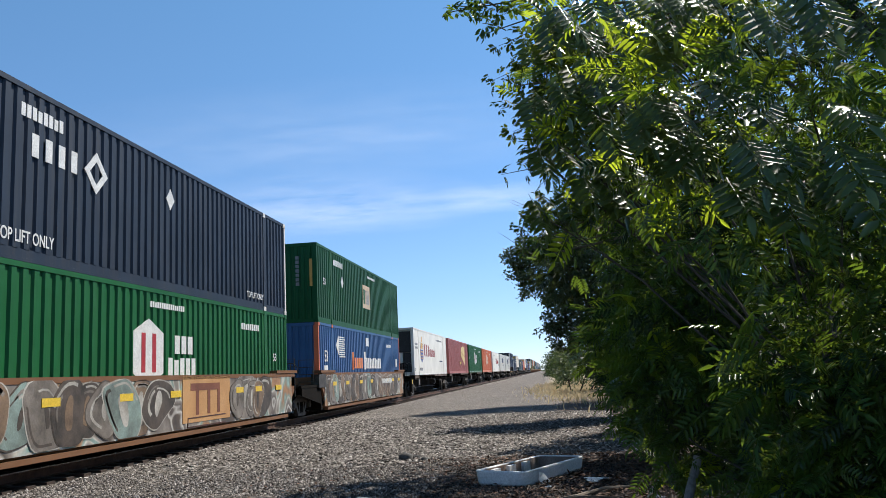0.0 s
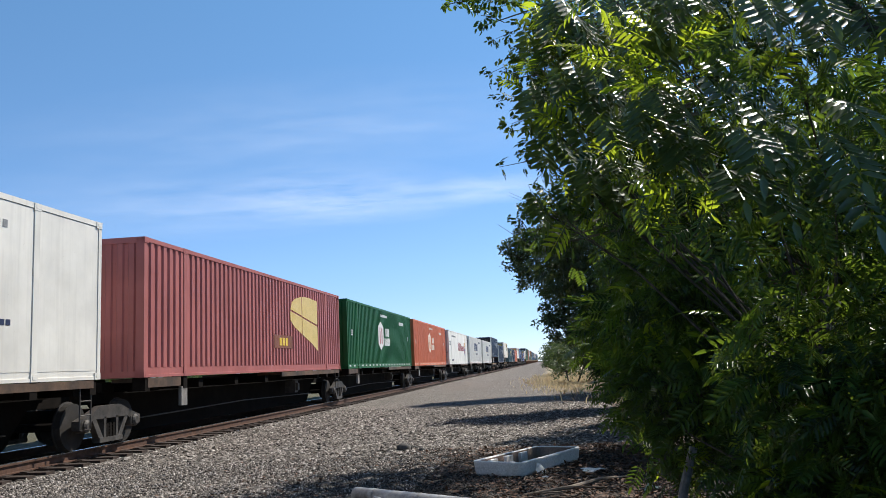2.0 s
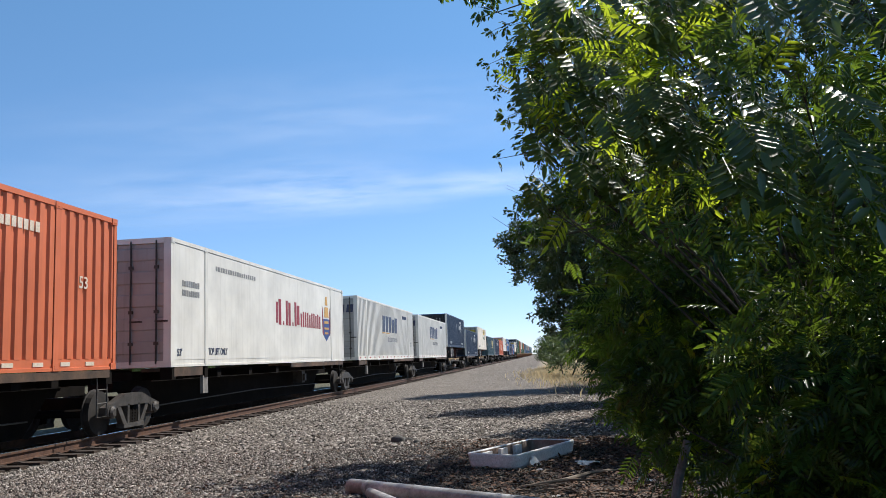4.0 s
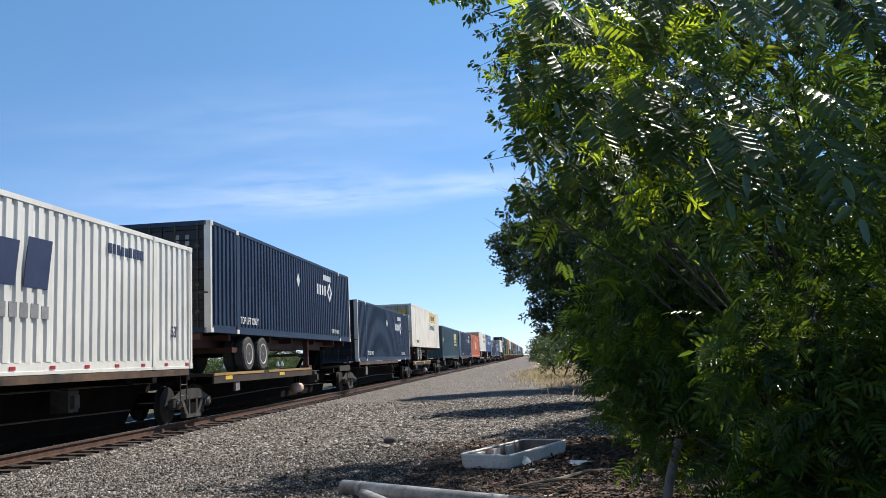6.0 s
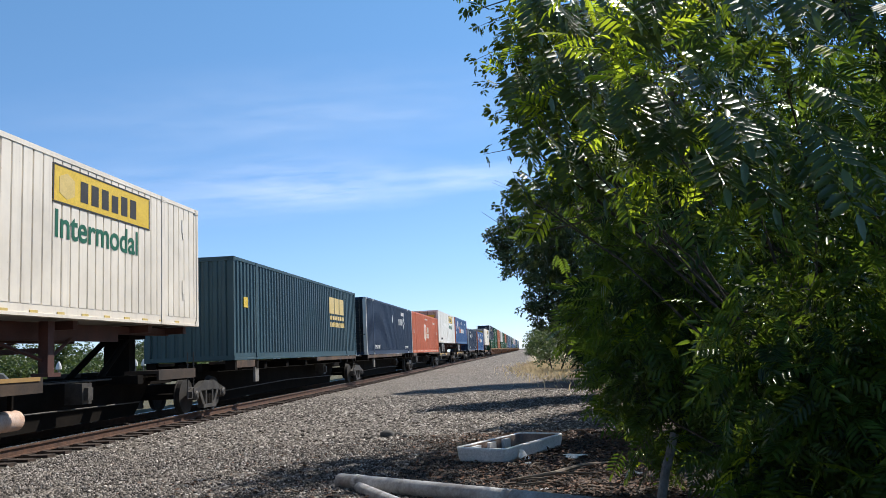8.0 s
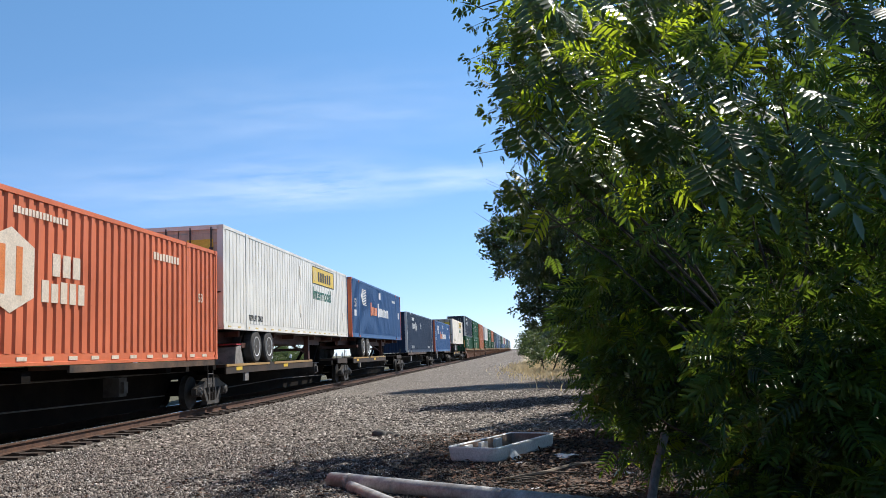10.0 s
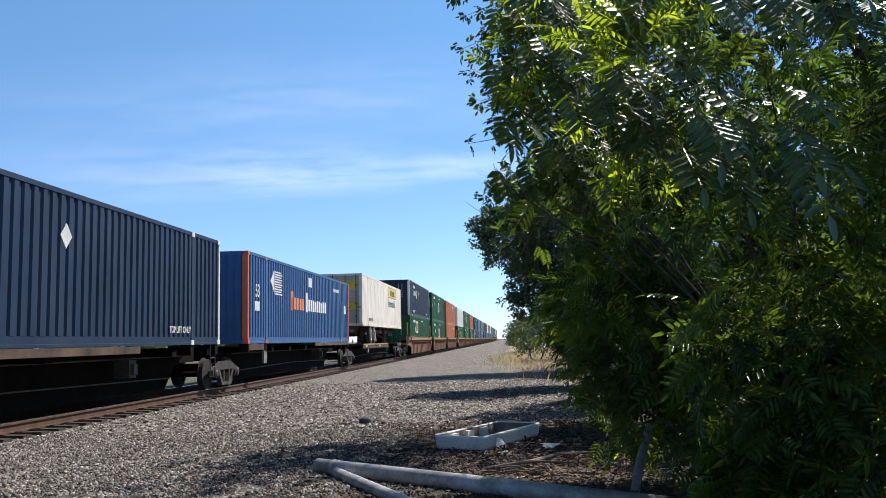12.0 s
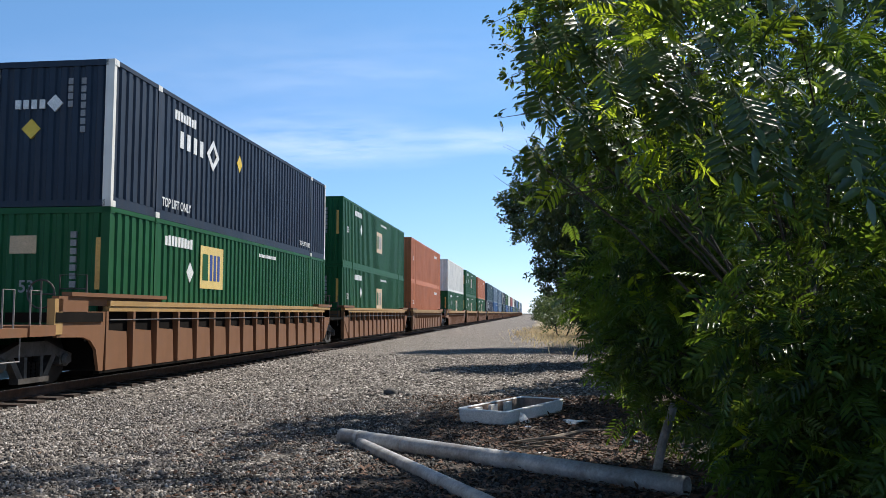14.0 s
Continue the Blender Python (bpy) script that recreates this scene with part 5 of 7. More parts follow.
def chassis(s, z):
    """A container chassis standing on a spine car: two rails, tandem axles, landing gear; origin under the container."""
    c = root("trailer_chassis", "oxide-red container chassis standing on the railcar deck", "trailer", "chassis of the train")

    def beams():
        g = Geo()
        for x in (-0.5, 0.5):
            g.box(x - 0.06, x + 0.06, 0.1, LONG - 2.6, -0.36, -0.03)
            g.box(x - 0.06, x + 0.06, LONG - 2.6, LONG - 0.1, -0.2, -0.03)
        for y in (0.05, 2.0, 5.6, 8.0, 11.0, LONG - 2.1, LONG - 0.25):
            g.box(-1.0, 1.0, y, y + 0.16, -0.17, -0.005)
        g.box(-1.1, 1.1, 2.0, 5.2, -0.5, -0.36)
        return g.mesh("chassis_frame", CHASSIS)
    part("chassis_frame", cached("chbeam", beams), c)

    def legs():
        g = Geo()
        for x in (-0.85, 0.85):
            g.box(x - 0.09, x + 0.09, 10.3, 10.5, -0.95, -0.03)
            g.box(x - 0.16, x + 0.16, 10.2, 10.6, -1.02, -0.95)
            g.tube([(x, 10.4, -0.75), (x * 0.5, 12.2, -0.15)], [0.035, 0.035], 6)
            g.tube([(x, 10.4, -0.75), (x * 0.5, 9.0, -0.25)], [0.035, 0.035], 6)
        g.box(-0.85, 0.85, 10.36, 10.44, -0.6, -0.5)
        return g.mesh("landing_gear", CHASSIS)
    part("landing_gear", cached("chlegs", legs), c)
    for y in (2.9, 4.15):
        ax = part("axle", cached("chaxle", lambda: Geo().turned_x([(-0.95, 0.06), (0.95, 0.06)], 0, 0, 10).mesh("axle", CARGREY)), c)
        ax.location = (0, y, 1.87 - z)
        for x, f in ((-1.13, 180), (-0.8, 180), (0.8, 0), (1.13, 0)):
            t = part("tyre", cached("tyre", tyre_mesh), ax)
            t.matrix_local = pose(x, 0, 0, 0, 0, f)
            if abs(x) > 1:
                r = part("rim", cached("rim", rim_mesh), ax, "pale steel wheel rim")
                r.matrix_local = pose(x, 0, 0, 0, 0, f)
    return rides(c, s, z)


# ---- the train ----
def make_train():
    U = "dark navy container with white diamond logo"
    HUBL = "bright green container with white hexagon logo"
    # stack cars at the head
    well_car(9.10, GRAFFITI[0], first=True)
    container(9.10, STACK - TALL - 0.004, GREEN, HUBL + ", in a well car", livery_hub)
    container(9.10, STACK, NAVY, U + ", stacked on a green one", livery_umax, WHITE)
    well_car(28.89, GRAFFITI[1], last=True)
    container(28.89, STACK - TALL - 0.004, BLUE, "blue corrugated container with orange end posts and white markings", livery_pacer, ORANGE)
    container(28.89, STACK, DKGREEN, "dark green corrugated container with a tan square logo", livery_emp)
    # spine cars with single containers and trailers
    singles = [
        (50.10, 0, WHITE, "white refrigerated container with crest and dark red name", livery_england, dict(smooth_side=True, reefer=True)),
        (67.91, 0, MAROON, "faded maroon corrugated container with pale half-globe logo", livery_maroon, {}),
        (85.39, 0, GREEN, HUBL + " on a spine car", livery_hub, {}),
        (102.74, 0, ORANGE, "orange corrugated container with pale hexagon logo", livery_hub, dict(mat2=MARKORANGE, pale=MARKCREAM)),
        (121.28, 0, WHITE, "white refrigerated container with its crest at the far end", livery_england, dict(smooth_side=True, door=DOORGREY, mirrored=True)),
        (140.15, 0, WHITE, "white corrugated container with dark slanted name", livery_swift, dict(door=DOORGREY)),
        (158.62, 0, WHITE, "white corrugated container with dark slanted name and grey doors", livery_swift, dict(door=DOORGREY)),
        (175.93, 2.41, DKBLUE, U + ", on a chassis", livery_umax, dict(posts=WHITE, door=DOORDARK, at=10.6)),
        (193.72, 0, DKBLUE, U + ", low on a spine car", livery_umax, dict(posts=WHITE, door=DOORDARK, at=10.6, dia=7.9)),
        (211.11, 2.38, CREAM, "aged white container with yellow logo panel, on a chassis", livery_hunt, dict(door=DOORSTAIN, smooth_side="lined")),
        (229.72, 0, TEAL, "weathered slate-blue container with yellow block logo", livery_csx, {}),
        (248.45, 0, DKBLUE, U + ", low on a spine car", livery_umax, dict(posts=WHITE, door=DOORDARK, at=10.4)),
        (264.79, 0, ORANGE, "orange corrugated container with pale hexagon logo", livery_hub, dict(mat2=MARKORANGE, pale=MARKCREAM)),
        (281.41, 2.34, WHITE, "white container with yellow logo panel, on a chassis", livery_hunt, dict(door=DOORSTAIN, smooth_side="lined")),
        (298.59, 2.36, BLUE, "blue corrugated container with orange end posts, on a chassis", livery_pacer, dict(posts=ORANGE)),
        (317.76, 0, DKBLUE, U + ", low on a spine car", livery_umax, dict(posts=WHITE)),
        (336.40, 0, BLUE, "blue corrugated container with orange end posts and white markings", livery_pacer, dict(posts=ORANGE)),
        (356.40, 2.38, CREAM, "rust-stained white container with yellow logo, on a chassis", livery_hunt, dict(door=DOORSTAIN, smooth_side="lined")),
    ]
    starts = [q[0] for q in singles] + [374.5]
    for (s, z, mat, label, livery, kw), nxt in zip(singles, starts[1:]):
        spine_car(s, min(nxt - s, 18.8), z > 0, s == starts[0], livery is livery_umax and z == 0, s == 281.41, z > 0 and s < 220)
        if z:
            chassis(s, z)
        container(s, z or FLAT, mat, label, livery, **kw)
    # stack cars behind them, in threes
    G2 = "dark green container with tan square logo"
    kinds = {
        "n": (NAVY, U, livery_umax, dict(posts=WHITE)), "g": (DKGREEN, G2, livery_emp, {}), "o": (TAN, "faded orange corrugated container, stacked", livery_plain, {}),
        "w": (WHITE, "white corrugated container, stacked", livery_plain, {}), "b": (BLUE, "blue corrugated container, stacked", livery_plain, {}),
        "s": (GREYBLUE, "grey-blue corrugated container, stacked", livery_plain, {}), "t": (TEAL, "slate-blue corrugated container, stacked", livery_plain, {}),
        "h": (GREEN, HUBL, livery_hub, {}), "m": (MAROON, "maroon corrugated container, stacked", livery_plain, {}),
    }
    stacks = ["ng", "gg", "oo", "wg", "gg", "og", "tn", "sb", "ss", "nt", "gb", "ws", "mb", "wg", "ns", "sg", "bt", "gn", "wn", "ss", "tb"]
    s = 378.09
    for k, (top, low) in enumerate(stacks):
        near = k < 6
        well_car(s, None, first=k % 3 == 0, last=k % 3 == 2)
        for code, z, up in ((low, STACK - TALL - 0.004, False), (top, STACK, True)):
            mat, label, livery, kw = kinds[code]
            kw = dict(kw)
            if livery is livery_emp and k == 0:
                kw.update(at=4.35, low=1.45, vivid=True)
            if livery is livery_umax and k == 0:
                kw.update(dia=6.87, yellow=True)
            container(s, z, mat, label if up else label.replace(", stacked", "") + ", in a well car", livery, detailed=near, **kw)
        s += 22.1 if k % 3 == 2 else 19.05


# ---- vegetation ----
def leaflets(n_pairs, length, width, pitch, droop=0.35, crease=0.22, plain=False):
    """A compound leaf along +y: pairs of lance-shaped leaflets, folded a little, and one at the tip."""
    v, f = [], []

    def blade(base, d, up, ln, wd):
        side = np.cross(d, up)
        side /= np.linalg.norm(side)
        k = len(v)
        b = np.array(base)
        fold = up * wd * crease
        sag = -up * ln * 0.12
        if plain:
            v.extend([b, b + d * ln * 0.45 + side * wd * 0.5 + fold, b + d * ln + sag, b + d * ln * 0.45 - side * wd * 0.5 + fold])
            f.append((k, k + 1, k + 2, k + 3))
            return
        v.extend([b, b + d * ln * 0.3 + side * wd * 0.5 + fold, b + d * ln * 0.68 + side * wd * 0.4 + fold + sag * 0.5, b + d * ln + sag,
                  b + d * ln * 0.68 - side * wd * 0.4 + fold + sag * 0.5, b + d * ln * 0.3 - side * wd * 0.5 + fold])
        f.extend([(k, k + 1, k + 2, k + 3), (k, k + 3, k + 4, k + 5)])
    for i in range(n_pairs):
        y = pitch * (i + 1.2)
        z = -droop * (y ** 2) / (pitch * n_pairs * 2.2)
        size = 1.0 - 0.35 * abs(i - n_pairs * 0.45) / n_pairs
        for sx in (-1, 1):
            d = np.array([sx * 0.86, 0.46, -0.16])
            d /= np.linalg.norm(d)
            blade((sx * 0.004, y, z), d, np.array([0, 0.1, 1.0]), length * size, width * size)
    y = pitch * (n_pairs + 1.2)
    blade((0, y, -droop * y ** 2 / (pitch * n_pairs * 2.2)), np.array([0, 0.93, -0.37]), np.array([0, 0.37, 0.93]), length * 0.9, width * 0.9)
    # the stalk
    k = len(v)
    w = 0.0025
    v.extend([(-w, 0, 0.0), (w, 0, 0.0), (w, y, -droop * y ** 2 / (pitch * n_pairs * 2.2)), (-w, y, -droop * y ** 2 / (pitch * n_pairs * 2.2))])
    f.append((k, k + 1, k + 2, k + 3))
    return np.array(v, float), np.array(f)


def turn_to(out, spin):
    """Frames whose y axis is out, near-horizontal x axis, rolled by spin."""
    y = out / np.linalg.norm(out, axis=1, keepdims=True)
    up = np.tile((0, 0, 1.0), (len(y), 1))
    x = np.cross(y, up)
    x /= np.linalg.norm(x, axis=1, keepdims=True) + 1e-9
    z = np.cross(x, y)
    c, s = np.cos(spin)[:, None], np.sin(spin)[:, None]
    return np.stack([x * c + z * s, y, z * c - x * s], 2)


def spread(template, pts, out, scale, spin):
    v, f = template
    R = turn_to(out, spin)
    w = np.einsum("nij,kj->nki", R, v) * scale[:, None, None] + pts[:, None]
    return w.reshape(-1, 3), (f[None] + (np.arange(len(pts)) * len(v))[:, None, None]).reshape(-1, f.shape[1])


def in_blob(c, r, n, shell=0.5):
    """Points in an ellipsoid, thicker towards its skin, and the way outwards."""
    d = nrng.normal(0, 1, (n, 3))
    d /= np.linalg.norm(d, axis=1, keepdims=True)
    rad = nrng.uniform(shell ** 2, 1.0, (n, 1)) ** 0.5 * nrng.uniform(0.78, 1.22, (n, 1))
    p = np.array(c) + d * rad * np.array(r)
    return p, d


def crown(name, blobs, template, density, material, parent, label="", size=(0.7, 1.2), shell=0.4, sag=0.12, origin=(0, 0, 0), bias=(0, 0, 0), roll=1.4, loose=1.0):
    P, O = [], []
    for c, r in blobs:
        n = int(density * (r[0] * r[1] + r[1] * r[2] + r[0] * r[2]) * 4)
        p, d = in_blob(c, r, n, shell)
        P.append(p)
        O.append(d)
    p, d = np.concatenate(P), np.concatenate(O)
    keep = p[:, 2] + origin[2] > 0.12
    p, d = p[keep], d[keep]
    out = loose * (0.7 * d + nrng.normal(0, 0.6, d.shape))
    out[:, 2] = out[:, 2] * 0.75 - sag
    out += np.array(bias)
    v, f = spread(template, p, out, nrng.uniform(size[0], size[1], len(p)), nrng.uniform(-roll, roll, len(p)))
    ob = part(name, array_mesh(name, v, f, material), parent, label)
    ob.location = origin
    return tagged(ob, kind="stuff")


def limbs(parent, base, blobs, r0, twigs=5, name="limb"):
    """A limb from the trunk into each clump, with twigs."""
    base = Vector(base)
    for c, r in blobs:
        c = Vector(c)
        h = min(0.55, 0.25 + 0.1 * rng.random())
        a = base + Vector((0, 0, c.z * h))
        mid = a.lerp(c, 0.5) + Vector((rng.uniform(-0.3, 0.3), rng.uniform(-0.1, 0.35), rng.uniform(0.0, 0.35)))
        g = Geo()
        g.tube([a, a.lerp(mid, 0.6), mid, mid.lerp(c, 0.6), c], [r0 * 0.55, r0 * 0.45, r0 * 0.36, r0 * 0.25, r0 * 0.12], 7)
        for k in range(twigs):
            s = mid.lerp(c, rng.random())
            e = c + Vector([rng.gauss(0, 0.55) * q for q in r])
            m = s.lerp(e, 0.5) + Vector((0, 0, 0.08))
            g.tube([s, m, e], [r0 * 0.14, r0 * 0.1, r0 * 0.03], 5)
        part(name, g.mesh(name, BARK), parent)


SWAYS = []      # (spray, its place on the tree)
NEAR_BLOBS = [
    ((0.42, 7.00, 4.20), (0.44, 0.34, 0.40)), ((0.36, 6.90, 3.46), (0.43, 0.34, 0.50)), ((0.52, 7.01, 2.84), (0.45, 0.34, 0.40)),
    ((1.05, 6.1, 3.75), (0.62, 0.36, 0.55)), ((1.00, 5.87, 2.87), (0.60, 0.36, 0.50)), ((1.05, 7.19, 2.10), (0.60, 0.42, 0.58)),
    ((1.10, 7.82, 1.28), (0.58, 0.45, 0.60)), ((1.52, 4.85, 3.25), (0.55, 0.34, 0.45)), ((1.45, 4.82, 2.35), (0.60, 0.34, 0.50)),
    ((1.60, 5.04, 1.45), (0.60, 0.40, 0.50)), ((1.85, 6.38, 0.95), (0.55, 0.44, 0.45)), ((2.30, 5.0, 2.7), (0.5, 0.4, 1.0)),
    ((2.0, 5.14, 1.3), (0.65, 0.5, 0.7)),
    ((1.95, 5.7, 0.75), (0.55, 0.45, 0.5)), ((2.3, 4.8, 0.75), (0.65, 0.45, 0.5)), ((2.75, 4.6, 1.6), (0.6, 0.5, 0.8)), ((1.55, 7.0, 1.5), (0.5, 0.4, 0.6)),
    ((-0.12, 7.0, 2.9), (0.14, 0.12, 0.10)), ((-0.04, 6.9, 3.7), (0.18, 0.12, 0.16)), ((0.0, 7.0, 4.2), (0.15, 0.12, 0.15)), ((0.05, 6.95, 3.25), (0.15, 0.12, 0.12)),
    ((1.75, 6.6, 0.55), (0.38, 0.35, 0.4)), ((1.6, 5.7, 0.5), (0.3, 0.3, 0.35)), ((1.8, 7.4, 0.6), (0.4, 0.3, 0.45)), ((2.3, 6.6, 1.1), (0.5, 0.4, 0.7)),
    ((0.92, 8.75, 1.15), (0.42, 0.35, 0.45)), ((1.3, 8.75, 0.55), (0.42, 0.3, 0.42)), ((0.8, 8.9, 1.8), (0.42, 0.4, 0.5)), ((1.9, 8.4, 0.6), (0.45, 0.35, 0.45)), ((1.5, 8.8, 1.3), (0.45, 0.35, 0.5)),
]
BACK_BLOBS = [
    ((1.00, 15.2, 6.60), (1.15, 1.2, 1.2)), ((1.05, 15.4, 4.3), (1.15, 1.2, 1.5)), ((1.6, 14.6, 2.0), (1.0, 1.1, 1.3)),
    ((2.8, 15.0, 5.6), (1.9, 1.6, 1.9)), ((3.0, 14.8, 2.7), (1.9, 1.6, 1.9)), ((2.9, 13.6, 0.95), (1.6, 1.2, 0.95)),
    ((5.4, 14.5, 4.2), (2.4, 2.2, 2.9)), ((4.6, 12.5, 1.53), (1.9, 1.5, 1.4)), ((2.2, 15.6, 8.0), (1.7, 1.4, 1.1)),
]
SECOND_BLOBS = [((0.75, 25.6, 4.6), (1.0, 1.2, 1.2)), ((1.9, 25.4, 2.6), (1.0, 1.3, 1.6)), ((2.6, 26.0, 5.2), (1.6, 1.6, 1.9)), ((3.2, 25.0, 2.2), (1.6, 1.6, 1.9))]
MID_BLOBS = [
    ((-0.75, 36.6, 6.0), (1.15, 1.2, 1.4)), ((0.6, 36.4, 7.2), (1.6, 1.5, 1.8)), ((0.75, 36.8, 3.9), (1.0, 1.3, 2.1)),
    ((2.4, 37.5, 5.4), (2.3, 2.5, 3.9)), ((6.0, 39.5, 7.8), (3.7, 3.6, 5.4)), ((2.6, 36.6, 1.9), (1.0, 1.2, 1.7)),
]


def make_near_tree():
    t = root("roadside_tree", "leafy tree with long glossy pinnate leaves in sunlight", "tree", m=pose(1.9, 6.0, 0))
    inv = Vector((1.9, 6.0, 0))
    blobs = [(tuple(Vector(c) - inv), r) for c, r in NEAR_BLOBS]
    g = Geo().tube([(0, 0, -0.1), (0.02, 0.0, 0.5), (-0.03, 0.03, 1.2), (0.02, 0.05, 2.0)], [0.11, 0.085, 0.075, 0.06], 10)
    part("trunk", g.mesh("trunk", BARK, True), t)
    limbs(t, (0, 0, 0), blobs, 0.024, 6)
    tpl = leaflets(5, 0.098, 0.027, 0.036)
    fine = leaflets(4, 0.05, 0.017, 0.02, plain=True)
    shoot = leaflets(4, 0.12, 0.03, 0.03, 0.1)
    flat = leaflets(5, 0.125, 0.038, 0.046, 0.2, 0.05)
    for c, r in blobs:
        high = c[2] > 2.2
        open_side = high and c[0] < -0.7
        deep = (c[0] + 1.9) / (c[1] + 6.0) > 0.28
        lean = (-0.1, -0.4, -0.3) if high else (0, -0.2, -0.1)
        a = crown("leaf_spray", [((0, 0, 0), r)], tpl, 9 if open_side else 13 if c[2] > 3.0 else 24 if high else 52, LEAF, t, "glossy green pinnate leaves", (0.55, 1.25), 0.1, 0.1, c, lean, 1.2 if high else 1.4)
        SWAYS.append((a, c))
        if high:
            # paler copy, thickest where the crown should look sunlit
            b = crown("young_leaf_spray", [((0, 0, 0), r)], tpl, 9 if open_side else 1 if deep else 7, LEAFSUNLIT, t, "yellow-green young leaves", (0.8, 1.5), 0.8, -0.35, (c[0], c[1] - 0.15, c[2] + r[2] * 0.35))
            SWAYS.append((b, (c[0], c[1] - 0.15, c[2] + r[2] * 0.35)))
            up = (c[0] + 0.05, c[1] - 0.22, c[2] + r[2] * 0.65)
            # blades hang square to the half-way line of sun and viewpoint, to glint
            h = (SUN + (Vector((0.0, 0.0, 1.5)) - inv - Vector(up)).normalized()).normalized()
            hang = (h * h.z - Vector((0, 0, 1))).normalized()
            b = crown("glint_leaf_spray", [((0, 0, 0), (r[0] * 0.95, r[1], r[2] * 0.55))], flat, 26 if open_side else 9 if deep else 24, LEAFSHINE, t, "leaves turned to the light", (0.85, 1.5), 0.5, 0.0, up, tuple(hang), 0.3, 0.2)
            SWAYS.append((b, up))
        if not high:
            b = crown("shoot_spray", [((0, -0.28, 0.05), r)], shoot, 1.0 if deep else 2.4, LEAFSUNLIT, t, "yellow-green shoots", (0.8, 1.3), 0.8, -0.3, c)
            SWAYS.append((b, c))
        crown("fine_leaf_spray", [((0, 0, 0), tuple(q * 1.06 for q in r))], fine, 20 if high else 34, LEAFFINE, t, "small glossy leaves behind", (0.6, 1.3), 0.2, 0.1, c)
        # inner leaves take the darker copy, as shade within the clump
        crown("inner_leaf_spray", [((0, 0, 0), tuple(q * 0.85 for q in r))], tpl, 2 if c[2] > 3.0 else 8 if high else 22, LEAFSHADE, t, "", (0.6, 1.1), 0.0, 0.1, c)
    return t


def make_back_tree():
    t = root("background_tree", "tall dense dark-leaved tree beside the ballast", "tree", m=pose(3.2, 15.0, 0))
    inv = Vector((3.2, 15.0, 0))
    blobs = [(tuple(Vector(c) - inv), r) for c, r in BACK_BLOBS]
    g = Geo().tube([(0, 0, -0.1), (0.05, 0.0, 1.5), (-0.1, 0.1, 3.2), (0.0, 0.1, 5.5)], [0.22, 0.17, 0.14, 0.08], 12)
    part("trunk", g.mesh("trunk", BARK, True), t)
    limbs(t, (0, 0, 0), blobs, 0.14, 7)
    tpl = leaflets(6, 0.12, 0.04, 0.042)
    top, low, thin = [blobs[0], blobs[8]], blobs[2:3] + blobs[4:8], [blobs[1], blobs[3]]
    crown("thin_crown", thin, tpl, 5.5, LEAF, t, "open leafy boughs", shell=0.1)
    crown("crown", low, tpl, 13, LEAF, t, "dense green pinnate leaves", shell=0.25)
    crown("top_crown", top, tpl, 12, LEAF, t, "thin leafy top", shell=0.1)
    crown("inner_crown", [(c, tuple(q * 0.85 for q in r)) for c, r in low], tpl, 3, LEAFSHADE, t, "", shell=0.0)


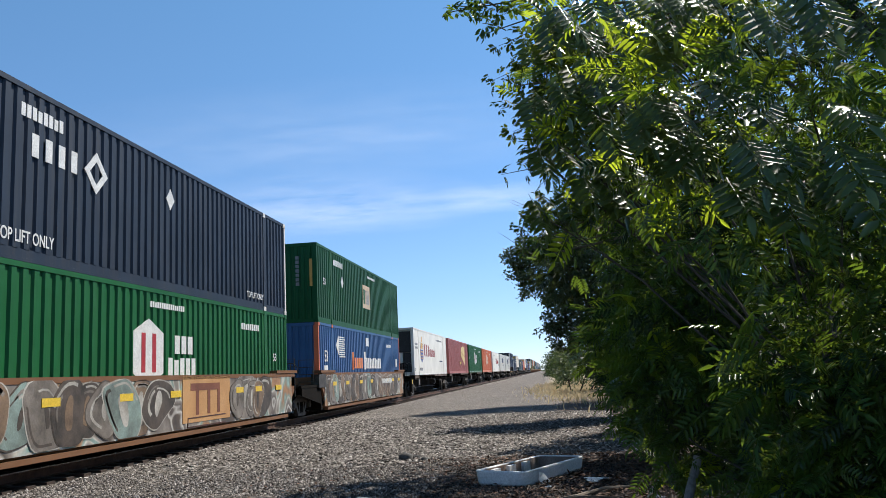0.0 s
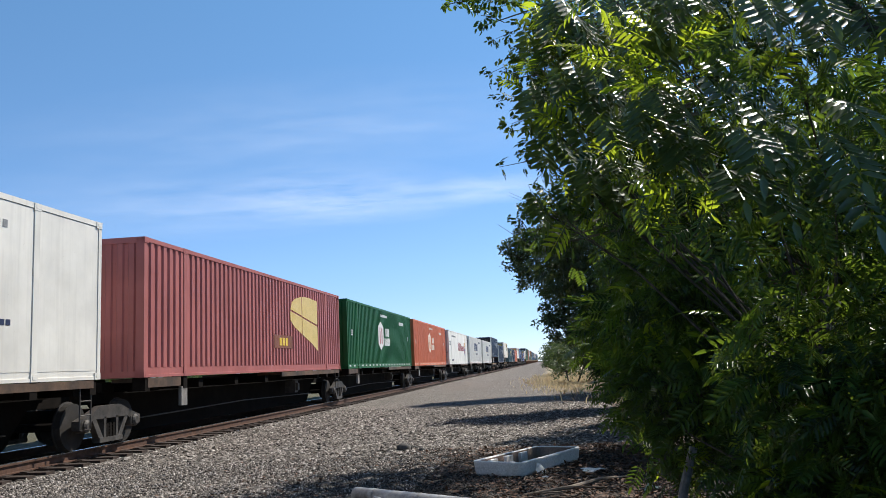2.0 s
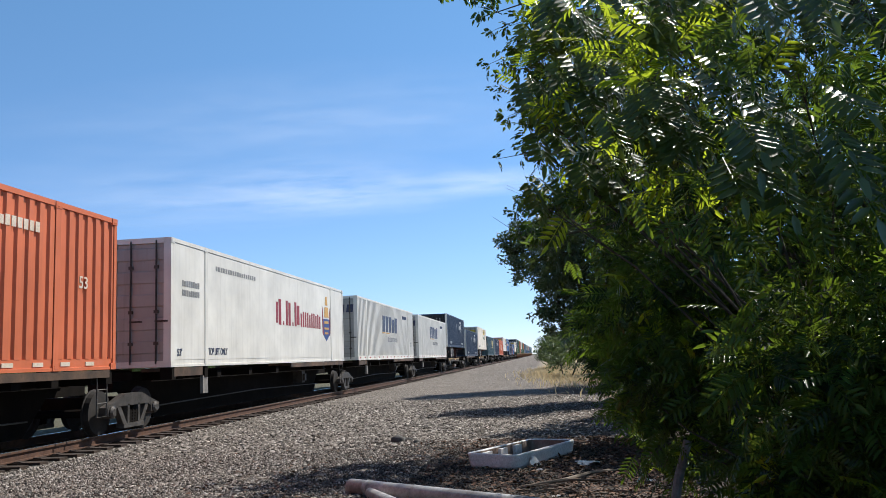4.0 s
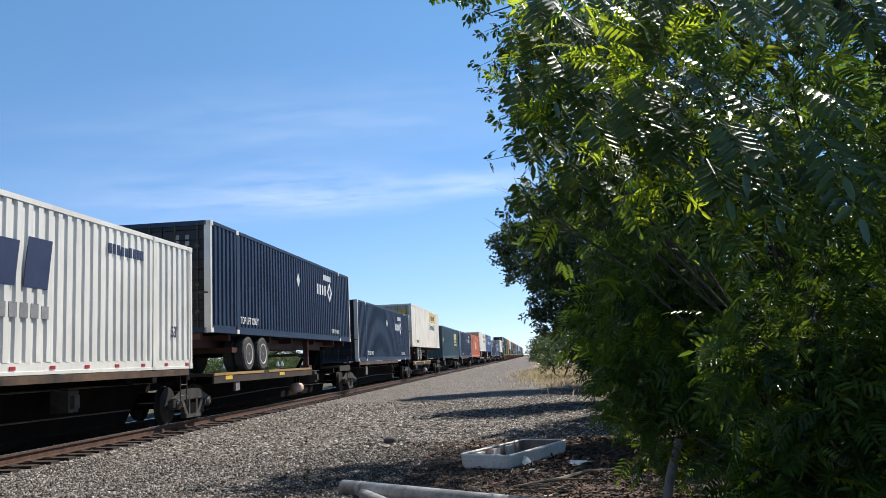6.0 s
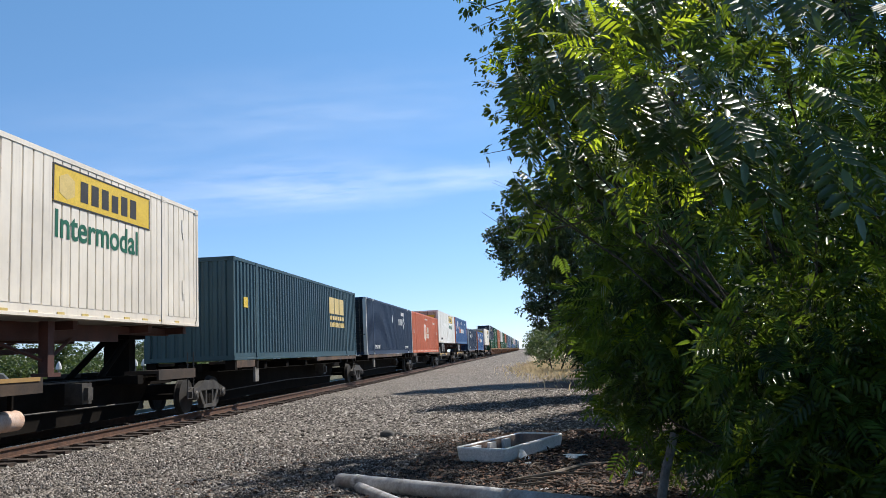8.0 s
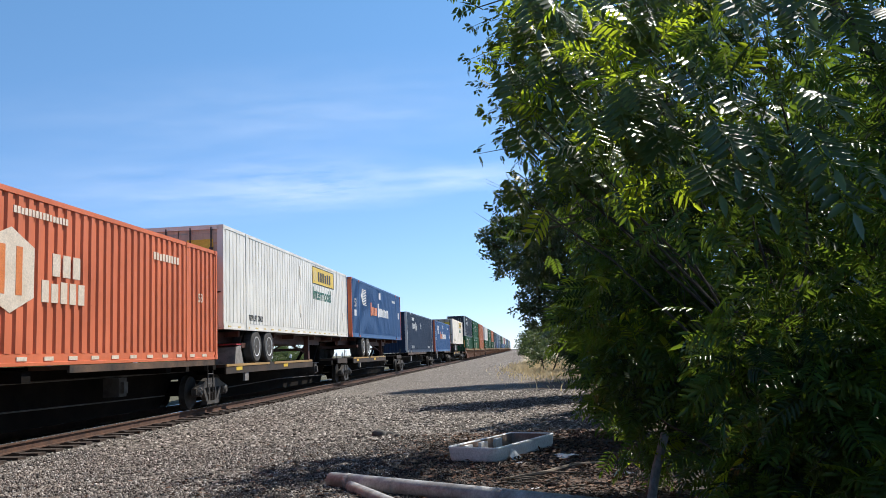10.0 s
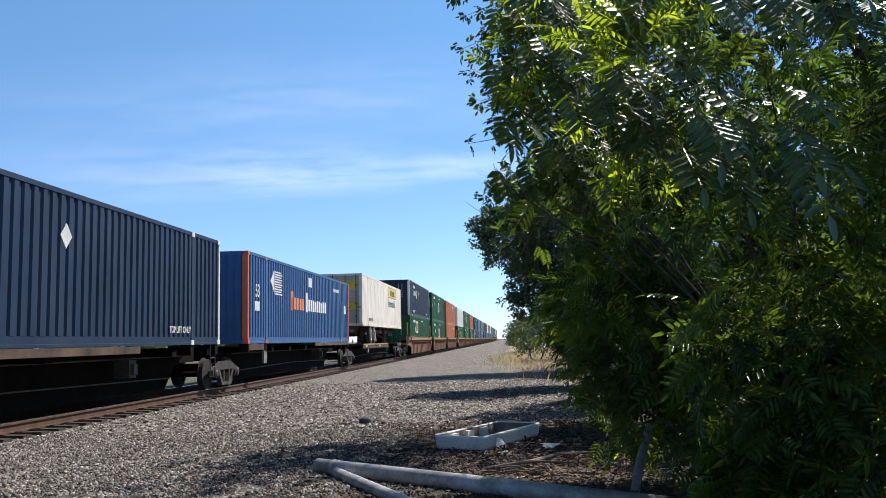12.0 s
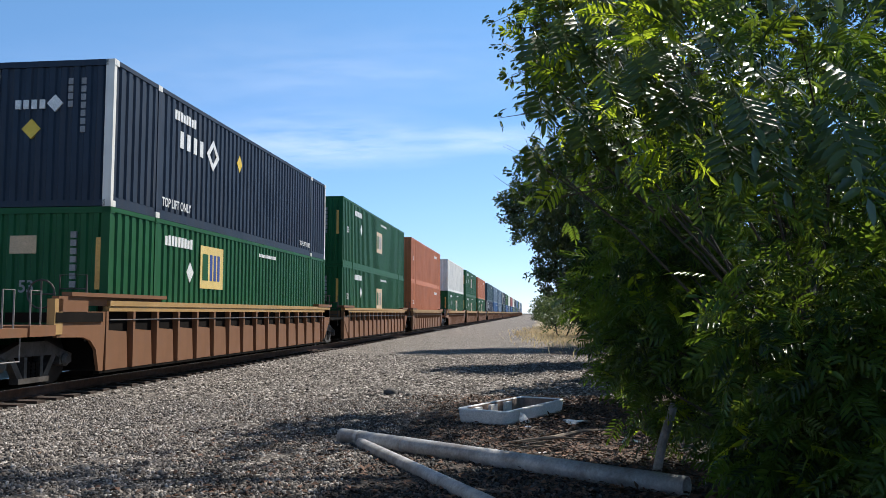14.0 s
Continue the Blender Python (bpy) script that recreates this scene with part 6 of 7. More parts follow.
def make_overhang():
    """Thin boughs with tufts of small leaves reaching over from above."""
    t = root("overhanging_tree", "tall thin-branched tree with tufts of small leaves", "tree", m=pose(4.3, 9.2, 0))
    g = Geo().tube([(0, 0, -0.1), (-0.05, 0, 2.5), (-0.3, 0, 4.6), (-0.9, 0.1, 5.6)], [0.16, 0.13, 0.1, 0.06], 10)
    part("trunk", g.mesh("trunk", BARK, True), t)
    tips = []
    for k, (dx, dz, ln) in enumerate(((-1, -0.02, 3.9), (-1, 0.05, 4.3), (-1, 0.14, 4.0), (-0.9, -0.12, 2.9), (-0.9, 0.3, 3.4))):
        a = Vector((-0.9, 0.1, 5.5))
        pts = [a + Vector((dx * ln * q, rng.uniform(-0.15, 0.15), dz * ln * q + 0.25 * math.sin(3 * q))) for q in (0, 0.25, 0.5, 0.75, 1.0)]
        b = Geo().tube(pts, [0.035, 0.024, 0.017, 0.012, 0.005], 6)
        for q in range(13):
            s = pts[1].lerp(pts[4], rng.random())
            e = s + Vector((rng.uniform(-0.5, 0.05), rng.uniform(-0.3, 0.3), rng.uniform(-0.16, 0.22)))
            b.tube([s, s.lerp(e, 0.5) + Vector((0, 0, 0.03)), e], [0.008, 0.006, 0.003], 4)
            tips += [e, s.lerp(e, 0.6)]
        part("bough", b.mesh("bough", TWIG), t)
    tpl = leaflets(3, 0.075, 0.034, 0.02, 0.6)
    blobs = [(tuple(e), (0.09, 0.09, 0.09)) for e in tips]
    crown("crown", blobs, tpl, 34, LEAF, t, "tufts of small leaves", shell=0.0)
    edge = []
    for k in range(46):
        z = 2.6 + 2.7 * rng.random()
        a = Vector((-4.02 + rng.uniform(-0.1, 0.2), -1.2 + rng.uniform(-0.3, 0.3), z))
        e = a + Vector((rng.uniform(-0.6, -0.15) - (0.25 if k % 9 == 0 else 0), rng.uniform(-0.2, 0.2), rng.uniform(-0.18, 0.14)))
        b = Geo().tube([a + Vector((1.3, 0.1, 0.25)), a, a.lerp(e, 0.5) + Vector((0, 0, 0.03)), e], [0.009, 0.007, 0.005, 0.002], 5)
        part("twig", b.mesh("twig", TWIG), t)
        edge += [(tuple(a.lerp(e, q)), (0.075, 0.075, 0.065)) for q in (0.25, 0.6, 1.0)]
    crown("edge_spray", edge, leaflets(3, 0.055, 0.024, 0.016, 0.6), 75, LEAFFINE, t, "tufts of small leaves", shell=0.0)
    high = [((-4.2, 3.8, 8.5), (1.1, 1.1, 0.55)), ((-2.8, 4.2, 8.9), (1.3, 1.2, 0.7)), ((-5.1, 3.0, 8.0), (0.8, 0.9, 0.35)), ((-4.1, 1.6, 7.2), (1.0, 0.9, 0.4))]
    # mostly unseen boughs, added to keep the sun off the near tree
    high += [((-0.4, -2.0, 2.2), (0.8, 0.6, 0.8)), ((-1.7, 0.3, 3.5), (0.9, 0.6, 0.9)), ((-1.9, -0.2, 2.6), (0.7, 0.5, 0.8)), ((-1.2, 0.2, 2.0), (0.9, 0.7, 0.9)), ((-0.6, -2.5, 5.4), (1.3, 1.0, 0.5)), ((-1.2, -2.1, 3.3), (0.9, 0.55, 0.7)), ((-0.5, -1.6, 2.4), (0.9, 0.5, 0.7))]
    deep = [((-2.4, 0.2, 3.6), (0.9, 0.5, 1.0)), ((-1.4, 0.2, 4.9), (1.0, 0.5, 1.0)), ((-2.2, 0.3, 5.1), (0.8, 0.4, 0.8)), ((-0.7, 0.1, 3.4), (1.0, 0.5, 1.1)),
            ((-0.1, 0.0, 5.2), (1.1, 0.5, 1.1)), ((-1.6, 0.2, 2.3), (1.0, 0.5, 0.9)), ((-1.3, 0.2, 6.0), (1.2, 0.5, 0.6)), ((-2.8, 0.3, 2.6), (0.6, 0.4, 0.7)), ((0.4, -0.4, 2.4), (1.0, 0.5, 1.2)),
            ((-2.9, 0.3, 4.2), (0.6, 0.4, 0.9)), ((-3.4, 0.4, 3.6), (0.5, 0.4, 0.9)), ((-3.3, 0.4, 4.8), (0.45, 0.4, 0.6))]
    small = leaflets(4, 0.085, 0.03, 0.034, plain=True)
    # dark-coloured backing stands for shade; plain leaves lie over its skin
    crown("deep_crown", deep, small, 42, LEAFSHADE, t, "dark shaded leaves", shell=0.0)
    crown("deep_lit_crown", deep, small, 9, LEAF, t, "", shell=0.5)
    limbs(t, (0, 0, 0), high, 0.09, 6, "bough")
    crown("high_crown", high[:4], leaflets(5, 0.12, 0.042, 0.05), 7, LEAF, t, "thin leafy top", shell=0.0)
    crown("shade_crown", high[4:], leaflets(5, 0.12, 0.042, 0.05), 16, LEAF, t, "leafy boughs", shell=0.0)


def make_shade_tree():
    # added behind nearer trees to widen the shade on the ground
    t = root("background_tree", "dense leafy tree between two others", "tree", m=pose(3.3, 19.6, 0))
    blobs = [((-0.6, -0.5, 3.8), (1.2, 1.3, 1.2)), ((0.0, 0.4, 2.0), (1.2, 1.3, 1.5)), ((0.2, 0.0, 5.3), (1.3, 1.4, 1.3)), ((-0.8, 0.6, 2.4), (0.7, 0.9, 1.0))]
    g = Geo().tube([(0, 0, -0.1), (0.05, 0.0, 1.5), (-0.1, 0.1, 3.2), (0.0, 0.1, 5.0)], [0.2, 0.16, 0.13, 0.07], 10)
    part("trunk", g.mesh("trunk", BARK, True), t)
    limbs(t, (0, 0, 0), blobs, 0.13, 5)
    crown("crown", blobs, leaflets(4, 0.14, 0.05, 0.05, plain=True), 26, LEAFMID, t, "dense green leaves", shell=0.2)


def make_second_tree():
    t = root("background_tree", "leafy tree farther along the ballast edge", "tree", m=pose(2.6, 25.6, 0))
    inv = Vector((2.6, 25.6, 0))
    blobs = [(tuple(Vector(c) - inv), r) for c, r in SECOND_BLOBS]
    g = Geo().tube([(0, 0, -0.1), (0.05, 0.0, 1.5), (-0.1, 0.1, 3.2), (0.0, 0.1, 5.0)], [0.2, 0.16, 0.13, 0.07], 10)
    part("trunk", g.mesh("trunk", BARK, True), t)
    limbs(t, (0, 0, 0), blobs, 0.13, 5)
    crown("crown", blobs, leaflets(4, 0.16, 0.06, 0.06, plain=True), 30, LEAFMID, t, "dense green leaves", shell=0.2)


def simple_leaf():
    v = np.array([(0, 0, 0), (0.5, 0.45, 0.12), (0, 1, -0.1), (-0.5, 0.45, 0.12)], float)
    return v, np.array([(0, 1, 2, 3)])


def make_mid_tree():
    t = root("broadleaf_tree", "dark broadleaf tree leaning over the ballast", "tree", m=pose(3.0, 37.5, 0))
    inv = Vector((3.0, 37.5, 0))
    blobs = [(tuple(Vector(c) - inv), r) for c, r in MID_BLOBS]
    g = Geo().tube([(0, 0, -0.1), (-0.1, 0, 2), (-0.3, 0, 4.5), (0.2, 0, 7)], [0.3, 0.24, 0.18, 0.1], 10)
    part("trunk", g.mesh("trunk", BARK, True), t)
    limbs(t, (0, 0, 0), blobs, 0.2, 6)
    v, f = simple_leaf()
    sub = []
    for c, r in blobs:
        n = int(26 * (r[0] * r[1] + r[1] * r[2] + r[0] * r[2]) ** 0.75)
        p, d = in_blob(c, r, n, 0.35)
        sub += [(tuple(q), (0.26, 0.26, 0.2)) for q in p]
    crown("crown", sub, (v * (0.085, 0.15, 0.1), f), 50, LEAFMID, t, "dark green small leaves", shell=0.0)
    # paler material on every third clump paints the sunlit specks
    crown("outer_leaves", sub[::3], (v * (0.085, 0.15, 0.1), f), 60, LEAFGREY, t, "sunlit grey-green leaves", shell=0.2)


def bush(name, label, x, y, blobs, material, leaf, density, category="bush", clump=0.3, group=""):
    t = root(name, label, category, group, m=pose(x, y, 0))
    g = Geo()
    for c, r in blobs:
        for k in range(4):
            g.tube([(c[0] * 0.3, c[1] * 0.3, -0.05), (c[0] * 0.7, c[1] * 0.7, c[2] * 0.6), (c[0] + rng.uniform(-0.5, 0.5) * r[0], c[1], c[2] + rng.uniform(0, 0.6) * r[2])], [0.05, 0.035, 0.01], 5)
    part("stems", g.mesh("stems", BARK), t)
    v, f = simple_leaf()
    sub = []
    for c, r in blobs:
        n = int(density * (r[0] * r[1] + r[1] * r[2] + r[0] * r[2]))
        p, d = in_blob(c, r, n, 0.3)
        sub += [(tuple(q), (clump, clump, clump * 0.8)) for q in p]
    crown("crown", sub, (v * (0.55 * leaf, leaf, 0.7 * leaf), f), 26 / (leaf / 0.12), material, t, "", shell=0.0)
    return t


def make_far_plants():
    bush("roadside_shrub", "dusty green shrub in dry grass by the track", 1.3, 49.0, [((-0.3, 2.0, 1.2), (1.3, 0.9, 1.0)), ((0.9, -2.0, 1.5), (1.6, 1.2, 1.5)), ((2.6, 0, 2.2), (1.9, 2, 2.2))], LEAFGREY, 0.16, 14)
    bush("roadside_shrub", "low green shrub farther along the track", 1.0, 72.0, [((-0.4, 0, 1.5), (1.3, 1.2, 1.3)), ((1.6, 1, 2.6), (2.2, 2, 2.5))], LEAFFAR, 0.2, 10)
    for k, (x, y, h) in enumerate(((2.0, 95, 4.0), (1.8, 125, 5.0), (1.0, 165, 6.0), (3.5, 210, 8.0), (5.0, 280, 9.0), (12.0, 80, 7.0), (14, 55, 8), (10, 24, 8))):
        bush("far_tree", "far green tree along the railway", x, y, [((0, 0, h * 0.45), (h * 0.4, h * 0.4, h * 0.42)), ((h * 0.3, h * 0.2, h * 0.6), (h * 0.34, h * 0.34, h * 0.36)), ((-h * 0.12, 0, h * 0.25), (h * 0.3, h * 0.3, h * 0.25))],
             LEAFFAR, 0.3, 5, "tree", 0.55, "far trees beside the track")
    # trees across the tracks, seen under the trailers
    for k in range(26):
        y = 20 + k * 9 + rng.uniform(-3, 3)
        x = -44 - rng.uniform(0, 10) - 0.05 * y
        h = rng.uniform(4.2, 7.5)
        bush("opposite_tree", "green tree across the tracks", x, y, [((0, 0, h * 0.5), (h * 0.38, h * 0.42, h * 0.45)), ((h * 0.1, h * 0.35, h * 0.35), (h * 0.34, h * 0.36, h * 0.34)), ((0, -h * 0.35, h * 0.3), (h * 0.3, h * 0.34, h * 0.3))],
             rng.choice((LEAFFAR, LEAFFAR, LEAFGREY)), 0.34, 3.2, "tree", 0.6, "trees across the tracks")
    for k in range(52):
        y = 14 + k * 4.6 + rng.uniform(-1, 1)
        h = rng.uniform(2.2, 3.6)
        bush("opposite_bush", "tangled green bush across the tracks", -37 - rng.uniform(0, 4) - 0.08 * y, y,
             [((0, 0, h * 0.42), (1.5, 2.4, h * 0.45)), ((0.4, 1.6, h * 0.6), (1.1, 1.3, h * 0.42)), ((0.3, -1.5, h * 0.35), (1.1, 1.4, h * 0.35))],
             rng.choice((LEAFFAR, LEAFFAR, LEAFGREY)), 0.3, 3.4, "bush", 0.5, "bushes across the tracks")
    # small white markers before them
    me_post = Geo().tube([(0, 0, 0), (0, 0, 1.45)], [0.05, 0.05], 8).mesh("post", POSTMAT)
    me_cap = Geo().tube([(0, 0, 1.45), (0, 0, 1.62), (0, 0, 1.8), (0, 0, 1.92)], [0.17, 0.16, 0.1, 0.03], 10).mesh("cap", MARKWHITE)
    for k in range(16):
        y = 30 + k * 7.5 + rng.uniform(-2.5, 2.5)
        p = root("marker_post", "small white-capped post across the tracks", "post", "posts across the tracks", pose(-27 + rng.uniform(-1, 1), y, 0))
        part("post", me_post, p)
        part("cap", me_cap, p, "white cap")


def make_parked_car():
    """A silver saloon parked across the tracks, glimpsed under the trailers."""
    c = root("parked_car", "silver saloon car parked across the tracks", "car", m=pose(-25.2, 36.2, 0))
    low = [(-2.25, 0.32), (2.2, 0.32), (2.28, 0.6), (2.15, 0.78), (1.2, 0.92), (-1.5, 0.95), (-2.2, 0.9), (-2.3, 0.6)]
    part("body", Geo().prism_x(low, -0.88, 0.88).mesh("body", CARPAINT), c)
    cab = [(-1.75, 0.952), (1.05, 0.922), (0.3, 1.40), (-0.3, 1.46), (-1.0, 1.42)]
    part("cabin", Geo().prism_x(cab, -0.74, 0.74).mesh("cabin", CARPAINT), c)
    for pane in ([(-1.35, 0.98), (-0.45, 0.98), (-0.45, 1.38), (-0.95, 1.36)], [(-0.37, 0.98), (0.8, 0.96), (0.22, 1.34), (-0.37, 1.38)]):
        for x0, x1 in ((0.735, 0.75), (-0.75, -0.735)):
            part("window", Geo().prism_x(pane, x0, x1).mesh("window", BLACK), c, "dark side window")
    for y in (-1.4, 1.4):
        for x in (-0.8, 0.8):
            w = part("wheel", cached("carwheel", lambda: Geo().turned_x([(-0.1, 0.2), (-0.1, 0.32), (0.1, 0.32), (0.1, 0.2), (0.06, 0.18)], 0, 0, 18).mesh("wheel", RUBBER)), c)
            w.location = (x, y, 0.32)


def blades(name, x0, x1, y0, y1, n, h, material, label):
    p = np.stack([nrng.normal((x0 + x1) / 2, (x1 - x0) / 3.2, n), nrng.normal((y0 + y1) / 2, (y1 - y0) / 3.6, n), np.zeros(n)], 1)
    v = np.array([(-0.012, 0, 0), (0.012, 0, 0), (0.006, 0.0, 0.6), (0.0, 0.06, 1.0)], float)
    v[:, :2] *= 1.6
    a = nrng.uniform(0, 6.28, n)
    hh = h * nrng.uniform(0.4, 1.2, n)
    lean = nrng.normal(0, 0.3, (n, 2))
    w = np.empty((n, 4, 3))
    w[..., 0] = v[:, 0] * np.cos(a)[:, None] - v[:, 1] * np.sin(a)[:, None] + lean[:, :1] * v[:, 2] ** 2 * hh[:, None]
    w[..., 1] = v[:, 0] * np.sin(a)[:, None] + v[:, 1] * np.cos(a)[:, None] + lean[:, 1:] * v[:, 2] ** 2 * hh[:, None]
    w[..., 2] = v[:, 2] * hh[:, None]
    w += p[:, None]
    f = (np.array([(0, 1, 2, 3)])[None] + (np.arange(n) * 4)[:, None, None]).reshape(-1, 4)
    tagged(new(name, array_mesh(name, w.reshape(-1, 3), f, material)), label, "grass", kind="stuff")


# ---- loose things on the ground ----
def make_tray():
    """A long shallow moulded tray, its near end square to its long sides, one side torn."""
    a, b, c = Vector((-1.10, 11.37, 0)), Vector((-0.43, 11.05, 0)), Vector((0.39, 12.49, 0))
    u = (b - a).normalized()
    w = Vector((-u.y, u.x, 0))
    W, L, H = 0.76, 1.95, 0.2
    m = Matrix.Translation((a.x, a.y, 0.01)) @ Matrix(((u.x, w.x, 0, 0), (u.y, w.y, 0, 0), (0, 0, 1, 0), (0, 0, 0, 1)))
    t = root("plastic_tray", "weathered white moulded trough lying on the gravel", "trough", m=m)

    def ring(inset, z, rad, n=6):
        out = []
        for cx, cy, st in ((W - inset - rad, inset + rad, -90), (W - inset - rad, L - inset - rad, 0), (inset + rad, L - inset - rad, 90), (inset + rad, inset + rad, 180)):
            for k in range(n):
                an = radians(st + 90 * k / (n - 1))
                out.append((cx + rad * math.cos(an), cy + rad * math.sin(an), z))
        return out
    rings = [ring(0.03, 0, 0.09), ring(0.012, 0.05, 0.1), ring(0.0, H - 0.03, 0.1), ring(-0.006, H - 0.012, 0.105), ring(0.0, H, 0.1), ring(0.03, H, 0.08), ring(0.038, H - 0.015, 0.075)]
    g = Geo()
    n = len(rings[0])
    for r in rings:
        g.v += [(x, y, z + 0.006 * math.sin(3 * y + 5 * x)) for x, y, z in r]
    for k in range(len(rings) - 1):
        g.f += [(k * n + i, k * n + (i + 1) % n, (k + 1) * n + (i + 1) % n, (k + 1) * n + i) for i in range(n)]
    g.f.append(tuple(range(n))[::-1])
    part("shell", g.mesh("shell", PLASTIC, True), t)
    g = Geo()
    inner = [ring(0.038, H - 0.015, 0.075), ring(0.07, 0.03, 0.06)]
    for r in inner:
        g.v += r
    g.f += [(i, (i + 1) % n, n + (i + 1) % n, n + i) for i in range(n)] + [tuple(range(n, 2 * n))]
    part("lining", g.mesh("lining", TRAYIN), t, "brown-stained inside")
    for y in (0.35, 0.8, 1.25):
        part("rib", Geo().box(0.06, 0.11, y, y + 0.2, 0.03, H - 0.03).mesh("rib", PLASTIC), t)
    g = Geo()
    g.add([(W + 0.008, 0.42, 0.15), (W + 0.03, 0.5, 0.12), (W + 0.1, 0.55, 0.01), (W + 0.06, 0.38, 0.0), (W + 0.012, 0.36, 0.06)], [(0, 1, 2, 3, 4)])
    part("torn_flap", g.mesh("torn_flap", PLASTIC), t, "torn flap of the side")


def make_pipes():
    a, b = Vector((-2.24, 9.48, 0.09)), Vector((1.22, 7.04, 0.09))
    d = (b - a).normalized()
    n, R = 18, 0.088

    def tube_shell(a, b, R, r, name):
        g = Geo()
        d = (b - a).normalized()
        side = d.cross(Vector((0, 0, 1))).normalized()
        up = side.cross(d)
        ringp = lambda q, rad: [q + rad * (side * math.cos(2 * math.pi * i / n) + up * math.sin(2 * math.pi * i / n)) for i in range(n)]
        for q, rad in ((a + d * 0.3, r), (a, r), (a, R), (a.lerp(b, 0.5), R), (b, R), (b, r), (b - d * 0.3, r)):
            g.v += [tuple(p) for p in ringp(q, rad)]
        for k in range(6):
            g.f += [(k * n + i, (k + 1) * n + i, (k + 1) * n + (i + 1) % n, k * n + (i + 1) % n) for i in range(n)]
        g.f.append(tuple(range(n)))
        g.f.append(tuple(range(6 * n, 7 * n))[::-1])
        return g.mesh(name, PIPE, True)
    p = root("steel_pipe", "long grey galvanised pipe lying on the ground", "pipe")
    part("pipe_shell", tube_shell(a, b, R, R - 0.012, "pipe_shell"), p)
    band = Geo().tube([a + d * 0.27, a + d * 0.33], [R + 0.006, R + 0.006], 18).tube([a + d * 1.0, a + d * 1.02], [R + 0.004, R + 0.004], 18)
    part("joint_band", band.mesh("joint_band", PIPE), p)
    p2 = root("steel_pipe", "second grey pipe lying across beneath the first", "pipe")
    part("pipe_shell", tube_shell(Vector((-1.95, 9.15, 0.06)), Vector((0.1, 5.6, 0.06)), 0.062, 0.052, "pipe_shell"), p2)


def make_small_things():
    g = Geo().tube([(1.10, 8.08, -0.1), (1.19, 8.1, 0.3), (1.31, 8.16, 0.64)], [0.045, 0.043, 0.04], 10)
    tagged(new("wooden_stake", g.mesh("wooden_stake", POSTMAT)), "grey leaning stake at the foot of the tree", "stake")
    g = Geo().tube([(-0.35, 9.55, 0.03), (0.2, 9.85, 0.06), (0.55, 10.5, 0.05), (1.0, 10.8, 0.03)], [0.015, 0.025, 0.022, 0.012], 7).tube([(0.2, 9.85, 0.06), (0.7, 9.8, 0.05)], [0.015, 0.006], 6)
    tagged(new("fallen_branch", g.mesh("fallen_branch", DEADWOOD)), "dead fallen branch on the litter", "branch")
    for k in range(16):
        x, y, a, l = rng.uniform(-0.6, 1.7), rng.uniform(8.3, 11.8), rng.uniform(0, 6.28), rng.uniform(0.15, 0.6)
        q = Geo().tube([(x, y, 0.025), (x + l * math.cos(a) * 0.5, y + l * math.sin(a) * 0.5, 0.05), (x + l * math.cos(a), y + l * math.sin(a), 0.03)], [0.007, 0.009, 0.004], 5)
        tagged(new("dead_twig", q.mesh("dead_twig", DEADWOOD)), "dead twig lying on leaf litter", "twig", "twigs on the litter")
    for x, y, s in ((0.5, 11.4, 1.0), (0.05, 8.95, 0.5), (1.15, 9.9, 0.45), (-0.12, 11.0, 0.4), (1.0, 10.4, 0.4), (0.62, 11.55, 0.6)):
        g = Geo()
        pts = [(0.14 * s * math.cos(q) * rng.uniform(0.7, 1.2), 0.12 * s * math.sin(q) * rng.uniform(0.7, 1.2), 0.02 + 0.05 * s * rng.random()) for q in np.linspace(0, 5.6, 7)]
        g.v = [(0, 0, 0.07 * s)] + pts + [(px, py, pz - 0.008) for px, py, pz in pts]
        g.f = [(0, i + 1, (i + 1) % 7 + 1) for i in range(7)] + [(i + 1, i + 8, (i + 1) % 7 + 8, (i + 1) % 7 + 1) for i in range(7)]
        ob = new("plastic_scrap", g.mesh("plastic_scrap", PLASTIC))
        ob.matrix_world = pose(x, y, 0.0, 0, 0, rng.uniform(0, 360))
        tagged(ob, "crumpled scrap of white plastic on the litter", "scrap", "scraps on the ground")
    for x, y, s in ((-2.68, 15.06, 0.14), (-2.5, 15.2, 0.09), (-2.3, 14.9, 0.07)):
        v = ICO_V * np.array((s * 1.5, s, s * 0.7)) * nrng.uniform(0.8, 1.15, (len(ICO_V), 1))
        ob = new("dark_rock", array_mesh("dark_rock", v, ICO_F, STONE))
        ob.matrix_world = pose(x, y, s * 0.3, 0, 0, rng.uniform(0, 360))
        tagged(ob, "dark lump of rock on the ballast", "rock")
    # fallen leaves and litter beneath the trees
    n = 13000
    p = np.stack([1.6 - np.abs(nrng.normal(0, 2.2, n)), nrng.uniform(6.2, 15, n), nrng.uniform(0.015, 0.045, n)], 1)
    out = nrng.normal(0, 1, (n, 3))
    out[:, 2] *= 0.15
    v, f = simple_leaf()
    v, f = spread((v * (0.035, 0.07, 0.05), f), p, out, nrng.uniform(0.5, 1.3, n), nrng.uniform(-0.5, 0.5, n))
    tagged(new("leaf_litter", array_mesh("leaf_litter", v, f, LITTER)), "brown fallen leaves under the trees", "litter", kind="stuff")


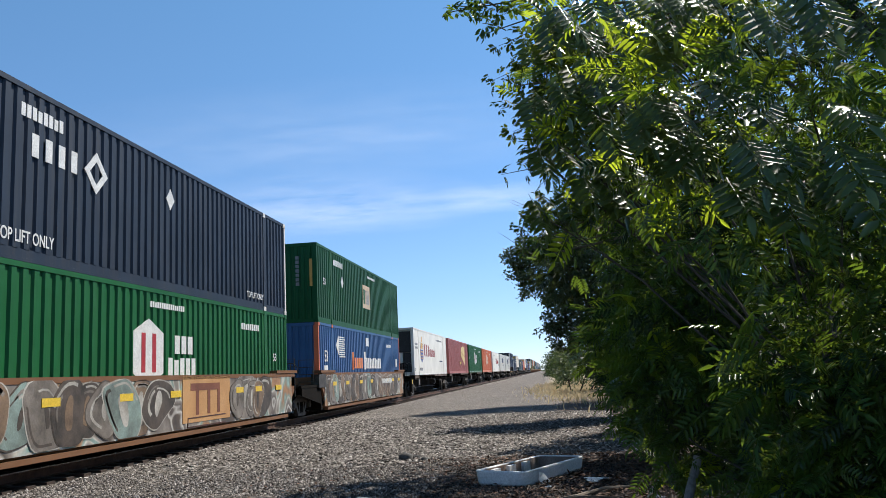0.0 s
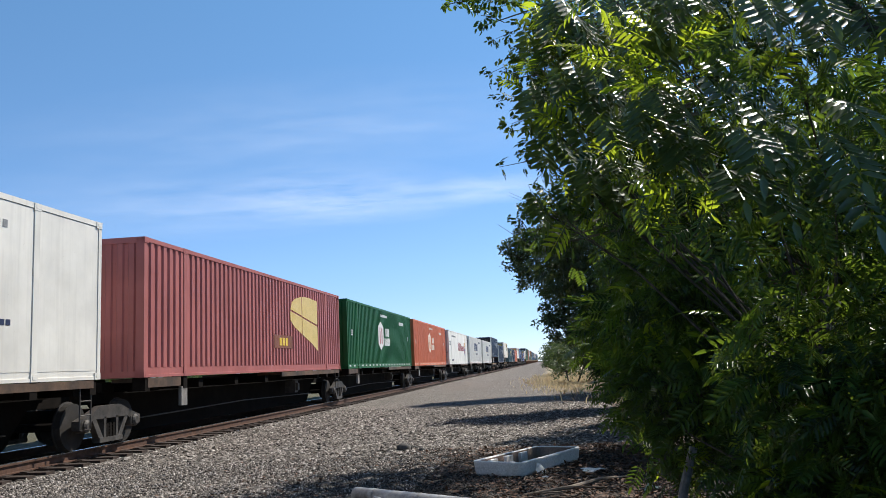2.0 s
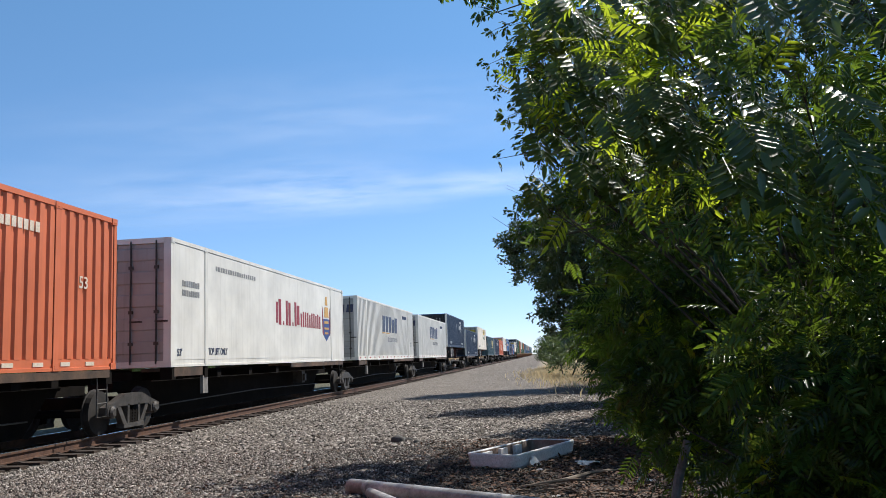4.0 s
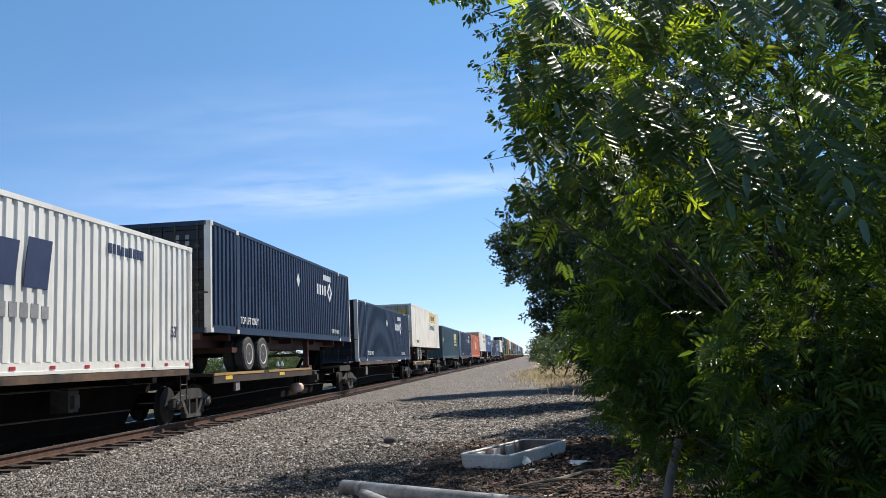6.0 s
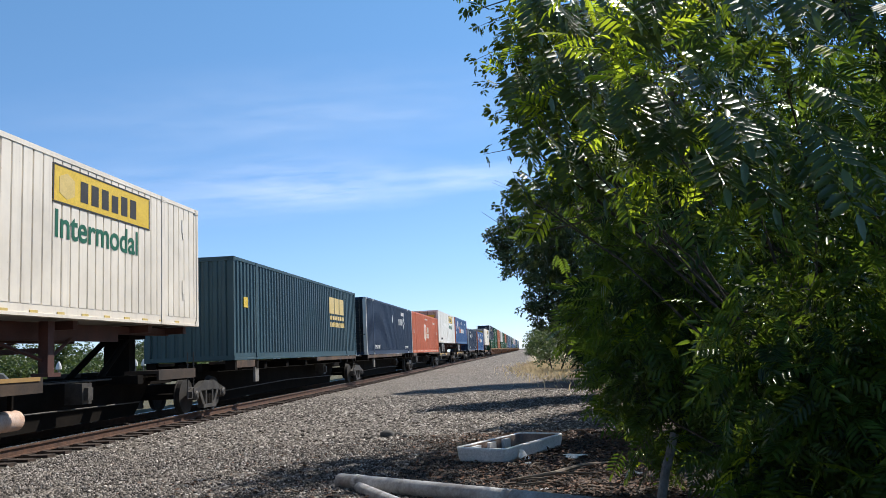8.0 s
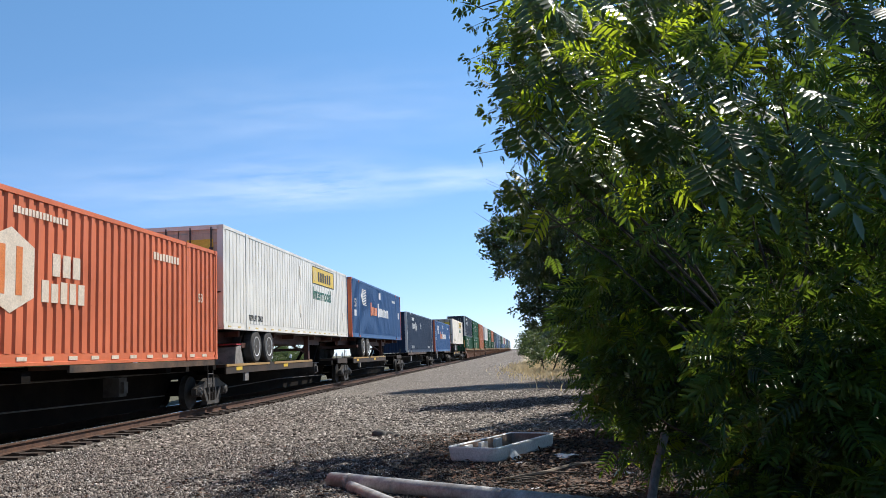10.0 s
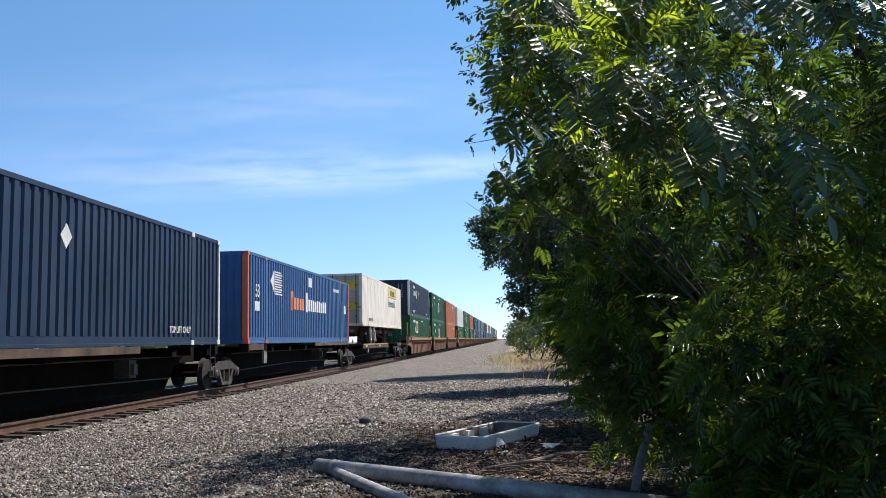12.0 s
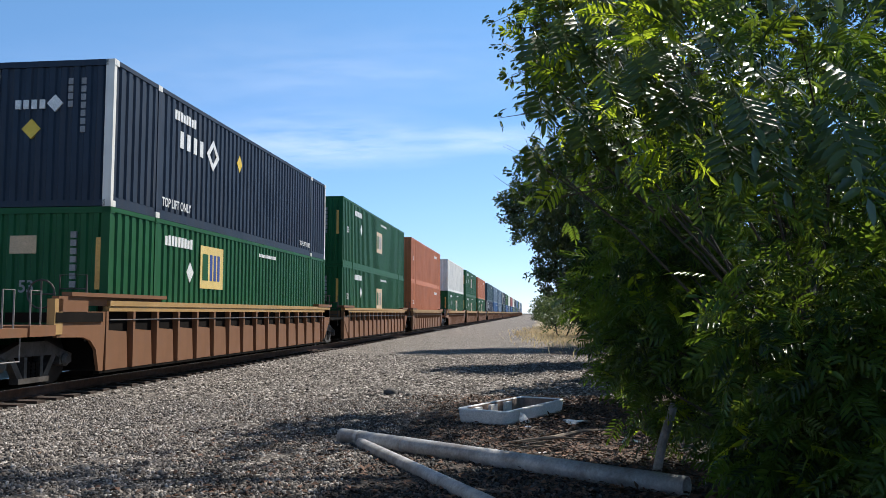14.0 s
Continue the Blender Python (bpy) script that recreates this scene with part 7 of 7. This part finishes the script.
def make_cloud():
    """A thin high veil of cirrus, far beyond everything."""
    m, nd, ln, p = nodes("cirrus")
    n = noise_node(nd, ln, 0.005, 8, (0.45, 0.8, 1.0), 0.72)
    tc = nd.new("ShaderNodeTexCoord")
    total = None
    for (x, y), (rx, ry), top in (((-760, 3300), (620, 700), 0.42), ((-150, 3300), (330, 330), 0.42), ((-1500, 3300), (900, 900), 0.2), ((-600, 2300), (1100, 520), 0.16)):
        mp = nd.new("ShaderNodeMapping")
        mp.vector_type = "TEXTURE"
        mp.inputs["Location"].default_value = (x, y, 700)
        mp.inputs["Scale"].default_value = (rx, ry, 1)
        ln(tc.outputs["Object"], mp.inputs[0])
        g = nd.new("ShaderNodeTexGradient")
        g.gradient_type = "SPHERICAL"
        ln(mp.outputs[0], g.inputs[0])
        k = nd.new("ShaderNodeMath")
        k.operation = "MULTIPLY"
        k.inputs[1].default_value = top
        ln(g.outputs["Fac"], k.inputs[0])
        if total is None:
            total = k.outputs[0]
        else:
            s = nd.new("ShaderNodeMath")
            s.operation = "ADD"
            ln(total, s.inputs[0])
            ln(k.outputs[0], s.inputs[1])
            total = s.outputs[0]
    nr = nd.new("ShaderNodeMapRange")
    nr.inputs[1].default_value, nr.inputs[2].default_value = 0.3, 0.78
    ln(n.outputs[0], nr.inputs[0])
    r = nd.new("ShaderNodeMath")
    r.operation = "MULTIPLY"
    ln(nr.outputs[0], r.inputs[0])
    ln(total, r.inputs[1])
    tr, wh, mx = nd.new("ShaderNodeBsdfTransparent"), nd.new("ShaderNodeBsdfTranslucent"), nd.new("ShaderNodeMixShader")
    wh.inputs[0].default_value = (0.9, 0.9, 0.9, 1)
    ln(r.outputs[0], mx.inputs[0])
    ln(tr.outputs[0], mx.inputs[1])
    ln(wh.outputs[0], mx.inputs[2])
    ln(mx.outputs[0], nd["Material Output"].inputs[0])
    g = Geo().add([(-4000, 900, 700), (3000, 900, 700), (3000, 4600, 700), (-4000, 4600, 700)], [(0, 1, 2, 3)])
    tagged(new("cloud_backdrop", g.mesh("cloud_backdrop", m)), "thin white cirrus veil in a blue sky", "cloud", kind="structure")


make_ground()
make_track()
make_train()
make_tray()
make_pipes()
make_near_tree()
make_back_tree()
make_overhang()
make_second_tree()
make_shade_tree()
make_mid_tree()
make_far_plants()
make_parked_car()
make_small_things()
make_cloud()
blades("dry_grass", 0.2, 4.6, 44, 80, 14000, 0.28, DRY, "bleached dry grass along the ballast edge")
stones("ballast_stones", -8.0, -1.7, 6.2, 14.0, 61000, 0.0195, "grey broken ballast stones")
stones("stained_shade_stones", -3.6, 0.9, 6.2, 15.0, 33000, 0.018, "soil-stained stones among leaf litter", material=DIRTYSHADE)
stones("far_ballast_stones", -8.05, 1.9, 14.0, 30.0, 48000, 0.034, "grey broken ballast stones farther off", coarse=True)
stones("track_ballast", -11.5, -7.6, 8.0, 30.0, 12000, 0.026, "dark ballast stones between the ties", coarse=True)


def motions():
    """The train runs at an even speed towards the camera and past it."""
    for ob, s, z in RIDES:
        walk(ob, [(t, pose(TRACK, s - SPEED * t, z)) for t in (0.0, 7.0, 14.0)])
    # sprays of leaves stir in the breeze
    for k, (ob, c) in enumerate(SWAYS):
        a, b = 1.1 * c[0] + 0.7 * c[1], 1.7 * c[2] + 0.3 * k
        walk(ob, [(t, pose(c[0] + 0.016 * math.sin(2.1 * t + a), c[1] + 0.012 * math.sin(1.6 * t + b), c[2] + 0.014 * math.sin(2.7 * t + a + b),
                           2.2 * math.sin(2.4 * t + b), 2.0 * math.sin(1.9 * t + a), 1.6 * math.sin(1.3 * t + a))) for t in [q * 0.5 for q in range(29)]])


motions()
